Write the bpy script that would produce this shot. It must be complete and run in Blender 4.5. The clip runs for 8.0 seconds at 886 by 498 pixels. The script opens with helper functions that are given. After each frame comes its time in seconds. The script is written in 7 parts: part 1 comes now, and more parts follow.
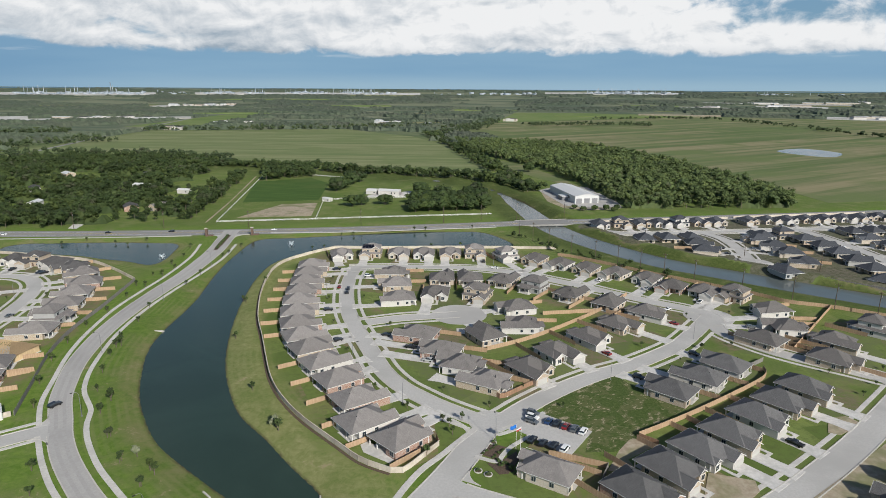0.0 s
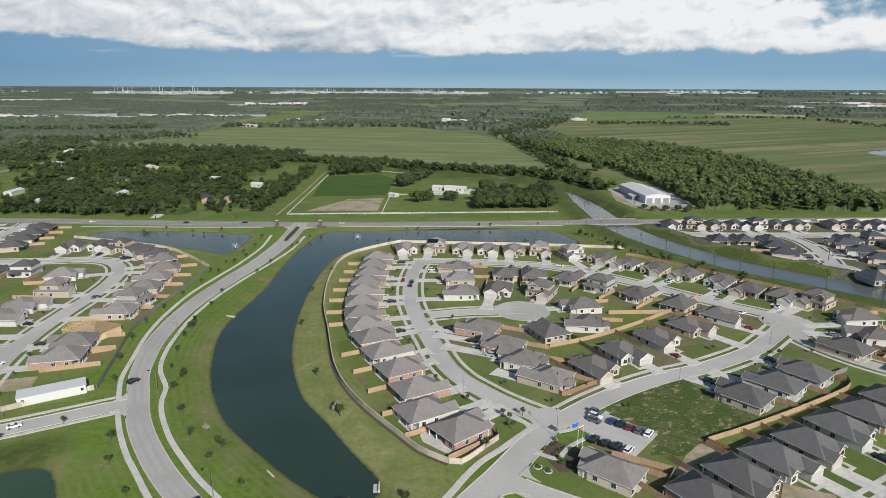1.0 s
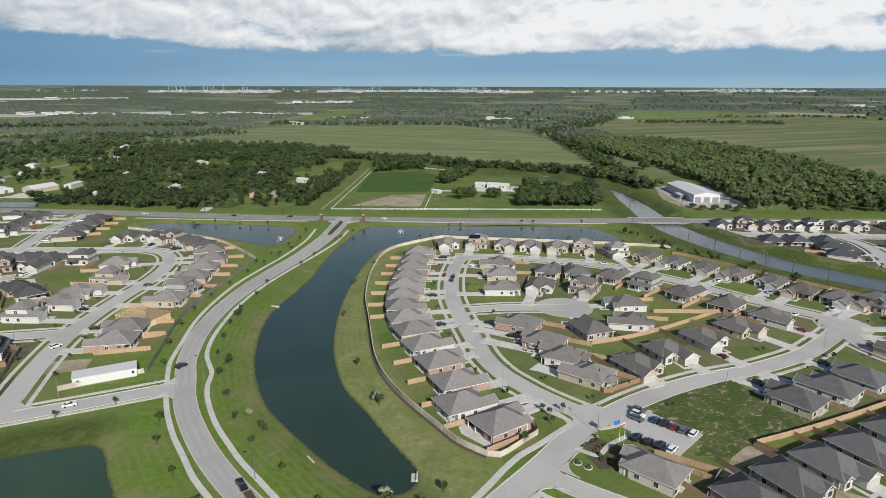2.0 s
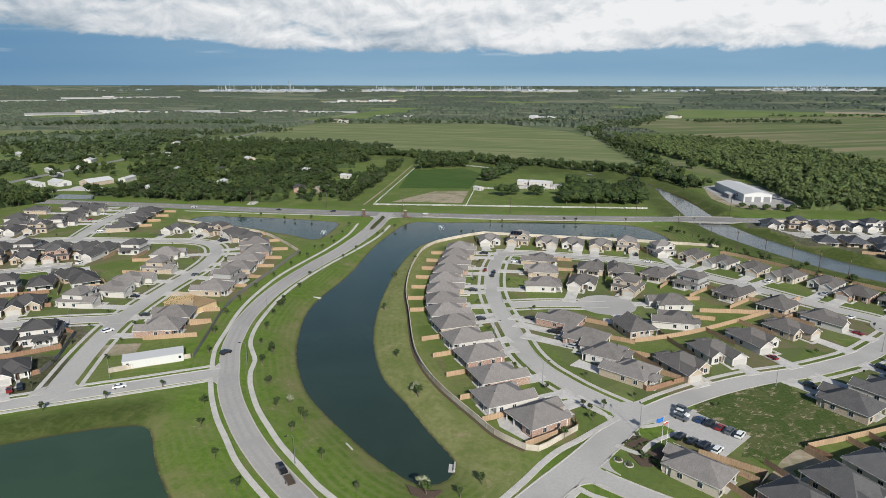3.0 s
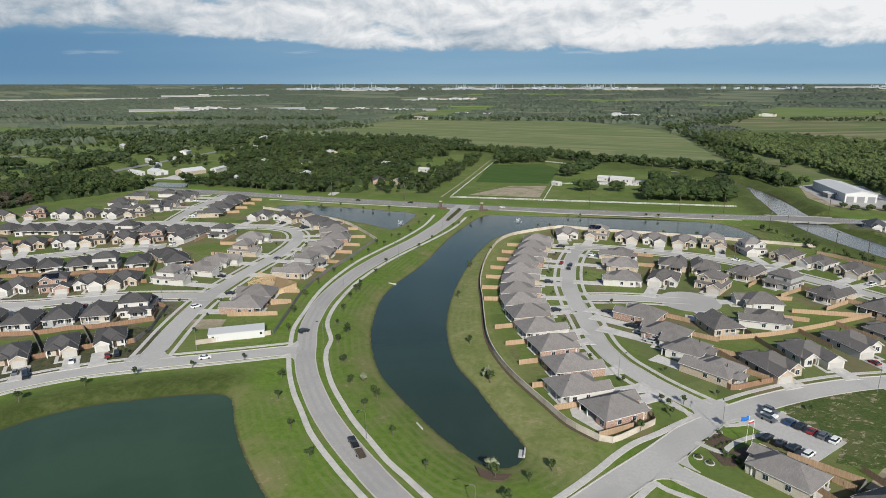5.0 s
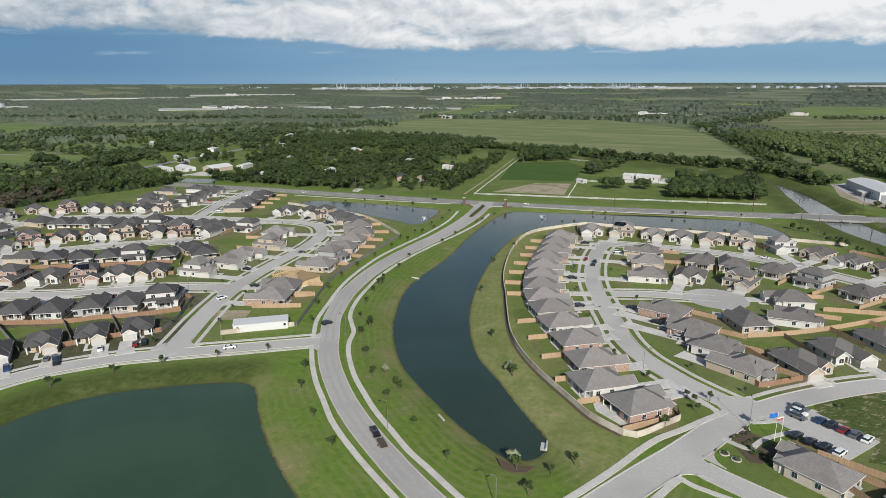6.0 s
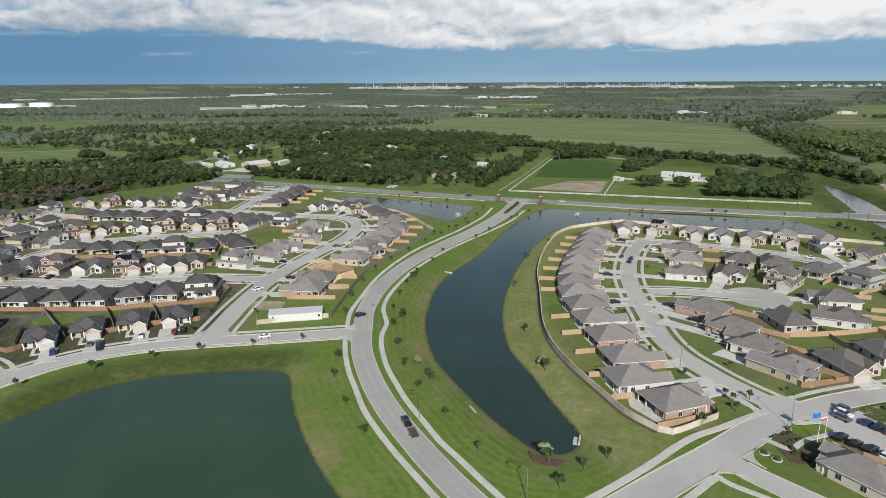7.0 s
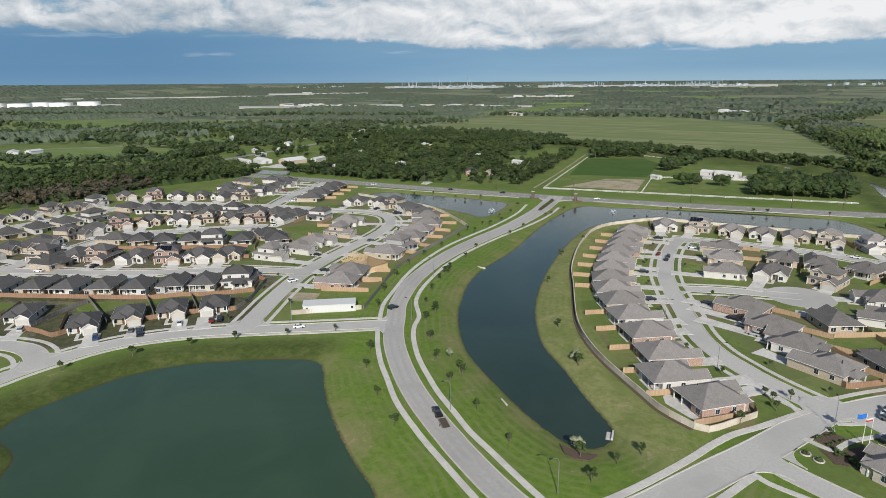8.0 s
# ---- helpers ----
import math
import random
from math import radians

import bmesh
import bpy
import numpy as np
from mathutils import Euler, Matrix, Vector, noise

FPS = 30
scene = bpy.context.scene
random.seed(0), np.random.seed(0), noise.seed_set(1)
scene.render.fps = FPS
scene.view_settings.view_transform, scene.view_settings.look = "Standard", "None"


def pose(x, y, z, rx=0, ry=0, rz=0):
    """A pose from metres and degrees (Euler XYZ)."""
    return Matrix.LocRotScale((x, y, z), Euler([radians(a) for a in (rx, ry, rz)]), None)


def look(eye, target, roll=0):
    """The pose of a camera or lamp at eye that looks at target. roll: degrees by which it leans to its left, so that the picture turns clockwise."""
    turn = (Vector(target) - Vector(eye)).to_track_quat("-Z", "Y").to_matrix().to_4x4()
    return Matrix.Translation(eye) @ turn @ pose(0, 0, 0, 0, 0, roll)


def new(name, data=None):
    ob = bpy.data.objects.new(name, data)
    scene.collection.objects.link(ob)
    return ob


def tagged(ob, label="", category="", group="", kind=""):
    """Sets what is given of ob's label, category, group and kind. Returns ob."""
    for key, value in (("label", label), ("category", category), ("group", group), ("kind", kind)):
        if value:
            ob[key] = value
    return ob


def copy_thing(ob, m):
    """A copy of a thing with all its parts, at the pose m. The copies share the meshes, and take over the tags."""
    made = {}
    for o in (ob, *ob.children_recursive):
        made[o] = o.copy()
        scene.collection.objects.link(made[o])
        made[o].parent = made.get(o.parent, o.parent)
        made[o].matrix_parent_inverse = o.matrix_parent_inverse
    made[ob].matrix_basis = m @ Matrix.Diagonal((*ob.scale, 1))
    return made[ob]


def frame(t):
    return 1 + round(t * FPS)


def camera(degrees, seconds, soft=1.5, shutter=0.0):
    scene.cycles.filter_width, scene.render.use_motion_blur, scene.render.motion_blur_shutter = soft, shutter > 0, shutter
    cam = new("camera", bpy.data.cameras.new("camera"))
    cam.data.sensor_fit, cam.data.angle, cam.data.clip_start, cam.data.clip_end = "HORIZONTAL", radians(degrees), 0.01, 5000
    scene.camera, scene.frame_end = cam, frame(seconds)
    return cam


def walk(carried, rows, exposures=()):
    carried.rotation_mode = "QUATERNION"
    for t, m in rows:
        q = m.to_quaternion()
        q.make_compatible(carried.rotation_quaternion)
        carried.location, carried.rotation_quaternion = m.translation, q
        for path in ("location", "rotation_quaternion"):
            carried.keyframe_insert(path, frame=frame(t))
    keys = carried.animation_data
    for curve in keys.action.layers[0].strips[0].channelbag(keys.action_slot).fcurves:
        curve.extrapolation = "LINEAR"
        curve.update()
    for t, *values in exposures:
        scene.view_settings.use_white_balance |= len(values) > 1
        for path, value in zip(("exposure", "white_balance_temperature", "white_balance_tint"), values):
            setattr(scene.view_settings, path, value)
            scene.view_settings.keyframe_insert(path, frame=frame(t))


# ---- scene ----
cam = camera(70.55, 8.0, soft=0.8)
PATH = [
    (0, (0.04, 0.04, 100.33), (0.49, 290.40, 24.87), 0.35),
    (0.5, (0.04, 0.26, 99.16), (-14.50, 290.19, 23.46), 0.31),
    (1, (-0.00, 0.43, 97.84), (-30.14, 289.12, 21.99), 0.26),
    (1.5, (0.06, 0.38, 96.77), (-40.56, 287.70, 20.64), 0.22),
    (3, (0.10, 0.41, 93.15), (-69.07, 282.10, 16.57), 0.10),
    (3.5, (0.04, 0.45, 91.99), (-78.70, 279.55, 15.16), 0.06),
    (4, (0.07, 0.36, 90.90), (-88.32, 276.50, 13.87), 0.02),
    (4.5, (0.04, 0.32, 89.73), (-97.23, 273.44, 12.67), -0.02),
    (6, (0.16, 0.28, 86.14), (-113.65, 266.91, 8.96), -0.15),
    (6.5, (0.21, 0.26, 84.98), (-120.99, 263.58, 7.70), -0.20),
    (7, (0.28, 0.18, 83.84), (-128.24, 260.00, 6.54), -0.29),
    (7.5, (0.34, 0.02, 82.81), (-135.36, 256.11, 5.31), -0.33),
    (8, (0.43, 0.03, 81.59), (-142.20, 252.35, 4.18), -0.39),
]
walk(cam, [(t, look(eye, target, roll)) for t, eye, target, roll in PATH])

# ---- sun, sky, exposure ----
SUN_EL, SUN_AZ = 30.5, 150.0          # degrees: height, and bearing clockwise from +y
scene.view_settings.exposure = 0.0
sd = bpy.data.lights.new("sun", "SUN")
sd.energy, sd.angle, sd.color = 4.9, radians(0.53), (1.0, 0.96, 0.885)
sun = new("sun", sd)
_az, _el = radians(SUN_AZ), radians(SUN_EL)
SUN_DIR = Vector((math.sin(_az) * math.cos(_el), math.cos(_az) * math.cos(_el), math.sin(_el)))
sun.matrix_world = look(SUN_DIR * 1000, (0, 0, 0))


class Net:
    """Short-hand for building node trees."""

    def __init__(self, tree):
        self.t = tree

    def node(self, kind, **kw):
        n = self.t.nodes.new(kind)
        for k, v in kw.items():
            if k == "op":
                n.operation = v
            elif k == "blend":
                n.blend_type = v
            elif k == "dtype":
                n.data_type = v
        return n

    def put(self, sock, v):
        if isinstance(v, bpy.types.NodeSocket):
            self.t.links.new(v, sock)
        else:
            sock.default_value = v

    def math(self, op, a, b=0.0, c=None, clamp=False):
        n = self.node("ShaderNodeMath", op=op)
        n.use_clamp = clamp
        self.put(n.inputs[0], a)
        self.put(n.inputs[1], b)
        if c is not None:
            self.put(n.inputs[2], c)
        return n.outputs[0]

    def mix(self, f, a, b, blend="MIX"):
        n = self.node("ShaderNodeMix", dtype="RGBA", blend=blend)
        self.put(n.inputs[0], f)
        for i, v in ((6, a), (7, b)):
            self.put(n.inputs[i], (*v, 1.0) if isinstance(v, tuple) and len(v) == 3 else v)
        return n.outputs[2]

    def noise(self, vec, scale, detail=4.0, rough=0.55, dist=0.0):
        n = self.node("ShaderNodeTexNoise")
        if vec is not None:
            self.put(n.inputs["Vector"], vec)
        n.inputs["Scale"].default_value = scale
        n.inputs["Detail"].default_value = detail
        n.inputs["Roughness"].default_value = rough
        n.inputs["Distortion"].default_value = dist
        return n.outputs["Fac"]

    def band(self, v, lo, hi, smooth=True):
        n = self.node("ShaderNodeMapRange")
        n.interpolation_type = "SMOOTHSTEP" if smooth else "LINEAR"
        self.put(n.inputs["Value"], v)
        self.put(n.inputs["From Min"], lo)
        self.put(n.inputs["From Max"], hi)
        return n.outputs["Result"]

    def vec(self, x, y, z):
        n = self.node("ShaderNodeCombineXYZ")
        for i, v in enumerate((x, y, z)):
            self.put(n.inputs[i], v)
        return n.outputs[0]

    def scaled(self, vec, s):
        n = self.node("ShaderNodeVectorMath", op="MULTIPLY")
        self.put(n.inputs[0], vec)
        n.inputs[1].default_value = s
        return n.outputs[0]


def build_world():
    w = bpy.data.worlds.new("sky")
    scene.world = w
    w.use_nodes = True
    t = w.node_tree
    t.nodes.clear()
    k = Net(t)
    out = t.nodes.new("ShaderNodeOutputWorld")
    bg = t.nodes.new("ShaderNodeBackground")
    sky = t.nodes.new("ShaderNodeTexSky")
    sky.sky_type = "NISHITA"
    sky.sun_disc = False
    sky.sun_elevation, sky.sun_rotation = radians(SUN_EL), radians(SUN_AZ)
    sky.air_density, sky.dust_density, sky.ozone_density = 1.0, 1.5, 1.0
    tc = t.nodes.new("ShaderNodeTexCoord")
    sep = t.nodes.new("ShaderNodeSeparateXYZ")
    t.links.new(tc.outputs["Generated"], sep.inputs[0])
    x, y, z = sep.outputs
    # azimuth (left of +y positive) and elevation, in degrees
    az = k.math("MULTIPLY", k.math("ARCTAN2", k.math("MULTIPLY", x, -1.0), y), 57.2958)
    el = k.math("MULTIPLY", k.math("ARCSINE", z), 57.2958)
    clear = k.mix(1.0, sky.outputs[0], (0.062, 0.070, 0.080), "MULTIPLY")
    # a blue-grey shower band low over the horizon
    low = k.noise(k.vec(k.math("MULTIPLY", az, 0.05), k.math("MULTIPLY", el, 0.5), 3.0), 1.0, 3.0)
    storm = k.mix(low, (0.175, 0.335, 0.51), (0.27, 0.435, 0.58))
    storm = k.mix(k.math("MULTIPLY", k.band(az, 22.0, 56.0), 0.75), storm, (0.095, 0.225, 0.40))
    storm = k.mix(k.math("MULTIPLY", k.band(el, 1.3, -0.1), k.math("ADD", 0.15, k.math("MULTIPLY", k.band(az, 42.0, 12.0), 0.55))), storm, (0.35, 0.50, 0.60))
    high = k.mix(0.55, clear, (0.17, 0.36, 0.56))
    high = k.mix(k.band(el, 12.0, 26.0), high, clear)
    base = k.mix(k.band(el, 5.5, 3.2), high, storm)
    # cumulus in angle space: heaped tops over a flat base
    p = k.vec(k.math("MULTIPLY", az, 0.27), k.math("MULTIPLY", el, 0.44), 7.3)
    big = k.noise(p, 1.0, 9.0, 0.58, 0.35)
    q = k.vec(k.math("MULTIPLY", k.math("ADD", az, -0.4), 0.27), k.math("MULTIPLY", k.math("ADD", el, 0.55), 0.44), 7.3)
    lit = k.math("SUBTRACT", big, k.noise(q, 1.0, 9.0, 0.58, 0.35))
    edge = k.math("ADD", k.math("MULTIPLY", k.noise(k.vec(k.math("MULTIPLY", az, 0.10), 0.0, 1.7), 1.0, 3.0), 0.6), 2.05)
    edge = k.math("ADD", edge, k.math("MULTIPLY", k.band(az, 22.0, 48.0), 1.15))
    edge = k.math("ADD", edge, k.math("MULTIPLY", k.noise(k.vec(k.math("MULTIPLY", az, 0.55), k.math("MULTIPLY", el, 0.5), 9.0), 1.0, 5.0, 0.6), 0.6))
    edge = k.math("SUBTRACT", edge, 0.35)
    rise = k.band(el, k.math("SUBTRACT", edge, 0.55), k.math("ADD", edge, 1.15))
    thin = k.math("ADD", k.math("MULTIPLY", k.band(az, -13.0, -27.0), k.band(el, 3.6, 5.6)), k.math("MULTIPLY", k.band(az, 34.0, 62.0), 0.35))
    over = k.math("MULTIPLY", k.math("MAXIMUM", k.band(el, 10.5, 15.0), k.band(k.math("ABSOLUTE", az), 75.0, 110.0)), 0.40)
    gap = k.math("MULTIPLY", k.band(k.noise(k.vec(k.math("MULTIPLY", az, 0.10), k.math("MULTIPLY", el, 0.28), 44.0), 1.0, 5.0, 0.6), 0.47, 0.60), k.math("MULTIPLY", k.band(az, 12.0, 34.0), 0.12))
    over = k.math("ADD", over, gap)
    cover = k.math("SUBTRACT", k.math("ADD", k.math("MULTIPLY", rise, 0.68), big), k.math("ADD", k.math("MULTIPLY", thin, 0.30), over))
    mask = k.math("MULTIPLY", k.band(cover, 0.80, 1.04), k.band(rise, 0.0, 0.6))
    shade = k.math("ADD", k.math("MULTIPLY", lit, 2.1), k.math("ADD", 0.56, k.math("MULTIPLY", k.band(el, 2.0, 6.0), 0.20)))
    shade = k.math("ADD", shade, k.math("MULTIPLY", k.band(az, 26.0, -4.0), 0.34))
    shade = k.math("SUBTRACT", shade, k.math("ADD", k.math("MULTIPLY", k.band(az, 20.0, 52.0), 0.22), k.math("MULTIPLY", k.band(k.noise(k.vec(k.math("MULTIPLY", az, 0.085), k.math("MULTIPLY", el, 0.33), 31.0), 1.0, 4.0, 0.55), 0.46, 0.66), 0.34)), clamp=True)
    # grey undersides
    shade = k.math("SUBTRACT", shade, k.math("MULTIPLY", k.band(el, k.math("ADD", edge, 1.3), k.math("ADD", edge, 0.1)), 0.34), clamp=True)
    cloud = k.mix(shade, (0.33, 0.41, 0.49), (0.86, 0.87, 0.88))
    col = k.mix(mask, base, cloud)
    # wisps below the bank
    wisp = k.noise(k.vec(k.math("MULTIPLY", az, 0.11), k.math("MULTIPLY", el, 0.95), 21.0), 1.0, 5.0, 0.5)
    wm = k.math("MULTIPLY", k.band(wisp, 0.60, 0.74), k.math("MULTIPLY", k.band(el, 1.6, 2.4), k.band(el, 4.5, 3.0)))
    col = k.mix(k.math("MULTIPLY", wm, 0.6), col, (0.52, 0.62, 0.70))
    t.links.new(col, bg.inputs[0])
    bg.inputs[1].default_value = 1.0
    t.links.new(bg.outputs[0], out.inputs[0])


build_world()

# ---- materials ----


def material(name, rough=0.8, metal=0.0, spec=0.3):
    m = bpy.data.materials.new(name)
    m.use_nodes = True
    t = m.node_tree
    b = t.nodes["Principled BSDF"]
    b.inputs["Roughness"].default_value = rough
    b.inputs["Metallic"].default_value = metal
    b.inputs["Specular IOR Level"].default_value = spec
    return m, Net(t), b


def bumped(k, b, height, strength, dist):
    n = k.node("ShaderNodeBump")
    n.inputs["Strength"].default_value = strength
    n.inputs["Distance"].default_value = dist
    k.put(n.inputs["Height"], height)
    k.put(b.inputs["Normal"], n.outputs[0])


def where(k, world=True):
    if world:
        return k.node("ShaderNodeNewGeometry").outputs["Position"]
    return k.node("ShaderNodeTexCoord").outputs["Object"]


def grainy(name, a, b_, fine, coarse=0.0, c=None, rough=0.85, bump=0.3, dist=0.05, world=True, rnd=0.0, spec=0.25):
    """Two colours mixed by fine noise, a third by coarse patches, with relief."""
    m, k, b = material(name, rough, 0.0, spec)
    v = where(k, world)
    f = k.noise(v, fine, 5.0, 0.6)
    col = k.mix(k.band(f, 0.3, 0.7), a, b_)
    if coarse:
        col = k.mix(k.band(k.noise(v, coarse, 4.0, 0.6, 0.3), 0.42, 0.68), col, c)
    if rnd:
        r = k.node("ShaderNodeObjectInfo").outputs["Random"]
        s = k.math("ADD", k.math("MULTIPLY", r, 2.0 * rnd), 1.0 - rnd)
        col = k.mix(1.0, col, k.vec(s, s, s), "MULTIPLY")
    k.put(b.inputs["Base Color"], col)
    if bump:
        bumped(k, b, f, bump, dist)
    return m


def grass_material():
    m, k, b = material("grass", 0.9, 0.0, 0.15)
    v = where(k)

    def attr(name):
        n = k.node("ShaderNodeAttribute")
        n.attribute_name = name
        return n.outputs["Fac"]
    fine = k.noise(v, 1.3, 6.0, 0.72)
    tuft = k.noise(v, 0.42, 5.0, 0.7, 0.5)
    mid = k.noise(v, 0.075, 5.0, 0.62, 0.5)
    big = k.noise(v, 0.014, 4.0, 0.55, 0.3)
    col = k.mix(k.band(fine, 0.28, 0.72), (0.078, 0.122, 0.024), (0.148, 0.196, 0.050))
    col = k.mix(k.math("MULTIPLY", k.band(mid, 0.42, 0.66), 0.7), col, (0.180, 0.196, 0.076))
    col = k.mix(k.math("MULTIPLY", k.band(big, 0.45, 0.65), 0.5), col, (0.085, 0.130, 0.030))
    # watered verges along the roads
    lush = k.math("MULTIPLY", attr("lush"), k.band(k.math("ADD", mid, k.math("MULTIPLY", fine, 0.2)), 0.80, 0.54))
    col = k.mix(k.math("MULTIPLY", lush, 0.85), col, k.mix(k.band(tuft, 0.3, 0.7), (0.080, 0.154, 0.017), (0.156, 0.228, 0.041)))
    # mower tracks that follow the shore
    shore = attr("shore")
    track = k.math("SINE", k.math("MULTIPLY", k.math("ADD", shore, k.math("MULTIPLY", big, 6.0)), 2.6))
    track = k.math("MULTIPLY", k.band(track, -0.4, 0.9), k.math("MULTIPLY", k.band(shore, 55.0, 25.0), k.band(k.noise(v, 0.03, 3.0), 0.38, 0.60)))
    col = k.mix(k.math("MULTIPLY", track, 0.50), col, (0.196, 0.220, 0.084))
    # drier, worn grass by the water's edge
    dry = k.math("MULTIPLY", k.band(shore, 11.0, 1.0), k.band(k.math("ADD", mid, k.math("MULTIPLY", tuft, 0.45)), 0.54, 0.86))
    col = k.mix(k.math("MULTIPLY", dry, 0.65), col, (0.215, 0.196, 0.090))
    col = k.mix(k.math("MULTIPLY", attr("sere"), k.math("ADD", 0.45, k.math("MULTIPLY", k.band(mid, 0.36, 0.60), 0.45))), col, k.mix(k.band(tuft, 0.3, 0.7), (0.165, 0.188, 0.062), (0.262, 0.262, 0.112)))
    bare = k.math("MULTIPLY", k.band(k.math("ADD", k.math("MULTIPLY", mid, 0.6), k.math("ADD", k.math("MULTIPLY", tuft, 0.4), k.math("MULTIPLY", fine, 0.3))), 0.745, 0.80), k.band(shore, 40.0, 15.0))
    col = k.mix(k.math("MULTIPLY", bare, 0.75), col, (0.300, 0.240, 0.150))
    # rank, darker grass on the west pond's bank and along the canal
    rank_col = k.mix(k.band(tuft, 0.3, 0.7), (0.044, 0.068, 0.015), (0.086, 0.108, 0.029))
    col = k.mix(k.math("MULTIPLY", attr("rank"), k.band(mid, 0.95, 0.45)), col, rank_col)
    col = k.mix(k.math("MULTIPLY", k.band(shore, 1.3, 0.1), k.band(tuft, 0.3, 0.6)), col, (0.060, 0.050, 0.028))
    # yards: every lot kept in its own way
    lots = attr("lots")
    vo = k.node("ShaderNodeTexVoronoi")
    vo.inputs["Scale"].default_value = 0.062
    k.put(vo.inputs["Vector"], v)
    cell = k.node("ShaderNodeSeparateColor")
    k.put(cell.inputs[0], vo.outputs["Color"])
    lawn = k.mix(cell.outputs[0], (0.094, 0.140, 0.032), (0.180, 0.225, 0.066))
    lawn = k.mix(k.math("MULTIPLY", k.band(tuft, 0.40, 0.70), 0.7), lawn, (0.088, 0.112, 0.034))
    lawn = k.mix(k.math("MULTIPLY", k.band(cell.outputs[1], 0.50, 0.80), k.band(k.math("ADD", tuft, k.math("MULTIPLY", mid, 0.6)), 0.60, 0.90)), lawn, (0.185, 0.150, 0.088))
    lawn = k.mix(k.math("MULTIPLY", k.band(fine, 0.45, 0.75), 0.35), lawn, (0.125, 0.155, 0.050))
    raw = k.mix(k.band(tuft, 0.3, 0.7), (0.058, 0.062, 0.034), (0.165, 0.148, 0.118))
    lawn = k.mix(k.math("MULTIPLY", k.band(lots, 1.05, 1.5), 0.85), lawn, raw)
    thin = k.mix(k.band(tuft, 0.35, 0.65), (0.046, 0.058, 0.022), (0.098, 0.094, 0.052))
    lawn = k.mix(k.math("MULTIPLY", k.band(lots, 1.9, 2.3), 0.85), lawn, thin)
    col = k.mix(k.math("MINIMUM", lots, 1.0), col, lawn)
    # far country: darker scrub and pale pasture, haze greyed into both colours
    sepn = k.node("ShaderNodeVectorMath", op="LENGTH")
    k.put(sepn.inputs[0], v)
    d = sepn.outputs["Value"]
    farn = k.noise(k.scaled(v, (0.55, 1.5, 1.0)), 0.0042, 6.0, 0.62, 0.6)
    scrub = k.mix(k.band(farn, 0.42, 0.58), (0.086, 0.116, 0.074), (0.175, 0.188, 0.118))
    col = k.mix(k.band(d, 900.0, 1700.0), col, scrub)
    k.put(b.inputs["Base Color"], col)
    bumped(k, b, fine, 0.6, 0.14)
    return m


def rough_lot_material():
    m, k, b = material("rough_lot", 0.95, 0.0, 0.1)
    v = where(k)
    fine = k.noise(v, 1.1, 6.0, 0.72)
    blot = k.noise(v, 0.16, 5.0, 0.68, 0.8)
    col = k.mix(k.band(fine, 0.3, 0.7), (0.044, 0.074, 0.018), (0.092, 0.122, 0.038))
    col = k.mix(k.math("MULTIPLY", k.band(blot, 0.46, 0.60), 0.7), col, (0.120, 0.126, 0.056))
    # wheel ruts and scraped soil
    rot = k.node("ShaderNodeVectorRotate")
    rot.inputs["Angle"].default_value = radians(-38)
    k.put(rot.inputs["Vector"], v)
    rut = k.noise(k.scaled(rot.outputs[0], (0.42, 0.8, 1.0)), 0.75, 5.0, 0.7, 0.8)
    rut = k.math("MULTIPLY", k.band(rut, 0.55, 0.60), k.band(k.math("ADD", blot, k.math("MULTIPLY", fine, 0.3)), 0.58, 0.70))
    col = k.mix(k.math("MULTIPLY", rut, 0.9), col, (0.330, 0.280, 0.190))
    k.put(b.inputs["Base Color"], col)
    bumped(k, b, fine, 0.6, 0.15)
    return m


def water_material(name, base, rough=0.06, ripple=0.05):
    m, k, b = material(name, rough, 0.0, 0.5)
    v = where(k)
    n1 = k.noise(v, 0.035, 4.0, 0.55, 0.6)
    k.put(b.inputs["Base Color"], k.mix(k.band(n1, 0.35, 0.65), base, tuple(1.16 * c for c in base)))
    b.inputs["IOR"].default_value = 1.33
    n2 = k.noise(k.scaled(v, (1.0, 0.6, 1.0)), 1.6, 4.0, 0.6)
    bumped(k, b, n2, ripple, 0.3)
    return m


def field_material(name, a, b_, c, angle, step):
    m, k, b = material(name, 0.95, 0.0, 0.1)
    v = where(k)
    rot = k.node("ShaderNodeVectorRotate")
    rot.inputs["Angle"].default_value = radians(angle)
    k.put(rot.inputs["Vector"], v)
    r = k.scaled(rot.outputs[0], (0.06, 1.0, 1.0))
    rows = k.noise(r, 1.0 / step, 5.0, 0.7, 0.15)
    patch = k.noise(v, 0.008, 5.0, 0.6, 0.5)
    col = k.mix(k.band(rows, 0.38, 0.64), a, b_)
    col = k.mix(k.band(patch, 0.46, 0.66), col, c)
    k.put(b.inputs["Base Color"], col)
    return m


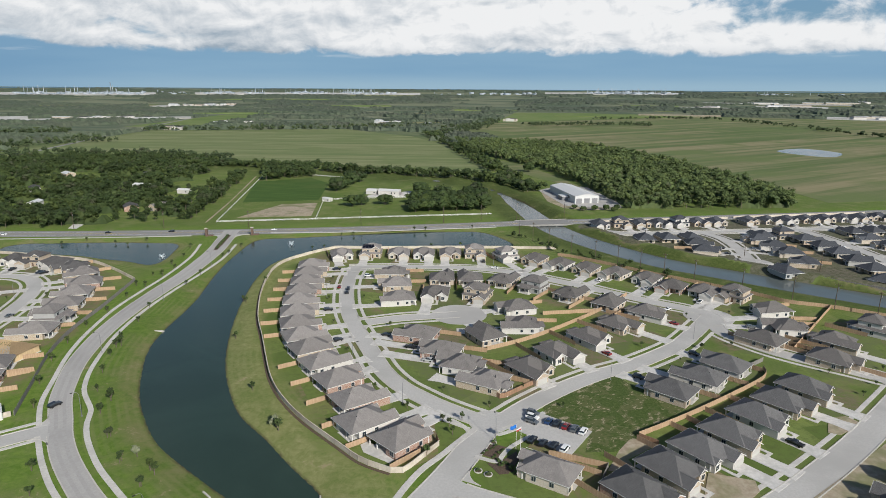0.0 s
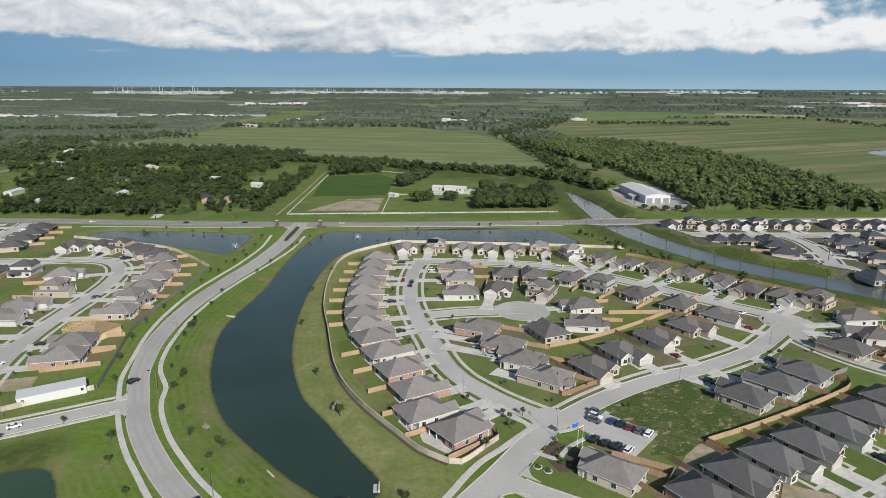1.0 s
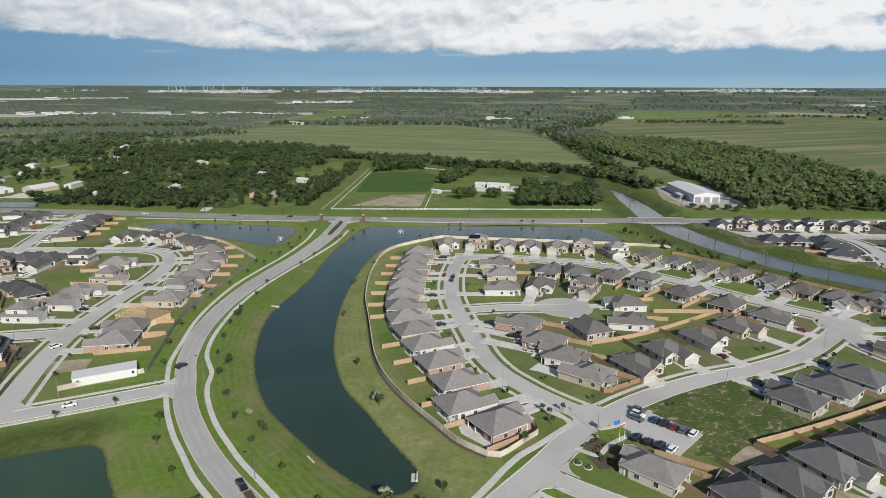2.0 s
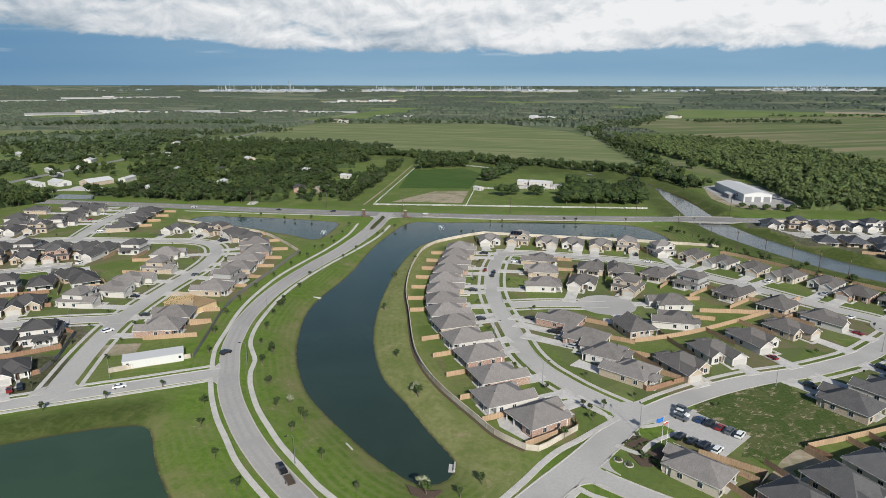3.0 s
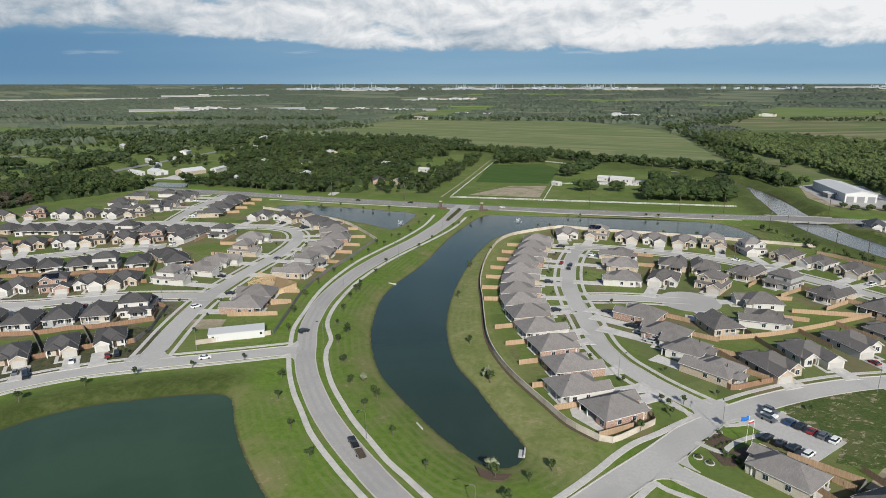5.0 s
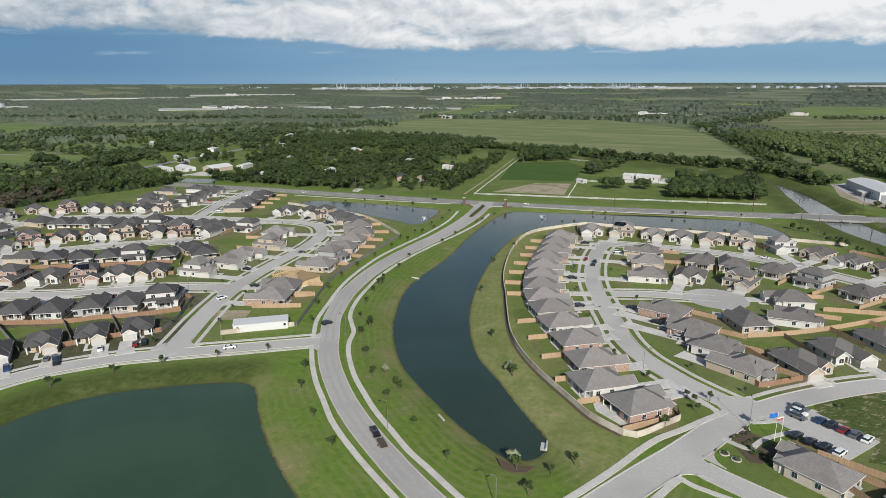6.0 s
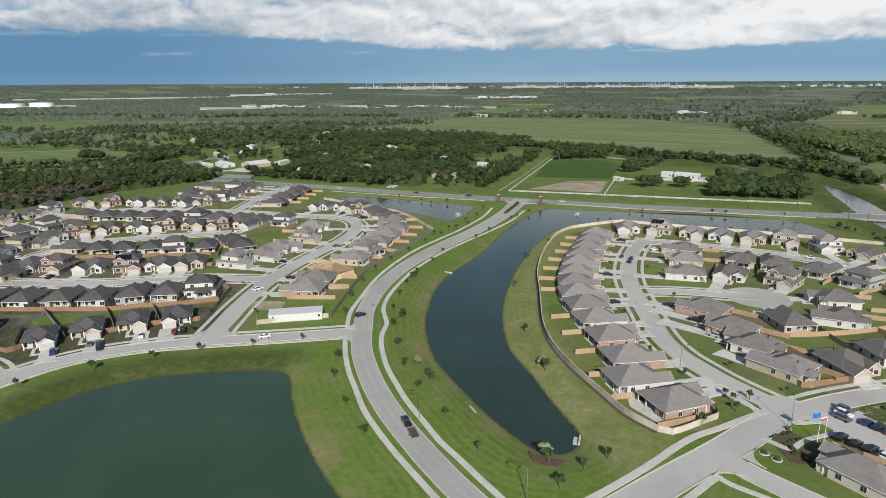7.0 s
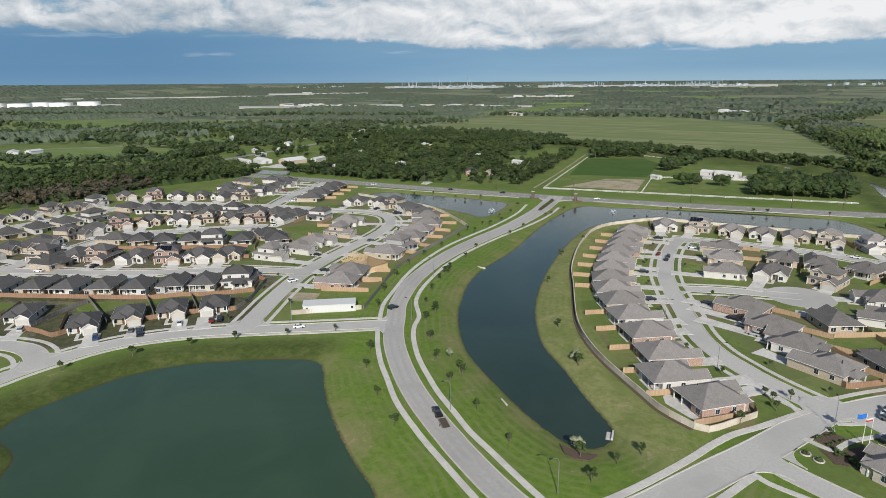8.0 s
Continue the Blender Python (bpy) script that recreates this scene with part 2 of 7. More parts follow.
def shingle_material(name, a, b_):
    m, k, b = material(name, 0.9, 0.0, 0.2)
    v = where(k, False)
    f = k.noise(v, 5.0, 4.0, 0.7)
    g2 = k.noise(v, 0.35, 4.0, 0.6)
    br = k.node("ShaderNodeTexBrick")
    k.put(br.inputs["Vector"], v)
    br.inputs["Scale"].default_value = 1.0
    br.inputs["Brick Width"].default_value, br.inputs["Row Height"].default_value = 0.9, 0.28
    br.inputs["Mortar Size"].default_value = 0.012
    br.inputs["Color1"].default_value, br.inputs["Color2"].default_value = (0.92, 0.92, 0.92, 1), (1.08, 1.08, 1.08, 1)
    br.inputs["Mortar"].default_value = (0.7, 0.7, 0.7, 1)
    col = k.mix(k.band(f, 0.3, 0.7), a, b_)
    col = k.mix(k.math("MULTIPLY", k.band(g2, 0.45, 0.7), 0.35), col, tuple(0.72 * c for c in a))
    col = k.mix(0.8, col, br.outputs["Color"], "MULTIPLY")
    r = k.node("ShaderNodeObjectInfo").outputs["Random"]
    s = k.math("ADD", k.math("MULTIPLY", r, 0.30), 0.85)
    col = k.mix(1.0, col, k.vec(s, s, s), "MULTIPLY")
    k.put(b.inputs["Base Color"], col)
    bumped(k, b, f, 0.35, 0.03)
    return m


def brick_material(name, a, b_, mortar):
    m, k, b = material(name, 0.9, 0.0, 0.2)
    v = where(k, False)
    sep = k.node("ShaderNodeSeparateXYZ")
    k.put(sep.inputs[0], v)
    u = k.vec(k.math("ADD", sep.outputs[0], sep.outputs[1]), sep.outputs[2], 0.0)
    br = k.node("ShaderNodeTexBrick")
    k.put(br.inputs["Vector"], u)
    br.inputs["Scale"].default_value = 1.0
    br.inputs["Brick Width"].default_value, br.inputs["Row Height"].default_value = 0.22, 0.075
    br.inputs["Mortar Size"].default_value = 0.010
    for n, c in (("Color1", a), ("Color2", b_), ("Mortar", mortar)):
        br.inputs[n].default_value = (*c, 1)
    f = k.noise(v, 1.2, 5.0, 0.65)
    k.put(b.inputs["Base Color"], k.mix(k.math("MULTIPLY", k.band(f, 0.45, 0.75), 0.3), br.outputs["Color"], tuple(0.75 * c for c in a)))
    bumped(k, b, br.outputs["Fac"], -0.3, 0.01)
    return m


def siding_material(name, a):
    m, k, b = material(name, 0.7, 0.0, 0.3)
    v = where(k, False)
    w = k.node("ShaderNodeTexWave")
    w.bands_direction = "Z"
    w.inputs["Scale"].default_value = 1.6
    k.put(w.inputs["Vector"], v)
    f = k.noise(v, 0.9, 5.0, 0.6)
    col = k.mix(k.math("MULTIPLY", k.band(f, 0.4, 0.75), 0.5), a, tuple(0.8 * c for c in a))
    k.put(b.inputs["Base Color"], col)
    bumped(k, b, w.outputs["Fac"], 0.4, 0.02)
    return m


def wood_material(name, a, b_):
    m, k, b = material(name, 0.85, 0.0, 0.2)
    v = where(k, False)
    bd = k.noise(k.scaled(v, (7.0, 7.0, 0.3)), 1.0, 2.0, 0.5)
    f = k.noise(k.scaled(v, (1.0, 1.0, 0.2)), 14.0, 4.0, 0.6)
    wv = k.noise(where(k), 0.12, 4.0, 0.6)
    col = k.mix(k.band(k.math("ADD", k.math("MULTIPLY", bd, 0.7), k.math("MULTIPLY", f, 0.3)), 0.35, 0.65), a, b_)
    col = k.mix(k.math("MULTIPLY", k.band(wv, 0.45, 0.7), 0.5), col, tuple(0.62 * (p + q) / 2 for p, q in zip(a, b_)))
    k.put(b.inputs["Base Color"], col)
    bumped(k, b, f, 0.4, 0.01)
    return m


def leaf_material(name, a, b_, c):
    m, k, b = material(name, 0.75, 0.0, 0.2)
    isl = k.node("ShaderNodeNewGeometry").outputs["Random Per Island"]
    v = where(k)
    f = k.noise(v, 0.25, 4.0, 0.65)
    h = k.noise(v, 0.014, 3.0, 0.5)
    col = k.mix(isl, a, b_)
    col = k.mix(k.band(f, 0.35, 0.7), col, c)
    # tree by tree: some yellower, some grey with bare twigs
    tree = k.noise(v, 0.085, 2.0, 0.5)
    col = k.mix(k.math("MULTIPLY", k.band(tree, 0.50, 0.66), 0.45), col, tuple(p * q for p, q in zip(b_, (1.25, 1.12, 0.85))))
    col = k.mix(k.math("MULTIPLY", k.band(tree, 0.42, 0.30), 0.5), col, (0.085, 0.080, 0.058))
    col = k.mix(k.math("MULTIPLY", k.band(h, 0.45, 0.65), 0.5), col, tuple(0.6 * q for q in a))
    k.put(b.inputs["Base Color"], col)
    b.inputs["Subsurface Weight"].default_value = 0.0
    return m


def plain(name, c, rough=0.6, metal=0.0, spec=0.4):
    m, k, b = material(name, rough, metal, spec)
    v = where(k, False)
    f = k.noise(v, 3.0, 4.0, 0.6)
    k.put(b.inputs["Base Color"], k.mix(k.math("MULTIPLY", k.band(f, 0.4, 0.75), 0.35), c, tuple(0.78 * q for q in c)))
    return m


M = {}
M["grass"] = grass_material()
M["pond"] = water_material("pond_water", (0.026, 0.046, 0.034), 0.13, 0.08)
M["pond_deep"] = water_material("green_pond_water", (0.038, 0.070, 0.041), 0.07, 0.05)
M["canal"] = water_material("canal_water", (0.10, 0.115, 0.112), 0.16, 0.10)
M["street"] = grainy("street_concrete", (0.43, 0.416, 0.394), (0.49, 0.476, 0.45), 1.4, 0.03, (0.385, 0.373, 0.352), 0.9, 0.15, 0.02)
M["collector"] = grainy("road_concrete", (0.375, 0.360, 0.340), (0.425, 0.41, 0.388), 1.4, 0.03, (0.335, 0.322, 0.306), 0.9, 0.15, 0.02)
M["walk"] = grainy("sidewalk_concrete", (0.50, 0.48, 0.44), (0.60, 0.58, 0.54), 1.5, 0.2, (0.47, 0.45, 0.42), 0.9, 0.1, 0.01)
M["drive"] = grainy("driveway_concrete", (0.52, 0.50, 0.47), (0.62, 0.60, 0.57), 1.2, 0.25, (0.46, 0.45, 0.42), 0.9, 0.1, 0.01)
M["asphalt"] = grainy("worn_asphalt", (0.22, 0.216, 0.21), (0.28, 0.275, 0.265), 0.8, 0.03, (0.245, 0.238, 0.225), 0.9, 0.15, 0.02)
M["kerb"] = grainy("kerb_concrete", (0.44, 0.42, 0.38), (0.56, 0.53, 0.48), 2.0, 0.0, None, 0.9, 0.1, 0.01)
M["dirt"] = grainy("bare_dirt", (0.30, 0.24, 0.17), (0.42, 0.36, 0.27), 0.5, 0.08, (0.20, 0.20, 0.10), 0.95, 0.5, 0.1)
M["roof_a"] = shingle_material("shingle_taupe", (0.186, 0.172, 0.163), (0.244, 0.228, 0.217))
M["roof_d"] = shingle_material("shingle_brown_grey", (0.116, 0.108, 0.102), (0.164, 0.153, 0.146))
M["roof_b"] = shingle_material("shingle_grey", (0.076, 0.073, 0.072), (0.112, 0.108, 0.107))
M["roof_e"] = shingle_material("shingle_cool_grey", (0.100, 0.098, 0.098), (0.146, 0.143, 0.143))
M["roof_c"] = shingle_material("shingle_slate", (0.055, 0.060, 0.070), (0.095, 0.100, 0.110))
M["white"] = siding_material("white_siding", (0.55, 0.53, 0.50))
M["grey"] = siding_material("grey_siding", (0.36, 0.36, 0.35))
M["cream"] = brick_material("cream_brick", (0.50, 0.43, 0.35), (0.42, 0.36, 0.29), (0.54, 0.51, 0.46))
M["tan"] = brick_material("tan_brick", (0.44, 0.35, 0.26), (0.37, 0.29, 0.21), (0.5, 0.46, 0.40))
M["brick"] = brick_material("red_brown_brick", (0.34, 0.20, 0.145), (0.27, 0.15, 0.11), (0.45, 0.40, 0.36))
M["trim"] = plain("white_trim", (0.68, 0.67, 0.64), 0.5)
M["garage"] = plain("garage_white", (0.44, 0.43, 0.405), 0.5)
M["door"] = plain("dark_door", (0.10, 0.06, 0.04), 0.4)
M["metal"] = plain("dull_metal", (0.30, 0.30, 0.31), 0.45, 0.6)
M["dark"] = plain("dark_rubber", (0.02, 0.02, 0.022), 0.7)
M["solar"] = plain("solar_glass", (0.010, 0.012, 0.020), 0.15)
M["fence_wood"] = wood_material("cedar_fence", (0.35, 0.235, 0.145), (0.46, 0.335, 0.225))
M["fence_brown"] = wood_material("stained_fence", (0.23, 0.135, 0.085), (0.32, 0.205, 0.135))
M["fence_grey"] = wood_material("weathered_fence", (0.17, 0.16, 0.15), (0.25, 0.24, 0.22))
M["fence_light"] = grainy("cast_wall", (0.50, 0.45, 0.38), (0.60, 0.54, 0.46), 1.2, 0.1, (0.38, 0.33, 0.27), 0.9, 0.2, 0.02)
M["white_paint"] = plain("white_paint", (0.80, 0.79, 0.77), 0.5)
M["pole"] = wood_material("pole_wood", (0.075, 0.058, 0.042), (0.12, 0.095, 0.07))
M["bark"] = wood_material("bark", (0.10, 0.08, 0.06), (0.17, 0.14, 0.11))
M["leaf"] = leaf_material("woodland_leaves", (0.019, 0.034, 0.011), (0.056, 0.080, 0.026), (0.034, 0.055, 0.017))
M["leaf_light"] = leaf_material("mixed_leaves", (0.058, 0.086, 0.030), (0.112, 0.146, 0.054), (0.080, 0.114, 0.038))
# far treetops: the grey-blue of distance haze is put into the colour
M["canopy"] = grainy("hazy_canopy", (0.052, 0.072, 0.046), (0.100, 0.124, 0.080), 0.07, 0.006, (0.088, 0.100, 0.070), 0.9, 0.0)
# hedgerow leaves, paler and greyer: some haze painted into the green
M["leaf_hazed"] = leaf_material("hazed_leaves", (0.030, 0.048, 0.022), (0.070, 0.096, 0.042), (0.046, 0.068, 0.030))
M["leaf_young"] = leaf_material("young_leaves", (0.030, 0.050, 0.016), (0.065, 0.095, 0.030), (0.045, 0.070, 0.022))
M["leaf_oak"] = leaf_material("oak_leaves", (0.020, 0.036, 0.012), (0.055, 0.080, 0.026), (0.034, 0.056, 0.017))
M["leaf_dry"] = leaf_material("bare_twigs", (0.060, 0.050, 0.037), (0.100, 0.084, 0.060), (0.055, 0.058, 0.032))
M["field_green"] = field_material("crop_green", (0.128, 0.172, 0.066), (0.232, 0.238, 0.124), (0.148, 0.184, 0.076), 4, 26.0)
M["field_dark"] = field_material("crop_dark", (0.050, 0.095, 0.022), (0.070, 0.120, 0.030), (0.085, 0.120, 0.036), 10, 4.0)
M["field_tan"] = field_material("pasture_tan", (0.098, 0.138, 0.052), (0.250, 0.222, 0.130), (0.130, 0.165, 0.064), -32, 60.0)
M["field_pasture"] = field_material("pasture_green", (0.115, 0.175, 0.052), (0.165, 0.210, 0.075), (0.180, 0.212, 0.085), 4, 22.0)
M["lumber"] = wood_material("raw_lumber", (0.56, 0.40, 0.22), (0.68, 0.52, 0.32))
M["sheet"] = plain("white_sheet_metal", (0.60, 0.60, 0.59), 0.45)
M["wheel"] = plain("tyre", (0.02, 0.02, 0.02), 0.8)
M["spray"] = plain("water_spray", (0.75, 0.80, 0.83), 0.6)
M["mulch"] = grainy("mulch", (0.075, 0.055, 0.040), (0.13, 0.095, 0.07), 3.0, 0.0, None, 0.95, 0.4, 0.05)


def glass_material():
    m, k, b = material("window_glass", 0.08, 0.0, 0.6)
    b.inputs["Base Color"].default_value = (0.03, 0.04, 0.05, 1)
    return m


M["glass"] = glass_material()


def paint(name, c):
    m, k, b = material(name, 0.3, 0.0, 0.5)
    b.inputs["Base Color"].default_value = (*c, 1)
    b.inputs["Coat Weight"].default_value = 0.5
    return m


PAINT = {"black": paint("car_black", (0.012, 0.013, 0.016)), "white": paint("car_white", (0.75, 0.75, 0.74)),
         "grey": paint("car_grey", (0.11, 0.12, 0.13)), "silver": paint("car_silver", (0.42, 0.43, 0.44)),
         "red": paint("car_red", (0.22, 0.02, 0.02)), "blue": paint("car_blue", (0.02, 0.05, 0.13))}

# ---- building helpers ----


def box(bm, x0, x1, y0, y1, z0, z1, mat=0):
    v = [bm.verts.new(c) for c in ((x0, y0, z0), (x1, y0, z0), (x1, y1, z0), (x0, y1, z0), (x0, y0, z1), (x1, y0, z1), (x1, y1, z1), (x0, y1, z1))]
    for f in ((3, 2, 1, 0), (4, 5, 6, 7), (0, 1, 5, 4), (1, 2, 6, 5), (2, 3, 7, 6), (3, 0, 4, 7)):
        bm.faces.new([v[i] for i in f]).material_index = mat


def tube(bm, base, top, r0, r1, n=8):
    base, top = Vector(base), Vector(top)
    d = (top - base).normalized()
    a = d.orthogonal().normalized()
    b = d.cross(a)
    rings = []
    for c, r in ((base, r0), (top, r1)):
        rings.append([bm.verts.new(c + r * (math.cos(6.28319 * i / n) * a + math.sin(6.28319 * i / n) * b)) for i in range(n)])
    for i in range(n):
        j = (i + 1) % n
        bm.faces.new((rings[0][i], rings[0][j], rings[1][j], rings[1][i]))
    bm.faces.new(rings[1])
    bm.faces.new(rings[0][::-1])


def part(name, bm, mat, parent=None, label=""):
    """Links a bmesh as ONE mesh object, under a thing or part where one is given."""
    me = bpy.data.meshes.new(name)
    bmesh.ops.recalc_face_normals(bm, faces=bm.faces)
    bm.to_mesh(me)
    bm.free()
    for m in (mat if isinstance(mat, (list, tuple)) else [mat]):
        me.materials.append(m)
    ob = new(name, me)
    if parent is not None:
        ob.parent = parent
    if label:
        tagged(ob, label)
    return ob


def np_mesh(name, verts, faces, mat, smooth=False):
    """A mesh from arrays: verts (n, 3), faces (m, 3 or 4)."""
    verts, faces = np.asarray(verts, np.float32), np.asarray(faces, np.int32)
    me = bpy.data.meshes.new(name)
    me.vertices.add(len(verts))
    me.vertices.foreach_set("co", verts.ravel())
    me.loops.add(faces.size)
    me.loops.foreach_set("vertex_index", faces.ravel())
    me.polygons.add(len(faces))
    me.polygons.foreach_set("loop_start", np.arange(0, faces.size, faces.shape[1], dtype=np.int32))
    if smooth:
        me.polygons.foreach_set("use_smooth", np.ones(len(faces), bool))
    me.update(calc_edges=True)
    if not smooth:
        me.shade_flat()
    me.materials.append(mat)
    return new(name, me)


def spline(pts, step=3.0, closed=False):
    """A Catmull-Rom line through the points, in even steps."""
    p = np.array(pts, float)
    n = len(p)
    out = []
    for i in range(n if closed else n - 1):
        if closed:
            a, b, c, d = p[(i - 1) % n], p[i], p[(i + 1) % n], p[(i + 2) % n]
        else:
            a, b, c, d = p[max(i - 1, 0)], p[i], p[i + 1], p[min(i + 2, n - 1)]
        k = max(2, int(np.linalg.norm(c - b) / step))
        for s in np.arange(k) / k:
            out.append(0.5 * (2 * b + (c - a) * s + (2 * a - 5 * b + 4 * c - d) * s * s + (3 * b - a - 3 * c + d) * s ** 3))
    if not closed:
        out.append(p[-1])
    return np.array(out)


def normals(line):
    t = np.gradient(line, axis=0)
    t /= np.linalg.norm(t, axis=1)[:, None] + 1e-9
    return np.stack([-t[:, 1], t[:, 0]], 1)       # to the left of the way


def strip(name, line, off0, off1, z0, z1, mat, label, category, parent=None):
    """A slab along a line between two sideways offsets (left positive), from z0 up to z1."""
    nn = normals(line)
    a, b = line + nn * np.reshape(off0, (-1, 1)), line + nn * np.reshape(off1, (-1, 1))
    n = len(line)
    verts = np.concatenate([np.c_[a, np.full(n, z1)], np.c_[b, np.full(n, z1)], np.c_[a, np.full(n, z0)], np.c_[b, np.full(n, z0)]])
    i = np.arange(n - 1)
    quads = [np.stack([i, i + 1, n + i + 1, n + i], 1), np.stack([2 * n + i, 2 * n + i + 1, i + 1, i], 1), np.stack([n + i, n + i + 1, 3 * n + i + 1, 3 * n + i], 1)]
    caps = np.array([[0, n, 3 * n, 2 * n], [n - 1, 3 * n - 1, 4 * n - 1, 2 * n - 1]])
    ob = np_mesh(name, verts, np.concatenate(quads + [caps]), mat)
    fix = bmesh.new()
    fix.from_mesh(ob.data)
    bmesh.ops.recalc_face_normals(fix, faces=fix.faces)
    fix.to_mesh(ob.data)
    fix.free()
    if parent is not None:
        ob.parent = parent
        return ob
    return tagged(ob, label, category, kind="structure")


def flat(name, pts, z, mat, label, category, drop=0.3, kind="structure"):
    """A flat patch of ground with a skirt below its edge."""
    bm = bmesh.new()
    top = [bm.verts.new((x, y, z)) for x, y in pts]
    low = [bm.verts.new((x, y, z - drop)) for x, y in pts]
    f = bm.faces.new(top)
    n = len(top)
    for i in range(n):
        bm.faces.new((top[i], top[(i + 1) % n], low[(i + 1) % n], low[i]))
    bmesh.ops.triangulate(bm, faces=[f])
    return tagged(part(name, bm, mat), label, category, kind=kind)


def dist_line(p, line):
    """Distance from points p (n, 2) to a polyline, and the nearest point's index along it."""
    a, d = line[:-1], np.diff(line, axis=0)
    dd = (d * d).sum(1) + 1e-9
    best, which = np.empty(len(p)), np.empty(len(p), int)
    for i in range(0, len(p), 4000):
        q = p[i:i + 4000, None] - a[None]
        s = np.clip((q * d[None]).sum(2) / dd, 0, 1)
        q = q - s[..., None] * d[None]
        r = (q * q).sum(2)
        k = r.argmin(1)
        best[i:i + 4000], which[i:i + 4000] = np.sqrt(r[np.arange(len(k)), k]), k
    return best, which


def inside(p, poly):
    x, y = p[:, 0], p[:, 1]
    r = np.zeros(len(p), bool)
    n = len(poly)
    for i in range(n):
        (x0, y0), (x1, y1) = poly[i], poly[(i + 1) % n]
        if y0 == y1:
            continue
        c = ((y0 > y) != (y1 > y)) & (x < (x1 - x0) * (y - y0) / (y1 - y0) + x0)
        r ^= c
    return r


def signed(p, poly):
    d, _ = dist_line(p, np.vstack([poly, poly[:1]]))
    return np.where(inside(p, poly), -d, d)


def at(x, y, z=0.0, deg=0.0):
    return pose(x, y, z, 0, 0, deg)

# ---- the lie of the land ----


WATER_Z = -1.2
LAGOON = spline([(-124, 411), (-127, 373), (-125, 334), (-119, 285), (-118, 248), (-115, 228), (-109, 210), (-101, 191), (-91, 174), (-82, 162), (-70, 151), (-58, 141),
                 (-50, 135), (-42, 130), (-36, 128), (-31, 131), (-31, 139), (-41, 151), (-52, 165), (-64, 179), (-73, 196), (-81, 216), (-88, 241), (-94.5, 273),
                 (-99.5, 309), (-101, 340), (-98.5, 358), (-92, 371), (-82, 384), (-66, 391), (-40, 393), (0, 394.5), (36, 396), (47, 401), (40, 422), (28, 438), (11, 440), (-26, 437),
                 (-63, 428), (-100, 418)], 4.0, True)
POND_N = spline([(-275.7, 375.6), (-280, 390), (-271, 398), (-255, 399), (-238, 401), (-210, 402.5), (-190, 401.5), (-178, 401), (-171.5, 395), (-169, 383), (-166.2, 362), (-168, 350.5), (-175, 351.5),
                 (-186, 357), (-206, 363), (-218, 368), (-239, 372), (-258, 373)], 4.0, True)
POND_S = spline([(-160, 64), (-165.5, 70), (-166.2, 78), (-165.2, 88), (-163, 99.6), (-157.6, 109.6), (-150.6, 117.2), (-135.8, 127.8), (-126, 133.2), (-120, 134.4), (-115.2, 131), (-105.8, 120.5),
                 (-93.4, 109.1), (-77.7, 97.2), (-66, 89), (-40, 60), (-60, 30), (-110, 25), (-137, 50), (-148, 62)], 4.0, True)
CANAL = spline([(420, 190), (300, 240), (222, 290), (205, 302), (185, 317), (163, 335), (140, 353), (126, 368), (110, 392), (97, 415), (86, 440), (78, 470), (73, 505), (68, 545),
                (60, 590), (46, 640), (10, 680), (-55, 712), (-120, 735), (-220, 760), (-330, 775)], 5.0)
FAR_POND = spline([(550, 1038), (616, 1085), (640, 1015), (590, 950), (560, 975)], 10.0, True)


def rise_at(d):
    return 78.0 * np.clip((d - 2500.0) / 2450.0, 0, 1) ** 2


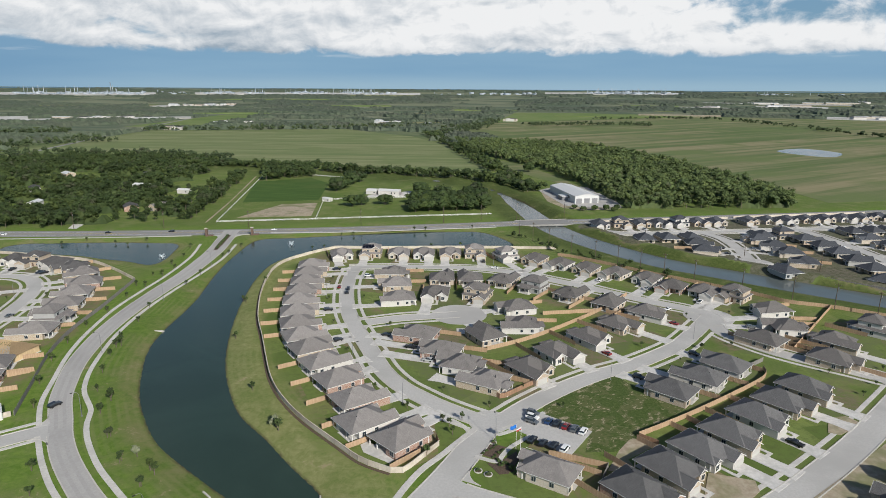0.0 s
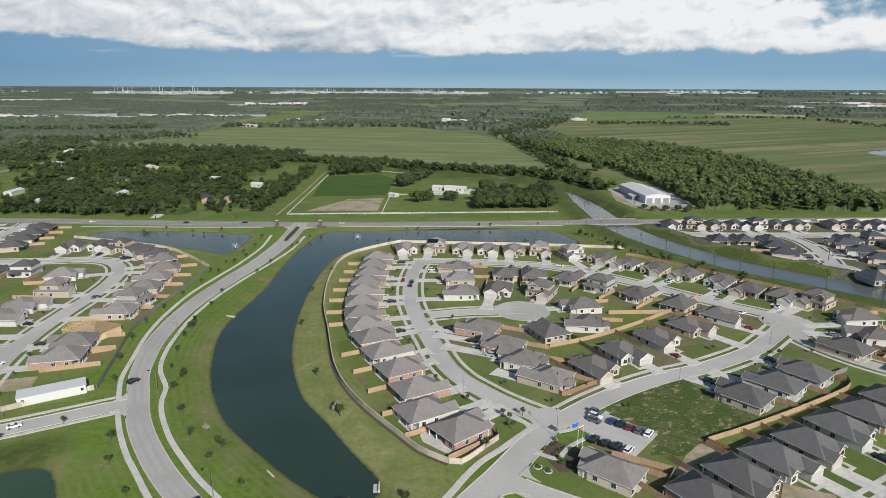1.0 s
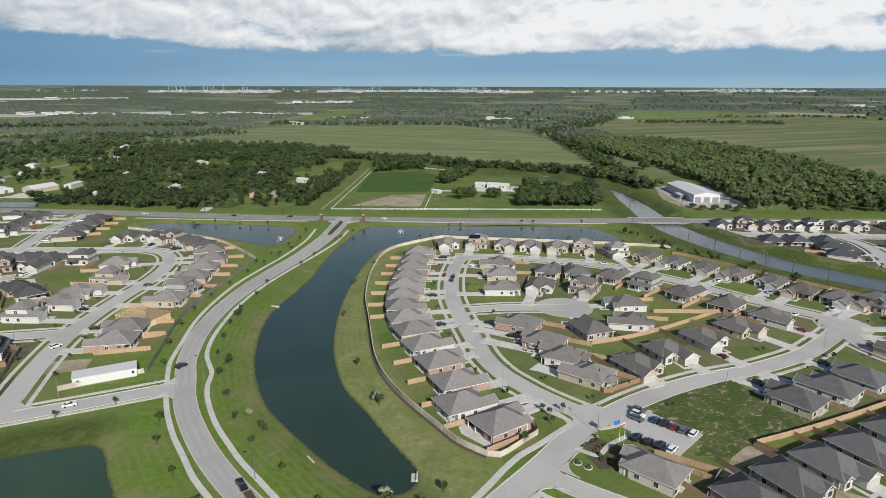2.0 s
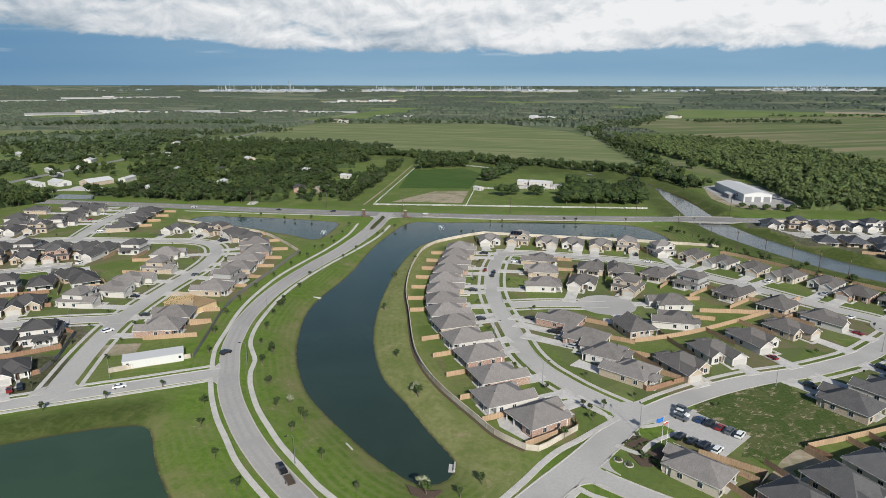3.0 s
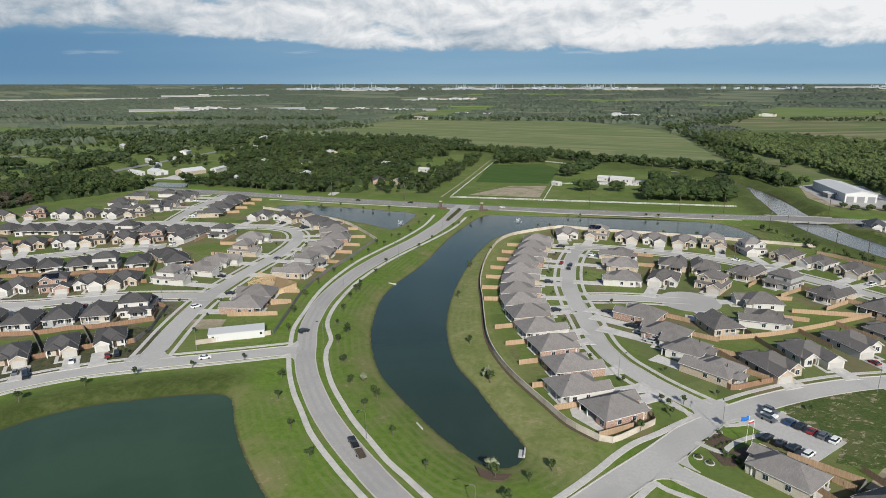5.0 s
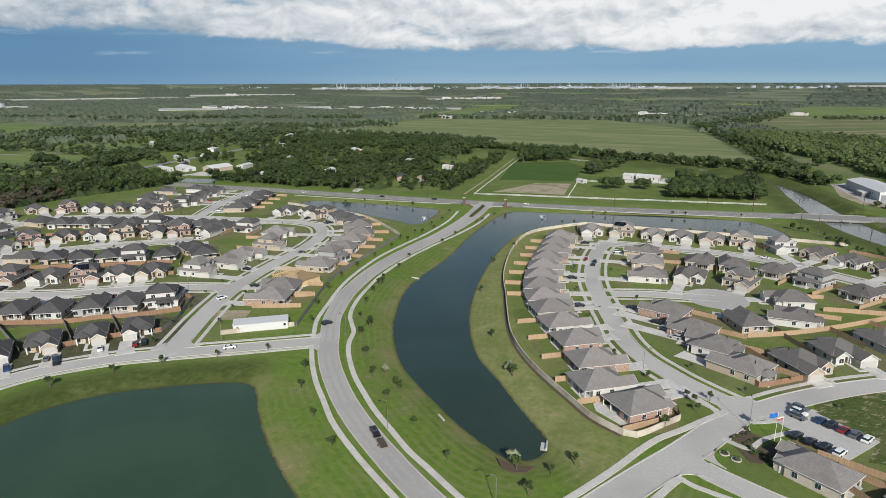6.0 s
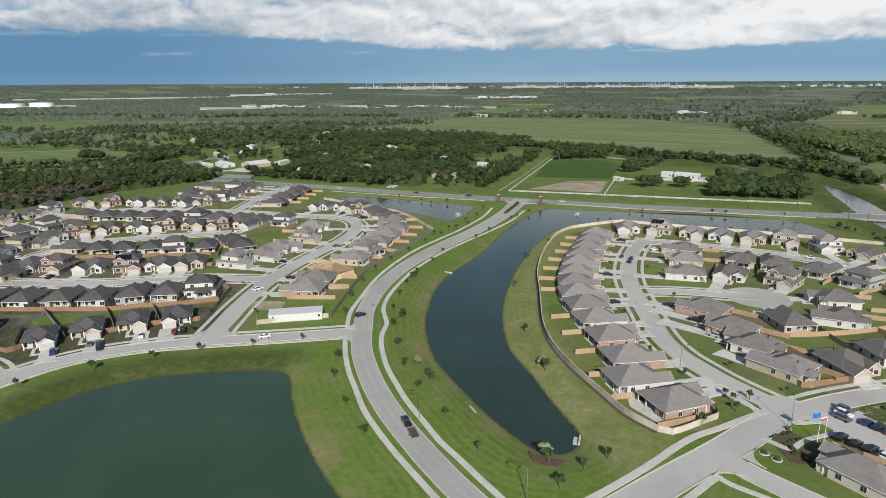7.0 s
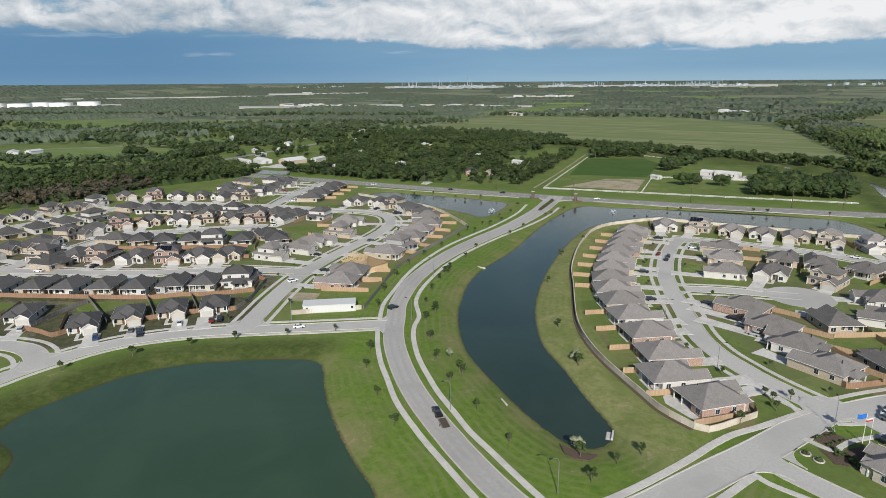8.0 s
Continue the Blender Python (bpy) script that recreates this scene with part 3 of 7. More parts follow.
def ground():
    def axis(lo, hi, step, far):
        mid = list(np.arange(lo, hi + 0.1, step))
        out, s, v = [], step, hi
        while v < far:
            s = min(s * 1.22, 160)
            v += s
            out.append(v)
        neg, s, v = [], step, lo
        while v > -far:
            s = min(s * 1.22, 160)
            v -= s
            neg.append(v)
        return np.array(neg[::-1] + mid + out)
    xs, ys = axis(-290, 245, 2.5, 4980), axis(24, 520, 2.5, 4980)
    gx, gy = np.meshgrid(xs, ys)
    p = np.stack([gx.ravel(), gy.ravel()], 1)
    sd_ = np.full(len(p), 400.0)
    near = (np.abs(p[:, 0]) < 800) & (p[:, 1] > -60) & (p[:, 1] < 1200)
    q = p[near]
    dist = np.minimum.reduce([signed(q, LAGOON), signed(q, POND_N), signed(q, POND_S), dist_line(q, CANAL)[0] - np.interp(q[:, 1], [455, 560, 600], [10.5, 8.0, 2.2])])
    sd_[near] = dist
    z = WATER_Z + np.clip(sd_, -9, 9) * np.where(sd_ > 0, 0.16, 0.22)
    z = np.where(sd_ >= 7.5, 0.0, z)
    # a low levee along the canal's far bank
    dl, wl = dist_line(q, CANAL)
    side = np.sum((q - CANAL[wl]) * normals(CANAL)[wl], 1)
    lev = 2.3 * np.clip(1.3 - np.abs(dl - np.interp(q[:, 1], [500, 580], [22.0, 13.0])) / 7.0, 0, 1) * (side < 0) * (np.abs(q[:, 1] - 468) > 22)
    z[near] += lev * (dl > np.interp(q[:, 1], [500, 580], [12.0, 5.0]))
    z = z + rise_at(np.hypot(p[:, 0], p[:, 1]))
    ny, nx = gx.shape
    i = np.arange(ny * nx).reshape(ny, nx)
    quads = np.stack([i[:-1, :-1], i[:-1, 1:], i[1:, 1:], i[1:, :-1]], -1).reshape(-1, 4)
    ob = np_mesh("ground", np.c_[p, z], quads, M["grass"], True)
    at_ = ob.data.attributes.new("shore", "FLOAT", "POINT")
    at_.data.foreach_set("value", np.clip(sd_, -5, 80).astype(np.float32))
    # watered strips beside the main drive and the entrances
    lush = np.zeros(len(p))
    for line, reach in ((COLL, 27.0), (LINES["entry_street"], 24.0), (LINES["side_street"], 11.0), (HWY, 26.0)):
        dn, _ = dist_line(q, line)
        lush[near] = np.maximum(lush[near], np.clip((reach - dn) / (0.5 * reach), 0, 1))
    rank = np.zeros(len(p))
    rank[near] = np.clip((17.0 - np.abs(signed(q, POND_S))) / 8.0, 0, 1) * np.clip((-116.0 - q[:, 0]) / 10.0, 0, 1)
    rank[near] = np.maximum(rank[near], np.clip((34.0 - dl) / 10.0, 0, 1) * 0.9)
    # and, thinner, on the west bank of the long pond
    ql = dist_line(q, COLL)[0]
    rank[near] = np.maximum(rank[near], np.clip((20.0 - np.abs(signed(q, LAGOON))) / 10.0, 0, 1) * (ql < 34) * 0.15)
    sere = np.zeros(len(p))
    sere[near] = np.clip((26.0 - signed(q, LAGOON)) / 14.0, 0, 1) * np.clip((ql - 30.0) / 8.0, 0, 1) * (q[:, 1] < 392)
    at_ = ob.data.attributes.new("sere", "FLOAT", "POINT")
    at_.data.foreach_set("value", sere.astype(np.float32))
    at_ = ob.data.attributes.new("rank", "FLOAT", "POINT")
    at_.data.foreach_set("value", rank.astype(np.float32))
    at_ = ob.data.attributes.new("lush", "FLOAT", "POINT")
    at_.data.foreach_set("value", lush.astype(np.float32))
    tagged(ob, "mown green grass with drier banks and far scrubland greyed by painted haze", "ground", kind="structure")


def water(name, poly, z, mat, label):
    # reaches a little under its banks
    nn = normals(np.vstack([poly[-1:], poly, poly[:1]]))[1:-1]
    area = np.sum(poly[:, 0] * np.roll(poly[:, 1], -1) - np.roll(poly[:, 0], -1) * poly[:, 1])
    flat(name, poly + nn * (-2.5 if area > 0 else 2.5), z, mat, label, "water", 0.05)


water("water_1", LAGOON, WATER_Z, M["pond"], "still dark green water of a long curved retention pond")
water("water_2", POND_N, WATER_Z, M["pond"], "grey-blue pond water beside the main road")
water("water_3", POND_S, WATER_Z, M["pond_deep"], "calm dark green water of a large pond")
CANAL_HALF = np.interp(CANAL[:, 1], [455, 560, 600], [12.0, 9.5, 3.6])
strip("water_4", CANAL, CANAL_HALF, -CANAL_HALF, WATER_Z - 0.06, WATER_Z, M["canal"], "pale rippled water of a drainage canal", "water")
flat("water_5", FAR_POND, 0.12, M["canal"], "shallow pond out in a flat field", "water", 0.2)

# ---- roads ----
COLL = spline([(-150, 436), (-146, 410), (-141.5, 375), (-140, 330), (-141.8, 298), (-142.5, 272), (-141.6, 250), (-139.2, 232), (-135, 213), (-128.5, 195), (-124, 185), (-117.2, 173.5), (-111.4, 163.5),
               (-103.8, 153), (-94.7, 142.6), (-87, 134.7), (-78.3, 126.9), (-69.7, 120.1), (-62.7, 115), (-57.6, 111.3), (-41, 101), (-20, 92), (5, 86)], 2.5)
HWY = spline([(-900, 330), (-520, 398), (-358, 417), (-277, 421), (-210, 425), (-141, 431), (-60, 442), (20, 457), (78, 468), (184, 485), (375, 518), (900, 610)], 6.0)
STREETS = {
    "loop_west": ([(-49, 342), (-49.5, 322), (-47.6, 298), (-43.2, 273), (-36.5, 251), (-27.8, 227.5), (-21.3, 210), (-14.2, 197.8), (-7, 190), (-1, 184.3), (6.5, 178.5), (14, 173.5)], 3.4),
    "loop_north": ([(-53, 343), (-34, 345), (-11, 345), (18, 343), (38, 336), (50, 328), (62, 319), (74, 310), (85, 300), (95, 292), (105, 284), (115, 277), (123, 268),
                    (119, 250), (125, 236), (135, 224), (150, 212), (164, 200), (190, 178)], 3.55),
    "loop_south": ([(14, 172), (20, 175.5), (28.4, 184.4), (41.6, 196.3), (56.2, 206.9), (70, 214.8), (83.1, 224.1), (95.2, 234.2), (107, 248), (121, 266)], 3.55),
    "cul_de_sac": ([(-33, 257.4), (-19.4, 262.6), (-9.7, 264.8), (0, 266.5), (8, 268)], 3.6),
    "entry_street": ([(15, 173), (11, 164.5), (6.5, 155), (0.5, 143.5), (-5.5, 133), (-11, 123), (-17, 112), (-27, 97)], 4.0),
    "branch_street": ([(1, 144), (5, 140), (11, 136.8), (20, 132.8), (34, 127.5), (60, 118)], 3.1),
    "east_street": ([(166, 201), (152, 188.5), (126, 166), (107, 151), (90, 138.5), (69, 124), (48, 108)], 4.0),
    "side_street": ([(-116.5, 169.3), (-136.7, 154.7), (-151.9, 144.3), (-166.4, 133.9), (-173.3, 127.9), (-179.2, 121.4), (-184.3, 114.4), (-188.2, 105.4), (-190.5, 92.8), (-191.3, 85.7), (-191.3, 77.8), (-192.5, 66.0), (-197.0, 40.0)], 3.45),
    "village_street": ([(-158, 141), (-164.5, 154.5), (-172.8, 172), (-182.4, 196), (-188.3, 218), (-193, 245), (-196, 268), (-202, 292), (-211, 310), (-224, 321), (-240, 323), (-257, 319),
                        (-282, 314), (-308, 309), (-332, 301), (-357, 293), (-380, 282), (-396, 266), (-397, 240), (-397, 209), (-400, 184), (-404, 150)], 3.55),
    "row_street": ([(-187, 202), (-212, 192), (-230, 181), (-248, 167), (-272, 155), (-295, 145), (-318, 133), (-345, 118)], 3.55),
    "lane": ([(-266, 262), (-284, 247), (-298, 235), (-310, 222), (-323, 206), (-320, 188), (-315, 167), (-309, 139)], 3.55),
    "north_spur": ([(-308, 309), (-320, 334), (-331, 361), (-338, 388), (-345, 410)], 3.55),
    "far_street": ([(120, 433), (150, 434), (175, 437), (215, 442), (250, 447), (300, 455), (340, 460)], 3.6),
    "far_close": ([(186, 437), (192, 420), (192, 400), (188, 375), (184, 360)], 3.6),
    "far_lane": ([(262, 448), (266, 425), (268, 400), (268, 370), (264, 340)], 3.6),
    "west_close": ([(-250, 72), (-236, 83), (-225, 90), (-215, 94.2), (-206, 95.6), (-198, 94), (-190.5, 90)], 3.3),
}
LINES = {n: spline(p, 2.5) for n, (p, h) in STREETS.items()}
HALF = {n: h for n, (p, h) in STREETS.items()}
LINES["collector"], HALF["collector"] = COLL, 4.2
# the main drive narrows southwards
COLL_HALF = np.interp(COLL[:, 1], [110, 190, 250, 330, 420], [3.2, 3.15, 3.8, 4.6, 5.4])

BARE = [(32.9, 184.1), (35.2, 186.8), (44.5, 194.4), (56, 202.3), (62.8, 206.4), (66, 200), (70, 195), (77, 188.5), (80, 184), (71, 175.9), (62, 168.5), (56, 164), (50, 158), (41, 157.5), (45, 169), (33, 178)]

GRADED = [(87.5, 132.6), (92.4, 136.2), (99.6, 141.2), (108.6, 147.4), (120.0, 155.8), (132.6, 164.6), (150, 150), (116, 118), (80, 110)]


ground()


def clear_runs(line, skip, margin):
    """Stretches of a line that lie on no other road."""
    ok = np.ones(len(line), bool)
    for n, l in LINES.items():
        if n != skip:
            ok &= dist_line(line, l)[0] > HALF[n] + margin
    ok &= dist_line(line, HWY)[0] > 9.0
    if margin > 0:
        ok &= ~inside(line, BARE) & ~inside(line, GRADED)
    runs, cur = [], []
    for i, o in enumerate(ok):
        if o:
            cur.append(i)
        elif cur:
            runs.append(cur)
            cur = []
    if cur:
        runs.append(cur)
    return [r for r in runs if len(r) > 2]


def roads():
    count = 0
    for j, (n, l) in enumerate(LINES.items()):
        h = HALF[n]
        z = 0.03 + 0.005 * j
        mat = M["collector"] if n == "collector" else M["street"]
        w = COLL_HALF if n == "collector" else h
        strip("road" if n != "collector" else "collector_road", l, w, -w, -0.1, z, mat, "pale grey concrete street with joints and light tyre wear", "road")
        for side in (1, -1):
            nn = normals(l)
            kl = l + nn * side * np.reshape(w + 0.15, (-1, 1))
            for r in clear_runs(kl, n, -0.4):
                strip("kerb", kl[r], 0.16, -0.16, -0.1, 0.19, M["kerb"], "low pale concrete kerb", "kerb")
            if n not in ("collector", "entry_street", "branch_street"):
                wl = l + nn * side * (h + (1.65 if n == "side_street" and side == 1 else 2.7))
                for r in clear_runs(wl, n, 0.2):
                    count += 1
                    strip("pavement", wl[r], 0.72, -0.72, -0.1, 0.11 + 0.0006 * count, M["walk"], "narrow concrete sidewalk along a residential street", "sidewalk")
    # round ends and the lot by the show home
    for (cx, cy, r) in ((8, 268, 12.5), (121, 267, 11.0), (184, 356, 12.0), (120, 433, 9.0), (15, 174, 6.6), (-192.5, 90.5, 4.8), (-161, 142.5, 5.4), (-185.5, 202, 6.0), (-48, 341, 6.0)):
        pts = [(cx + r * math.cos(a * 0.1963495), cy + r * math.sin(a * 0.1963495)) for a in range(32)]
        flat("road", pts, 0.128 + 0.0021 * (cx % 7), M["street"], "wide concrete turning area of a street", "road")
    strip("highway", HWY, 8.5, -8.5, -0.1, 0.06, M["asphalt"], "worn grey asphalt of a straight main road", "road")
    strip("pavement", spline([(-300, 405), (-227, 411.5), (-172, 418)], 4), 0.9, -0.9, -0.1, 0.12, M["walk"], "pale concrete path beside the main road", "sidewalk")
    strip("pavement", spline([(-120, 428), (-64, 433), (-7, 443), (40, 451)], 4), 0.9, -0.9, -0.1, 0.12, M["walk"], "pale concrete path beside the main road", "sidewalk")
    for off in (0.25, -0.25):
        strip("lane_line", HWY + normals(HWY) * off, 0.08, -0.08, 0.05, 0.066, plain("yellow_line", (0.55, 0.40, 0.08), 0.7), "faded yellow double line on asphalt", "marking")
    for off in (4.2, -4.2):
        strip("lane_line", HWY + normals(HWY) * off, 0.09, -0.09, 0.05, 0.066, M["white_paint"], "white edge line on asphalt", "marking")


def corners(branch, j, half_b, main, half_m, radius=6.0):
    """Rounded concrete corners on both sides where a branch meets a main street; j: the branch's end index."""
    end = branch[j]
    off = branch[6 if j == 0 else -7] - end
    u = off / np.linalg.norm(off)
    d, i = dist_line(end[None], main)
    i = int(i[0])
    v = main[min(i + 3, len(main) - 1)] - main[max(i - 2, 0)]
    v = v / np.linalg.norm(v)
    base = main[i]
    for w in (v, -v):
        side = np.array([-v[1], v[0]])
        side = side if side @ u > 0 else -side
        nb = np.array([-u[1], u[0]])
        nb = nb if nb @ w > 0 else -nb
        # where the two edges cross
        a0, b0 = base + side * half_m, end + nb * half_b
        k = np.linalg.solve(np.stack([w, -u], 1), b0 - a0)
        c = a0 + w * k[0]
        half = math.acos(max(-1.0, min(1.0, float(u @ w)))) / 2
        t = min(radius / math.tan(half), 14.0)
        r = t * math.tan(half)
        mid = (u + w) / np.linalg.norm(u + w)
        centre = c + mid * r / math.sin(half)
        p0, p1 = c + w * t - centre, c + u * t - centre
        a = math.atan2(p0[1], p0[0])
        sweep = (math.atan2(p1[1], p1[0]) - a + math.pi) % (2 * math.pi) - math.pi
        arc = [centre + r * np.array([math.cos(a + sweep * q / 8), math.sin(a + sweep * q / 8)]) for q in range(9)]
        inner = c - mid * 0.8
        flat("road", [tuple(inner)] + [tuple(q) for q in arc], 0.136, M["street"], "rounded concrete corner of a street", "road")
        strip("kerb", np.array(arc), 0.15, -0.15, -0.1, 0.19, M["kerb"], "low pale concrete kerb round a corner", "kerb")


roads()
for b_name, end_i, m_name in (("branch_street", 0, "entry_street"), ("side_street", 0, "collector"), ("village_street", 0, "side_street"), ("row_street", 0, "village_street"), ("cul_de_sac", 0, "loop_west"), ("north_spur", 0, "village_street"),
                              ("west_close", -1, "side_street"), ("east_street", 0, "loop_north"), ("far_close", 0, "far_street"), ("far_lane", 0, "far_street")):
    corners(LINES[b_name], end_i, HALF[b_name], LINES[m_name], HALF[m_name] if m_name != "collector" else 3.2)
corners(COLL, 0, 5.4, HWY, 8.5, 9.0)
TRACK = grainy("tyre_worn_concrete", (0.345, 0.332, 0.314), (0.392, 0.378, 0.358), 0.9, 0.05, (0.37, 0.355, 0.335), 0.9, 0.1, 0.01)
for lane in (0.36, -0.36):
    strip("tyre_track", COLL, COLL_HALF * (lane + 0.16), COLL_HALF * (lane - 0.16), 0.06, 0.115, TRACK, "slightly darker tyre-worn lane of a concrete road", "marking")
# the two paths along the collector
WALK_L = spline([(-157, 395), (-151, 362), (-149.5, 325), (-150.5, 300), (-151, 275), (-149.2, 255), (-146.2, 236), (-142, 219), (-136.2, 202), (-130.6, 186), (-125.6, 176.5), (-121.6, 170)], 3)
WALK_L2 = spline([(-118.6, 164.2), (-115.9, 160.6), (-109.9, 152.1), (-101.4, 141.7), (-92.9, 132.9), (-85.3, 125), (-78.5, 119.3), (-72.8, 115), (-65.2, 109.6), (-46, 97)], 3)
WALK_R = spline([(-134, 395), (-131, 362), (-132.5, 327), (-135, 300), (-136.3, 272), (-135.2, 248), (-132.6, 231), (-127.2, 209), (-121.5, 194.4), (-116.8, 187.3), (-111.1, 179.6), (-108.3, 172.1), (-104.1, 164.4),
                 (-98, 155.9), (-91.8, 148.4), (-84, 140.5), (-76.7, 133.5), (-68.1, 126.5), (-60.4, 120.2), (-53.2, 115.6), (-40, 107), (-30, 101)], 3)
for l in (WALK_L, WALK_L2, WALK_R):
    strip("pavement", l, 0.8, -0.8, -0.1, 0.14, M["walk"], "winding pale concrete path on grass", "sidewalk")
WALK_E = spline([(11, 170.2), (9.5, 168.6), (5.1, 162.6), (0.2, 155.7), (-5.0, 149), (-8.8, 141.8), (-11.9, 134.6), (-16.8, 124.4), (-23.4, 112.3), (-30, 103)], 2)
strip("pavement", WALK_E, 0.95, -0.95, -0.1, 0.142, M["walk"], "pale concrete path curving past the corner lot", "sidewalk")
strip("pavement", spline([(8.6, 167.6), (7.0, 171.0), (3.6, 174.6), (-0.8, 177.4), (-5, 181)], 2), 0.75, -0.75, -0.1, 0.150, M["walk"], "pale concrete path curving past the corner lot", "sidewalk")
strip("pavement", spline([(1.2, 134.6), (-0.6, 131), (-2.8, 126), (-6, 119)], 2), 0.9, -0.9, -0.1, 0.142, M["walk"], "pale path forking on a grass corner", "sidewalk")
strip("pavement", spline([(1.0, 133.8), (3.6, 132.2), (7.3, 131.2), (14, 129.4), (24, 125)], 2), 0.75, -0.75, -0.1, 0.146, M["walk"], "pale path forking on a grass corner", "sidewalk")
flat("parking_lot", [(20, 178), (24, 181.5), (31, 180), (45.5, 168.5), (36, 155.0), (25.6, 166.6), (22.8, 169.2), (18.5, 170)], 0.16, M["street"], "small concrete parking lot", "parking lot")
flat("bare_lot", BARE, 0.03, rough_lot_material(), "rough dark grass lot with worn tan streaks", "vacant lot")
flat("dirt_lot", [(55.7, 164.5), (58.4, 164.8), (62.5, 161.3), (52.3, 154.2), (52.9, 149.8), (58.5, 147.5), (50.9, 147.6), (45.3, 148.9), (50.9, 158.6), (53.9, 162.3)], 0.05, M["dirt"], "bare tan dirt strip beside new houses", "dirt")
flat("dirt_lot", GRADED, 0.12, M["dirt"], "bare graded building lots with tracks", "dirt")
flat("dirt_lot", [(-166.5, 168.5), (-155.5, 174.3), (-159.5, 183), (-171.5, 178.2)], 0.05, M["dirt"], "torn-up bare building lot", "dirt")
flat("dirt_lot", [(116.5, 168.5), (121.8, 177.3), (128.0, 178.4), (130.0, 174.6), (124.6, 170.4), (119.8, 167.4)], 0.13, M["dirt"], "bare tan dirt in front of a new house", "dirt")
flat("dirt_lot", [(72, 148), (83, 144.6), (82, 140), (76, 135), (67, 138)], 0.13, M["dirt"], "bare tan dirt in front of a new house", "dirt")

# ---- houses ----


def thing(name, label, category, group="", m=None):
    e = new(name)
    e.empty_display_size = 0.5
    tagged(e, label, category, group)
    if m is not None:
        e.matrix_world = m
    return e


def hip(bm, x0, x1, y0, y1, z, slope, ov=0.45, th=0.18):
    """A hip roof with a fascia over a rectangle."""
    x0, x1, y0, y1 = x0 - ov, x1 + ov, y0 - ov, y1 + ov
    w, d = x1 - x0, y1 - y0
    r = min(w, d) / 2
    h = r * slope
    zt = z + th
    low = [bm.verts.new(c) for c in ((x0, y0, z), (x1, y0, z), (x1, y1, z), (x0, y1, z))]
    ev = [bm.verts.new(c) for c in ((x0, y0, zt), (x1, y0, zt), (x1, y1, zt), (x0, y1, zt))]
    if d >= w:
        cx = (x0 + x1) / 2
        a, b = bm.verts.new((cx, y0 + r, zt + h)), bm.verts.new((cx, y1 - r - 0.01, zt + h))
        fs = ((ev[0], ev[1], a), (ev[1], ev[2], b, a), (ev[2], ev[3], b), (ev[3], ev[0], a, b))
    else:
        cy = (y0 + y1) / 2
        a, b = bm.verts.new((x0 + r, cy, zt + h)), bm.verts.new((x1 - r, cy, zt + h))
        fs = ((ev[0], ev[1], b, a), (ev[1], ev[2], b), (ev[2], ev[3], a, b), (ev[3], ev[0], a))
    for f in fs:
        bm.faces.new(f)
    for i in range(4):
        j = (i + 1) % 4
        bm.faces.new((low[i], low[j], ev[j], ev[i]))
    bm.faces.new(low[::-1])
    return zt + h


def gable(bm, wall, x0, x1, y0, y1, z, slope, ov=0.4, th=0.18, rake=None):
    """A gable roof whose ridge runs to the front; wall takes the triangle under it, rake the pale boards along its edge."""
    cx = (x0 + x1) / 2
    h = (x1 - x0) / 2 * slope
    dz = ov * slope
    for sx in (-1, 1):
        xe = cx + sx * ((x1 - x0) / 2 + ov)
        p = [(xe, y0, z - dz), (cx, y0, z + h), (cx, y1 + ov, z + h), (xe, y1 + ov, z - dz)]
        lo = [bm.verts.new(c) for c in p]
        hi = [bm.verts.new((a, b, c + th)) for a, b, c in p]
        bm.faces.new(hi if sx < 0 else hi[::-1])
        bm.faces.new(lo[::-1] if sx < 0 else lo)
        for i in range(4):
            j = (i + 1) % 4
            bm.faces.new((lo[i], lo[j], hi[j], hi[i]))
        if rake is not None:
            q = [(xe + sx * 0.03, z - dz - 0.06), (cx, z + h - 0.06), (cx, z + h + th + 0.015), (xe + sx * 0.03, z - dz + th + 0.015)]
            back = [rake.verts.new((a, y1 + ov + 0.003, c)) for a, c in q]
            fore = [rake.verts.new((a, y1 + ov + 0.06, c)) for a, c in q]
            rake.faces.new(fore)
            rake.faces.new(back[::-1])
            for i in range(4):
                j = (i + 1) % 4
                rake.faces.new((back[i], back[j], fore[j], fore[i]))
    # the triangle, as a thin solid
    a = [wall.verts.new(c) for c in ((x0, y1, z - 0.02), (x1, y1, z - 0.02), (cx, y1, z + h - 0.02))]
    b = [wall.verts.new(c) for c in ((x0, y1 - 0.2, z - 0.02), (x1, y1 - 0.2, z - 0.02), (cx, y1 - 0.2, z + h - 0.02))]
    made = [wall.faces.new(a), wall.faces.new(b[::-1])]
    for i in range(3):
        j = (i + 1) % 3
        made.append(wall.faces.new((a[i], a[j], b[j], b[i])))
    for f in made:
        f.material_index = 1


def flipped(bm, mirror):
    if mirror:
        for v in bm.verts:
            v.co.x = -v.co.x
    return bm


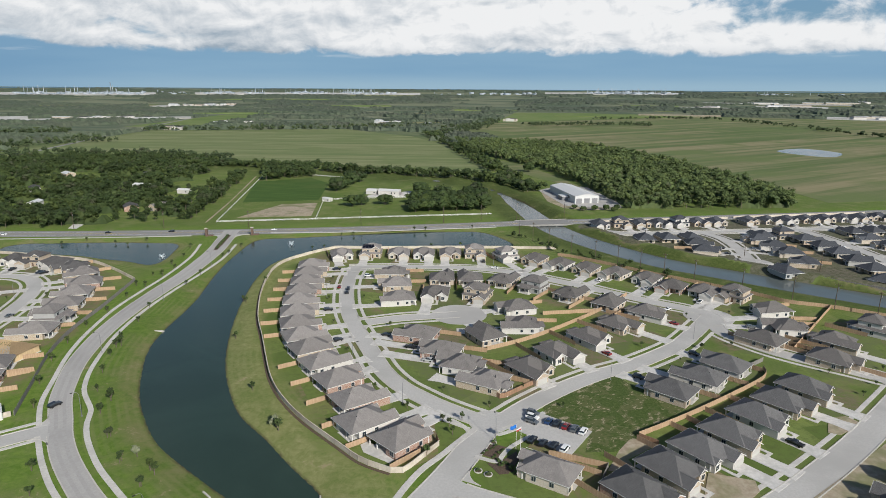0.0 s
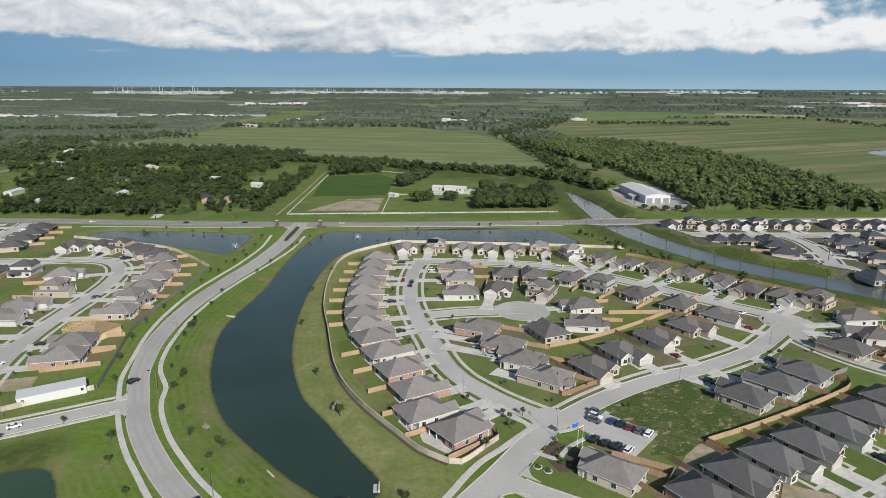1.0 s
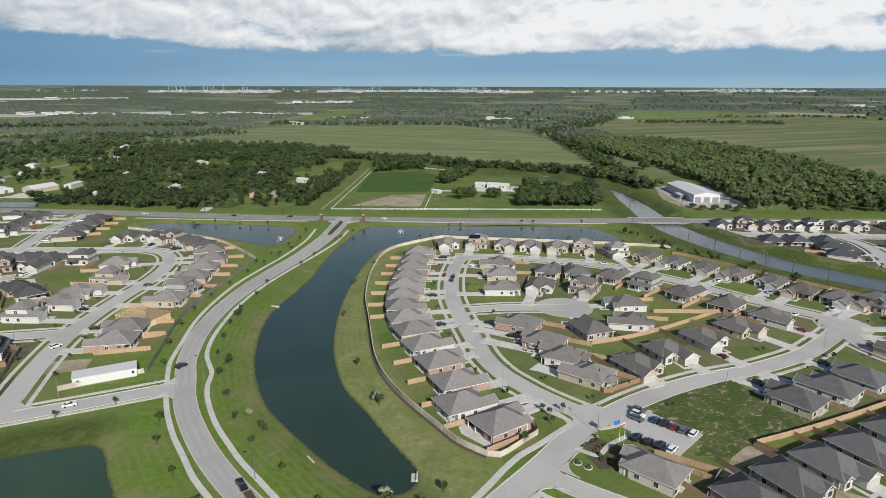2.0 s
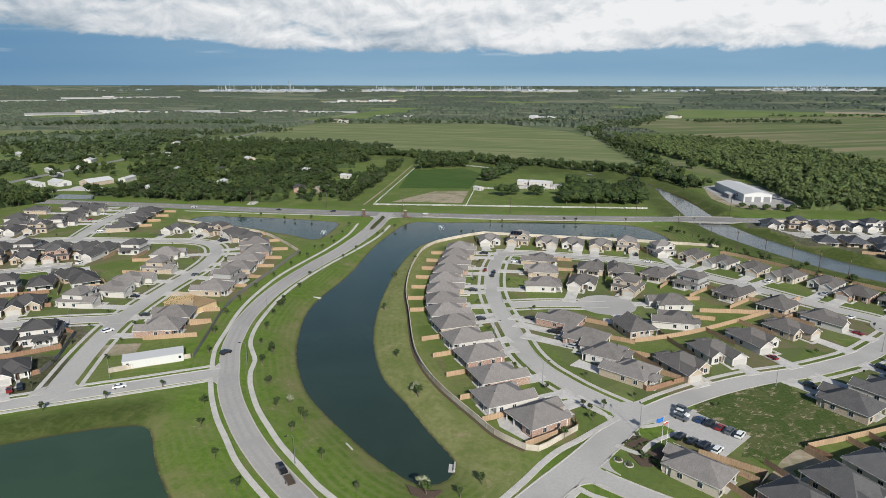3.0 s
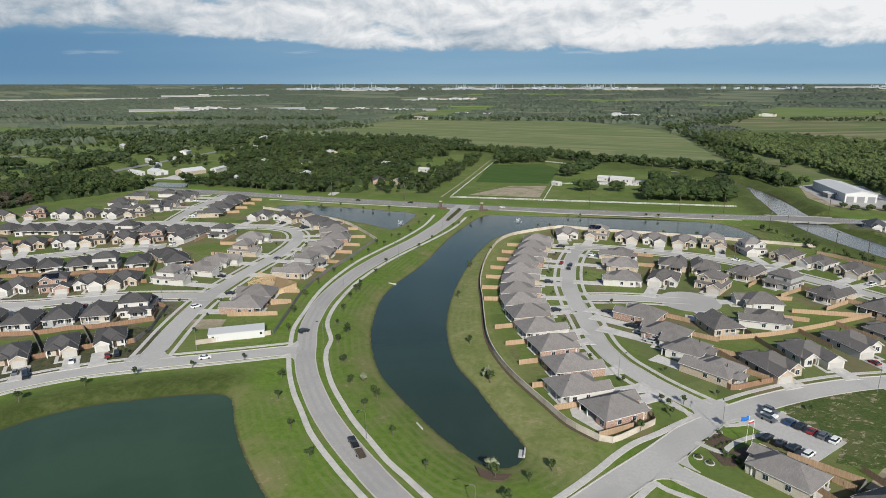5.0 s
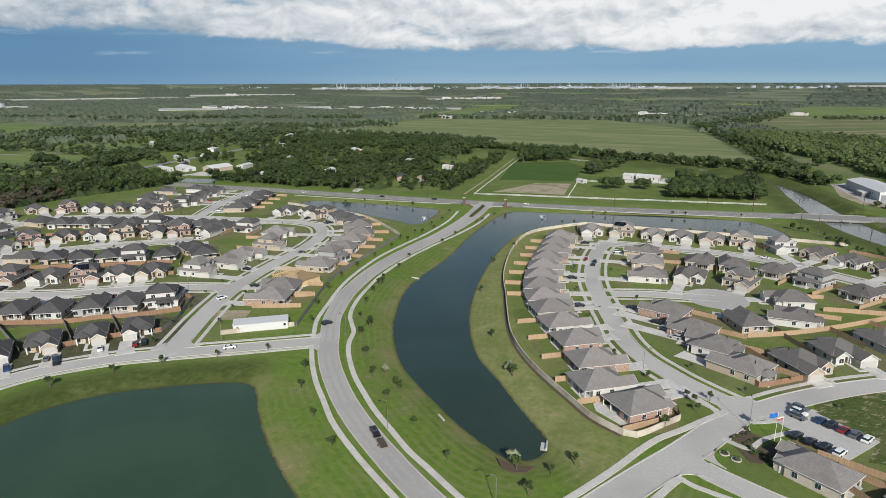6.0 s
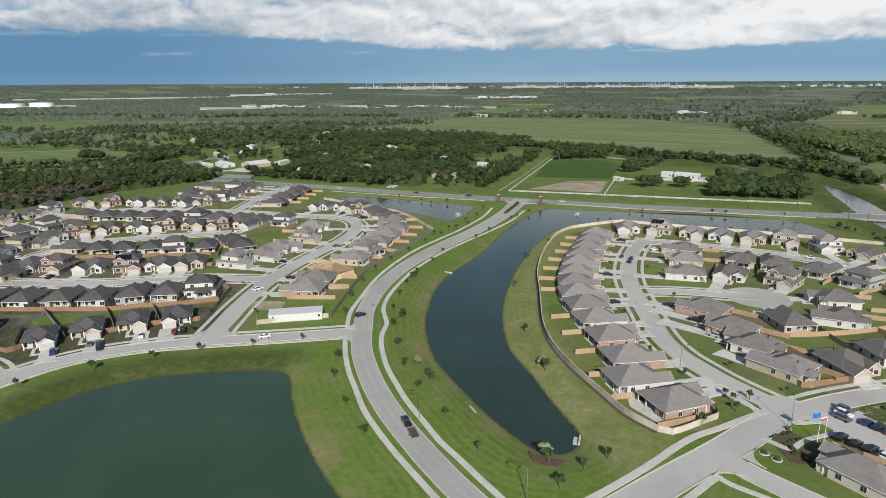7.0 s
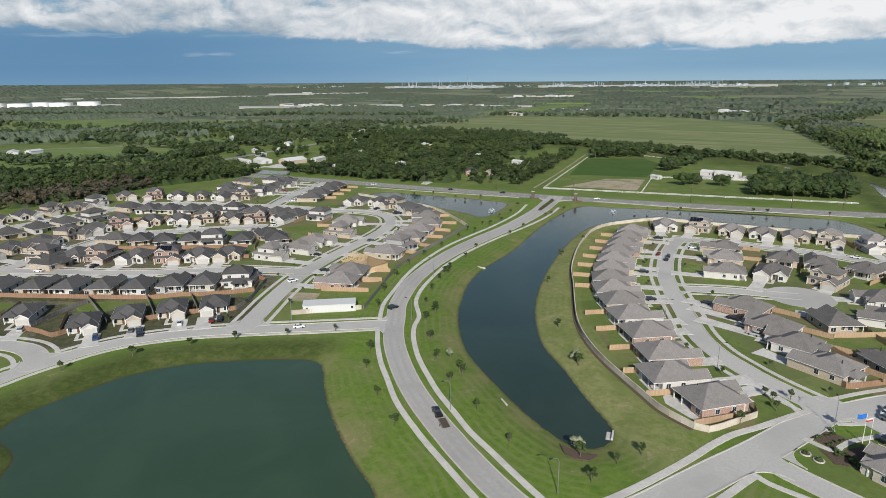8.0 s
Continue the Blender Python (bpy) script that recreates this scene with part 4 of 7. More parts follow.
def window(house, x, y, z, w, h, face, mirror):
    """A framed window on a wall that looks to +y, -y, +x or -x; the pane is a part of it."""
    fr, pn = bmesh.new(), bmesh.new()
    for bm, dw, dep in ((fr, 0.09, 0.05), (pn, 0.0, 0.075)):
        ww, hh = w / 2 + dw, h / 2 + dw
        if face in "+y-y":
            s = 1 if face == "+y" else -1
            a, b = sorted((y - s * 0.02, y + s * dep))
            if bm is pn:
                for k in (-1, 1):
                    x_a, x_b = sorted((x + k * 0.03, x + k * ww))
                    box(bm, x_a, x_b, a, b, z - hh, z + hh)
            else:
                box(bm, x - ww, x + ww, a, b, z - hh, z + hh)
        else:
            s = 1 if face == "+x" else -1
            a, b = sorted((x - s * 0.02, x + s * dep))
            if bm is pn:
                for k in (-1, 1):
                    y_a, y_b = sorted((y + k * 0.03, y + k * ww))
                    box(bm, a, b, y_a, y_b, z - hh, z + hh)
            else:
                box(bm, a, b, y - ww, y + ww, z - hh, z + hh)
    if house.get("plain"):
        fr.free()
        part("window", flipped(pn, mirror), M["glass"], house)
        return
    f = part("window", flipped(fr, mirror), M["trim"], house)
    part("pane", flipped(pn, mirror), M["glass"], f)


HUES = {"white": "white siding", "grey": "grey siding", "cream": "cream brick", "tan": "tan brick", "brick": "red-brown brick"}
ROOFS = {"roof_a": "taupe shingle", "roof_d": "brown-grey shingle", "roof_b": "grey shingle", "roof_e": "cool grey shingle", "roof_c": "dark slate shingle"}
FRONT = {"white": "white", "grey": "white", "cream": "cream", "tan": "tan", "brick": "brick"}


def build_house(kind, hue, roof, mirror, detail):
    """Front to +y. kinds: r ranch with one front gable, s a smaller one, n a narrow l, g ranch with two gables, t two storeys, l long low hip roof."""
    tall = kind == "t"
    label = f"{'two-storey' if tall else 'one-storey'} {HUES[hue]} house with {ROOFS[roof]} {'hip roofs' if kind != 'g' else 'gables'}"
    h = thing("house", label, "house", "houses of the subdivision")
    if not detail:
        h["plain"] = 1
    wall, top, fas = bmesh.new(), bmesh.new(), bmesh.new()
    z1 = 2.75
    small = kind == "s"
    if small:
        kind, W, yb, ym, yf = "r", 4.7, -7.2, 3.0, 6.6
    elif kind == "n":
        kind, W, yb, ym, yf = "l", 5.0, -6.6, 2.8, 7.2
    elif kind == "l":
        W, yb, ym, yf = 5.8, -6.6, 2.8, 7.4
    else:
        W, yb, ym, yf = 6.15, -7.8, 3.4, 7.8
    gx0, gx1 = 0.3, W                         # the garage wing
    box(wall, -W, W, yb, ym, 0, z1)
    box(wall, gx0, gx1, ym, yf, 0, z1, 1)
    slope = 0.54 if kind == "l" else 0.52
    if tall:
        box(wall, -W + 0.5, W - 1.2, -6.2, 2.6, z1, 5.6)
        hip(top, -W, W, yb, ym, z1, 0.42)
        hip(top, -W + 0.5, W - 1.2, -6.2, 2.6, 5.6, 0.50)
        gable(top, wall, -W + 0.9, -0.9, 0.0, 2.95, 5.6, 0.70, 0.35, rake=fas)
        gable(top, wall, gx0, gx1, -0.5, yf, z1, 0.58, rake=fas)
    elif kind == "l":
        # one long low hip; the patio lies under its back corner
        hip(top, -W, W, yb - 2.4, ym + 2.2, z1, 0.54)
        box(wall, -W, -1.6, yb - 2.4, yb, 0, z1)
        box(wall, gx0 + 0.02, gx1 - 0.02, ym - 0.3, ym + 2.0, 0, z1 - 0.01, 1)
        gable(top, wall, gx0, gx1 - 0.3, ym - 3.2, yf, z1, 0.60, rake=fas)
        gable(top, wall, -W + 0.5, -2.2, 0.6, ym + 2.5, z1, 0.72, 0.3, rake=fas)
        box(wall, -W + 0.5, -2.2, ym - 0.1, ym + 2.5, 0, z1, 1)
    else:
        hip(top, -W, W, yb, ym, z1, slope)
        gable(top, wall, gx0, gx1, -1.5, yf, z1, 0.60, rake=fas)
        if kind == "g":
            gable(top, wall, -W + 0.3, -0.9, -2.0, ym + 1.6, z1, 0.70, rake=fas)
            box(wall, -W + 0.3, -2.9, ym, ym + 1.6, 0, z1, 1)
        else:
            hip(top, -W + 0.2, -0.3, ym - 4, ym + 1.4, z1 - 0.05, 0.46, 0.3)
    # rear cover over the patio
    if kind != "l":
        hip(top, -1.5, 4.2, yb - 2.6, yb + 1.6, z1 - 0.12, 0.36, 0.3)
    part("wall", flipped(wall, mirror), [M[hue], M[FRONT[hue]]], h)
    rf = part("roof", flipped(top, mirror), M[roof], h)
    ye = yb - 2.4 if kind == "l" else yb
    # pale fascia boards under the eaves
    for x0, x1, y0, y1 in ((-W - 0.47, W + 0.47, ye - 0.49, ye - 0.455), (-W - 0.49, -W - 0.455, ye - 0.47, ym + 0.3), (W + 0.455, W + 0.49, ye - 0.47, yf + 0.3)):
        box(fas, x0, x1, y0, y1, z1 + 0.01, z1 + 0.17)
    part("fascia", flipped(fas, mirror), M["trim"], h)
    bm = bmesh.new()
    cx = (gx0 + gx1) / 2
    for i in range(4):
        box(bm, cx - 0.4 * (gx1 - gx0), cx + 0.4 * (gx1 - gx0), yf, yf + 0.06, 0.05 + i * 0.55, 0.57 + i * 0.55)
    part("garage_door", flipped(bm, mirror), M["garage"], h)
    bm = bmesh.new()
    dy = ym + 0.02
    box(bm, -1.75, -0.8, dy - 0.05, dy + 0.05, 0.1, 2.2)
    part("front_door", flipped(bm, mirror), M["door"], h)
    for px_ in (-0.6, -W + 0.45)[: 2 if detail else 1]:
        bm = bmesh.new()
        box(bm, px_ - 0.14, px_ + 0.14, ym + 1.05, ym + 1.33, 0, z1 - 0.02)
        if kind != "g" or px_ > -1:
            part("porch_post", flipped(bm, mirror), M["trim"], h)
        else:
            bm.free()
    for px_ in ((2.3, W - 0.2) if kind == "l" else (-1.2, 3.9)) if detail else ():
        bm = bmesh.new()
        box(bm, px_ - 0.13, px_ + 0.13, yb - 2.45, yb - 2.19, 0, z1 - 0.12)
        part("patio_post", flipped(bm, mirror), M["trim"], h)
    if detail:
        bm = bmesh.new()
        box(bm, -1.9, 4.6, yb - 3.0, yb, -0.1, 0.13)
        part("patio", flipped(bm, mirror), M["drive"], h)
    wins = [(-4.2, ye, 1.5, 1.6, 1.4, "-y"), (0.2, yb, 1.3, 1.7, 1.9, "-y"), (3.0, yb, 1.3, 1.6, 1.9, "-y"), (-4.0, ym + {"g": 1.6, "l": 2.5}.get(kind, 0), 1.45, 1.5, 1.5, "+y"),
            (-W, -4.5, 1.5, 1.2, 1.3, "-x"), (-W, 0.5, 1.5, 1.2, 1.3, "-x"), (W, -4.9, 1.5, 1.2, 1.3, "+x"), (W, -0.6, 1.5, 1.2, 1.3, "+x")]
    if tall:
        wins += [(-3.4, 2.6, 4.3, 1.6, 1.3, "+y"), (1.4, 2.6, 4.3, 1.4, 1.3, "+y"), (-3.0, -6.2, 4.3, 1.4, 1.3, "-y"), (2.5, -6.2, 4.3, 1.4, 1.3, "-y"), (W - 1.2, -2.0, 4.3, 1.2, 1.3, "+x")]
    if not detail:
        wins = [wins[0], wins[2], wins[3], wins[6]] + wins[8:11]
    for w in wins:
        window(h, *w, mirror)
    if detail:
        for vx, vy in ((1.8, -5.0),):
            bm = bmesh.new()
            zr = z1 + 0.18 + (W + 0.45 - abs(vx)) * slope if not tall else 6.6
            tube(bm, (vx, vy, zr - 0.9), (vx, vy, zr + 0.22), 0.14, 0.14, 6)
            part("vent_pipe", flipped(bm, mirror), M["dark"], rf)
    return h


PROTO = {}
LOTS = []


def street_near(x, y, only=None):
    best = None
    for n, l in LINES.items():
        if n in ("collector", "entry_street") or (only and n not in only):
            continue
        d = np.hypot(l[:, 0] - x, l[:, 1] - y)
        i = int(d.argmin())
        if best is None or d[i] < best[0]:
            best = (d[i], l[i, 0], l[i, 1], n)
    return best


DRIVES = []


def place(x, y, code, roof, detail, deg=None, only=None, drive=True):
    """code: kind, hue letter and side, such as 'rw+'."""
    kind, hue, mirror = code[0], {"w": "white", "g": "grey", "c": "cream", "t": "tan", "b": "brick"}[code[1]], code[2] == "-"
    d, sx, sy, n = street_near(x, y, only)
    if deg is None:
        deg = math.degrees(math.atan2(-(sx - x), sy - y))
    m = at(x, y, 0, deg)
    key = (kind, hue, roof, mirror, detail)
    if key in PROTO:
        h = copy_thing(PROTO[key], m)
    else:
        h = build_house(*key)
        h.matrix_world = m
        PROTO[key] = h
    LOTS.append((x, y, deg, mirror, d))
    if drive:
        gx = -3.25 if mirror else 3.25
        run = min(max(d - 8.6 - HALF[n] + 0.3, 3.0), 22.0)
        # on to the kerb along the way that the house faces
        for step in range(3, 27):
            q = m @ Vector((gx, 8.6 + step, 0))
            if dist_line(np.array([[q.x, q.y]]), LINES[n])[0][0] < HALF[n] - 0.2 or math.hypot(q.x - 8, q.y - 268) < 12.3:
                run = float(step)
                break
        DRIVES.append((m, gx, run))
    return h


def rows(text, roof, detail, only=None):
    for line in text.split(";"):
        f = line.split()
        if f:
            place(float(f[0]), float(f[1]), f[2], roof, detail, float(f[3]) if len(f) > 3 else None, only)


# inside the loop by the long pond
rows("-71.3 340.3 lb+ -82; -69.9 325.0 lt- -82; -68.5 310.0 lt+ -81; -67.1 294.5 lb- -82; -65.2 279.7 lt+ -79; -62.6 264.8 lt- -77; -59.4 251.2 lb+ -72; -54.9 237.9 lt+ -64; -49.2 226.2 lt- -56; -42.1 213.4 lw+ -54; -34.1 200.0 lb- -53; -26.0 185.8 lb+ -55; -22.2 171.8 lw+ -52; -10.2 163.2 lb- -45",
     "roof_a", True, ("loop_west",))
rows("-60 363 gw+ -165; -43 367 tt+ 180; -26 366 gc- 180; -11 366 gw- 180; 5 367 gt+ 180; 20 367 tt- 180; 39 362 tw+ -160", "roof_a", True, ("loop_north",))
rows("54 355 gt-; 67 345 gw+; 80 336 gt-; 94 327 gc+; 108 317 gw-; 117 304 rb+; 130 296 rw-; 142 290 tt+", "roof_d", True, ("loop_north",))
rows("-28 327 rt- ; -25 306 lt+; -22 284 lw-; -11 240.5 lb- 72; -1.5 224 lb+ 72; 5.5 212 rw+ 72; 14.8 199 rt- 62", "roof_a", True, ("loop_west",))
rows("0 319 rt+ 0; 15 319 rc- 0; 33 316 rt+ -25; 48 306 tg- -35; 64 294 rt+ -38; 80 281 lt- -38", "roof_d", True, ("loop_north",))
rows("-3 291 gw+ 175; 17 290 tt- 160; 33 272 lw+ 105; 33 251 gw- 90; 17 241.4 lt+ 29", "roof_d", True, ("cul_de_sac",))
rows("33 207.5 gt+; 45 221.5 gw-; 61 237 gw+; 76.5 251 gt-; 94 266 rw+", "roof_d", True, ("loop_south",))
rows("76 193 lt+ 48; 90 203 lw- 48; 103 213 lw+ 45", "roof_e", True, ("loop_south",))
rows("149.5 271 lw- 100; 145 250 rw+ 85; 129 237 lt- 40; 159.6 234 rt+ -138; 148 216 lt- -138; 184.5 248 tw+ -138", "roof_d", True, ("loop_north",))
rows("124.5 193 lt+; 111.5 183 lt-; 99.5 174 lw+; 86.5 164 lt+; 74.5 155 lw-; 62.5 146 lt+; 51 136.5 lb-", "roof_e", True, ("east_street",))
for hx, hy, code in ((127, 142, "rt-"), (113, 131, "lt+")):
    place(hx, hy, code, "roof_e", True, 45, ("east_street",), False)
# the show home by the parking lot
place(27.3, 146.8, "nc+", "roof_a", True, 58, ("loop_south",), False)
# west of the main drive
rows("-235 109.6 sw- -140", "roof_b", True, ("west_close",))
rows("-206.3 114.6 sw- -129; -200.2 127.2 st- -132; -191.5 138.7 sc- -134; -181.4 149.4 sw+ -135", "roof_b", True, ("side_street",))
rows("-290 118 nw+; -278 125 nw- 30; -265 132.5 nt+ 30; -252.8 139 nw- 28; -240.6 145.8 nt+ 33; -228.4 152.4 nw- 33; -219 161.3 ng+ 38; -208.5 169.2 nc- 34; -199.2 178.3 tw+ 36", "roof_b", True, ("row_street",))
rows("-309 158 tt-; -296 165.5 lt+; -284 171 tb-; -268.5 178.5 gw+; -254 185.5 tb-; -243.2 194 gw-; -232.5 203 gt+", "roof_b", True, ("row_street",))
rows("-311 195 nt-; -298 202.5 nt+; -286 208 nw-; -275 215.5 nc+; -264.5 221.5 tw-; -251 229 nw+; -247 243 lt- 60; -236 238 lw+ 50", "roof_b", False, ("lane",))
rows("-343 221 tb-; -333 234 gt+; -321 244 gw-; -309 253 tt+; -296 262 gt-; -283 270 tb+; -268 277 gw-", "roof_b", False, ("lane",))
rows("-383 255 lt-; -368 259 lw+; -354 265 lc-; -340 271 lw+; -326 276 lt-; -312 281 tw+; -298 286 lc-; -283 289 lt+; -269 291 lc-; -253 295 tw-", "roof_b", False, ("village_street",))
rows("-425 281 gt-; -408 292 tb+; -393 300 gw-; -377 307 gt+; -361 313 gw-; -347 321 tt+; -262 343 gw+; -246 347 gw-; -233 345 tt+; -220 341 gw-; -206 333 gt+",
     "roof_b", False, ("village_street",))
rows("-194 321 lt-; -184 305 lb+; -180 289 lc-; -176 273 lt+; -172 257 tg+; -169 241 lt-; -165 207 lt+ 109; -160.6 194.2 lb- 109", "roof_a", True, ("village_street",))
rows("-226 289 lw-; -213 266 tt+; -212 244 gw-; -210 229.5 gw+; -213.5 214 tw+", "roof_a", True, ("village_street",))
rows("-348 340 tw-; -354 357 gt+; -360 374 gw-; -366 391 gt+; -300 338 lt-; -306 354 lw+; -312 370 lt-; -318 387 lb+; -372 330 lt+; -386 345 lw-; -399 372 gt+; -384 390 gw-",
     "roof_b", False, ("north_spur",))
rows("-419 192 gt+; -418 208 gw-; -417 224 tt+; -416 240 gt-; -420 256 tw+; -376 176 lt-; -376 192 lw+; -376 208 lc-; -376 224 tw-; -421 176 gw-; -379 160 lt+", "roof_b", False, ("village_street",))
rows("-338 160 gt-; -337 175 gw+; -340 190 tt-; -342 206 gw+; -296 153 gt+; -334 143 gw-", "roof_b", False, ("lane",))
# beyond the canal
rows("117 452 lw+; 133 455 tt-; 148 456 gt+; 163 458 gw-; 178 459 tw+; 193 462 gt-; 208 464 gc+; 234 468 gt+; 250 470 gc-; 266 472 gw+; 282 475 gt-; 298 478 gc+; 314 480 gw-; 330 483 gt+; 346 486 gc-",
     "roof_c", False, ("far_street",))
rows("136 411 lc+ ; 152 413 lt-; 168 414 lc+; 290 434 lt-; 306 437 lc+; 324 440 lt-; 236 424 tt+; 220 421 lg-", "roof_c", False, ("far_street",))
rows("168 396 lt+; 166 378 lc-; 210 408 lt+; 212 391 lg-; 213 374 lc+; 210 352 lt-; 190 335 lg+", "roof_c", False, ("far_close",))
rows("246 409 lt+; 248 392 lg-; 248 374 lc+; 247 356 lg-; 245 338 lt+; 287 412 lc-; 289 394 lt+; 289 376 lg-; 288 357 lc+; 284 338 lg-; 236 318 lw+; 262 316 lt-; 310 412 lg+; 312 394 lt-; 314 374 lc+",
     "roof_c", False, ("far_lane",))

drive_meshes = {}


def driveways():
    for m, gx, run in DRIVES:
        key = (gx > 0, round(run))
        if key not in drive_meshes:
            bm = bmesh.new()
            y0, y1 = 6.6, 8.6 + round(run)
            n = 6
            left, right = [], []
            for i in range(n + 1):
                s = i / n
                w = 2.5 + (0.7 * max(0, s - 0.7) / 0.3 if s > 0.7 else 0)
                left.append((gx - w, y0 + (y1 - y0) * s))
                right.append((gx + w, y0 + (y1 - y0) * s))
            pts = left + right[::-1]
            top = [bm.verts.new((x, y, 0.155)) for x, y in pts]
            low = [bm.verts.new((x, y, -0.1)) for x, y in pts]
            bm.faces.new(top)
            for i in range(len(top)):
                j = (i + 1) % len(top)
                bm.faces.new((top[i], top[j], low[j], low[i]))
            # the front path to the porch
            sx = -1 if gx > 0 else 1
            xa, xb = sorted((sx * 1.3, gx + sx * 2.5))
            box(bm, xa, xb, 9.0, 10.1, -0.1, 0.15)
            box(bm, min(sx * 0.8, sx * 1.9), max(sx * 0.8, sx * 1.9), 4.0, 10.09, -0.1, 0.146)
            ob = part("driveway", bm, M["drive"])
            drive_meshes[key] = ob.data
        else:
            ob = new("driveway", drive_meshes[key])
        ob.matrix_world = m
        tagged(ob, "pale concrete driveway flaring to the street", "driveway", kind="structure")


driveways()



def mark_lots():
    """Where the ground belongs to a yard."""
    me = bpy.data.objects["ground"].data
    co = np.empty(len(me.vertices) * 3, np.float32)
    me.vertices.foreach_get("co", co)
    co = co.reshape(-1, 3)
    f = np.zeros(len(co), np.float32)
    for x, y, *_ in LOTS:
        d = np.hypot(co[:, 0] - x, co[:, 1] - y)
        f = np.maximum(f, np.clip((19.0 - d) / 4.0, 0, 1) * (1.9 if x > 110 and y > 310 else 2.4 if x < -172 and y < 152 else 1.45 if x < -172 and y < 180 else 1.22 if x < -172 or (x > -15 and 190 < y < 300) else 1.0))
    raw = inside(co[:, :2].astype(float), [(112, 428), (128, 405), (150, 378), (176, 350), (205, 325), (230, 303), (330, 250), (420, 300), (420, 500), (118, 472)])
    f = np.maximum(f, 1.9 * raw)
    a = me.attributes.new("lots", "FLOAT", "POINT")
    a.data.foreach_set("value", f.astype(np.float32))


mark_lots()


def solar(house, y0, z0, slope, rows_, cols, x0):
    """Dark panels on a front roof slope."""
    for i in range(cols):
        for j in range(rows_):
            bm = bmesh.new()
            box(bm, -0.78, 0.78, -0.48, 0.48, 0.0, 0.05)
            o = part("solar_panel", bm, M["solar"], house)
            yy = y0 - 0.6 - 0.95 * j
            o.matrix_basis = pose(x0 + 1.66 * i, yy, z0 + (y0 - yy) * slope + 0.10, -math.degrees(math.atan(slope)))


for hx, hy in ((-43, 367), (-254, 185.5)):
    for o in list(scene.objects):
        if o.type == "EMPTY" and abs(o.matrix_basis.translation.x - hx) < 0.1 and abs(o.matrix_basis.translation.y - hy) < 0.1:
            solar(o, 3.05, 5.78, 0.58, 3, 4, -1.2)

# ---- trees ----
rnd = random.Random(5)
_phi = (1 + 5 ** 0.5) / 2
ICO_V = np.array([(-1, _phi, 0), (1, _phi, 0), (-1, -_phi, 0), (1, -_phi, 0), (0, -1, _phi), (0, 1, _phi), (0, -1, -_phi), (0, 1, -_phi), (_phi, 0, -1), (_phi, 0, 1), (-_phi, 0, -1), (-_phi, 0, 1)]) / 1.902
ICO_F = np.array([(0, 11, 5), (0, 5, 1), (0, 1, 7), (0, 7, 10), (0, 10, 11), (1, 5, 9), (5, 11, 4), (11, 10, 2), (10, 7, 6), (7, 1, 8), (3, 9, 4), (3, 4, 2), (3, 2, 6), (3, 6, 8), (3, 8, 9),
                  (4, 9, 5), (2, 4, 11), (6, 2, 10), (8, 6, 7), (9, 8, 1)])


def clumps(rng, centre, radii, n_lump, lump, n_leaf, leaf, hollow=0.45, squash=0.8):
    """Vertices and triangles of one crown: lumpy clumps in an ellipsoid, with loose leaf sprays round them."""
    d = rng.normal(size=(n_lump, 3))
    d /= np.linalg.norm(d, axis=1)[:, None]
    d[:, 2] = np.where(d[:, 2] < -0.5, -d[:, 2], d[:, 2])
    c = d * np.asarray(radii) * rng.uniform(hollow, 0.85, (n_lump, 1)) + centre
    s = lump * rng.uniform(0.7, 1.3, (n_lump, 1, 1))
    v = (ICO_V[None] * rng.uniform(0.65, 1.25, (n_lump, 12, 1)) * s * np.array([1, 1, squash]) + c[:, None]).reshape(-1, 3)
    f = (ICO_F[None] + 12 * np.arange(n_lump)[:, None, None]).reshape(-1, 3)
    if n_leaf:
        k = rng.integers(0, n_lump, n_leaf)
        e = rng.normal(size=(n_leaf, 3))
        e /= np.linalg.norm(e, axis=1)[:, None]
        p = c[k] + e * s[k, 0] * rng.uniform(0.9, 1.35, (n_leaf, 1))
        t = p[:, None] + rng.normal(size=(n_leaf, 3, 3)) * leaf
        f = np.concatenate([f, len(v) + np.arange(3 * n_leaf).reshape(-1, 3)])
        v = np.concatenate([v, t.reshape(-1, 3)])
    return v, f


def scatter(rng, poly, spacing, keep=1.0, holes=()):
    poly = np.array(poly, float)
    lo, hi = poly.min(0), poly.max(0)
    gx, gy = np.meshgrid(np.arange(lo[0], hi[0], spacing), np.arange(lo[1], hi[1], spacing))
    p = np.stack([gx.ravel(), gy.ravel()], 1)
    p = p + rng.uniform(-0.48, 0.48, p.shape) * spacing
    p = p[inside(p, poly) & (rng.random(len(p)) < keep)]
    for hx, hy, hr in holes:
        p = p[np.hypot(p[:, 0] - hx, p[:, 1] - hy) > hr]
    return p


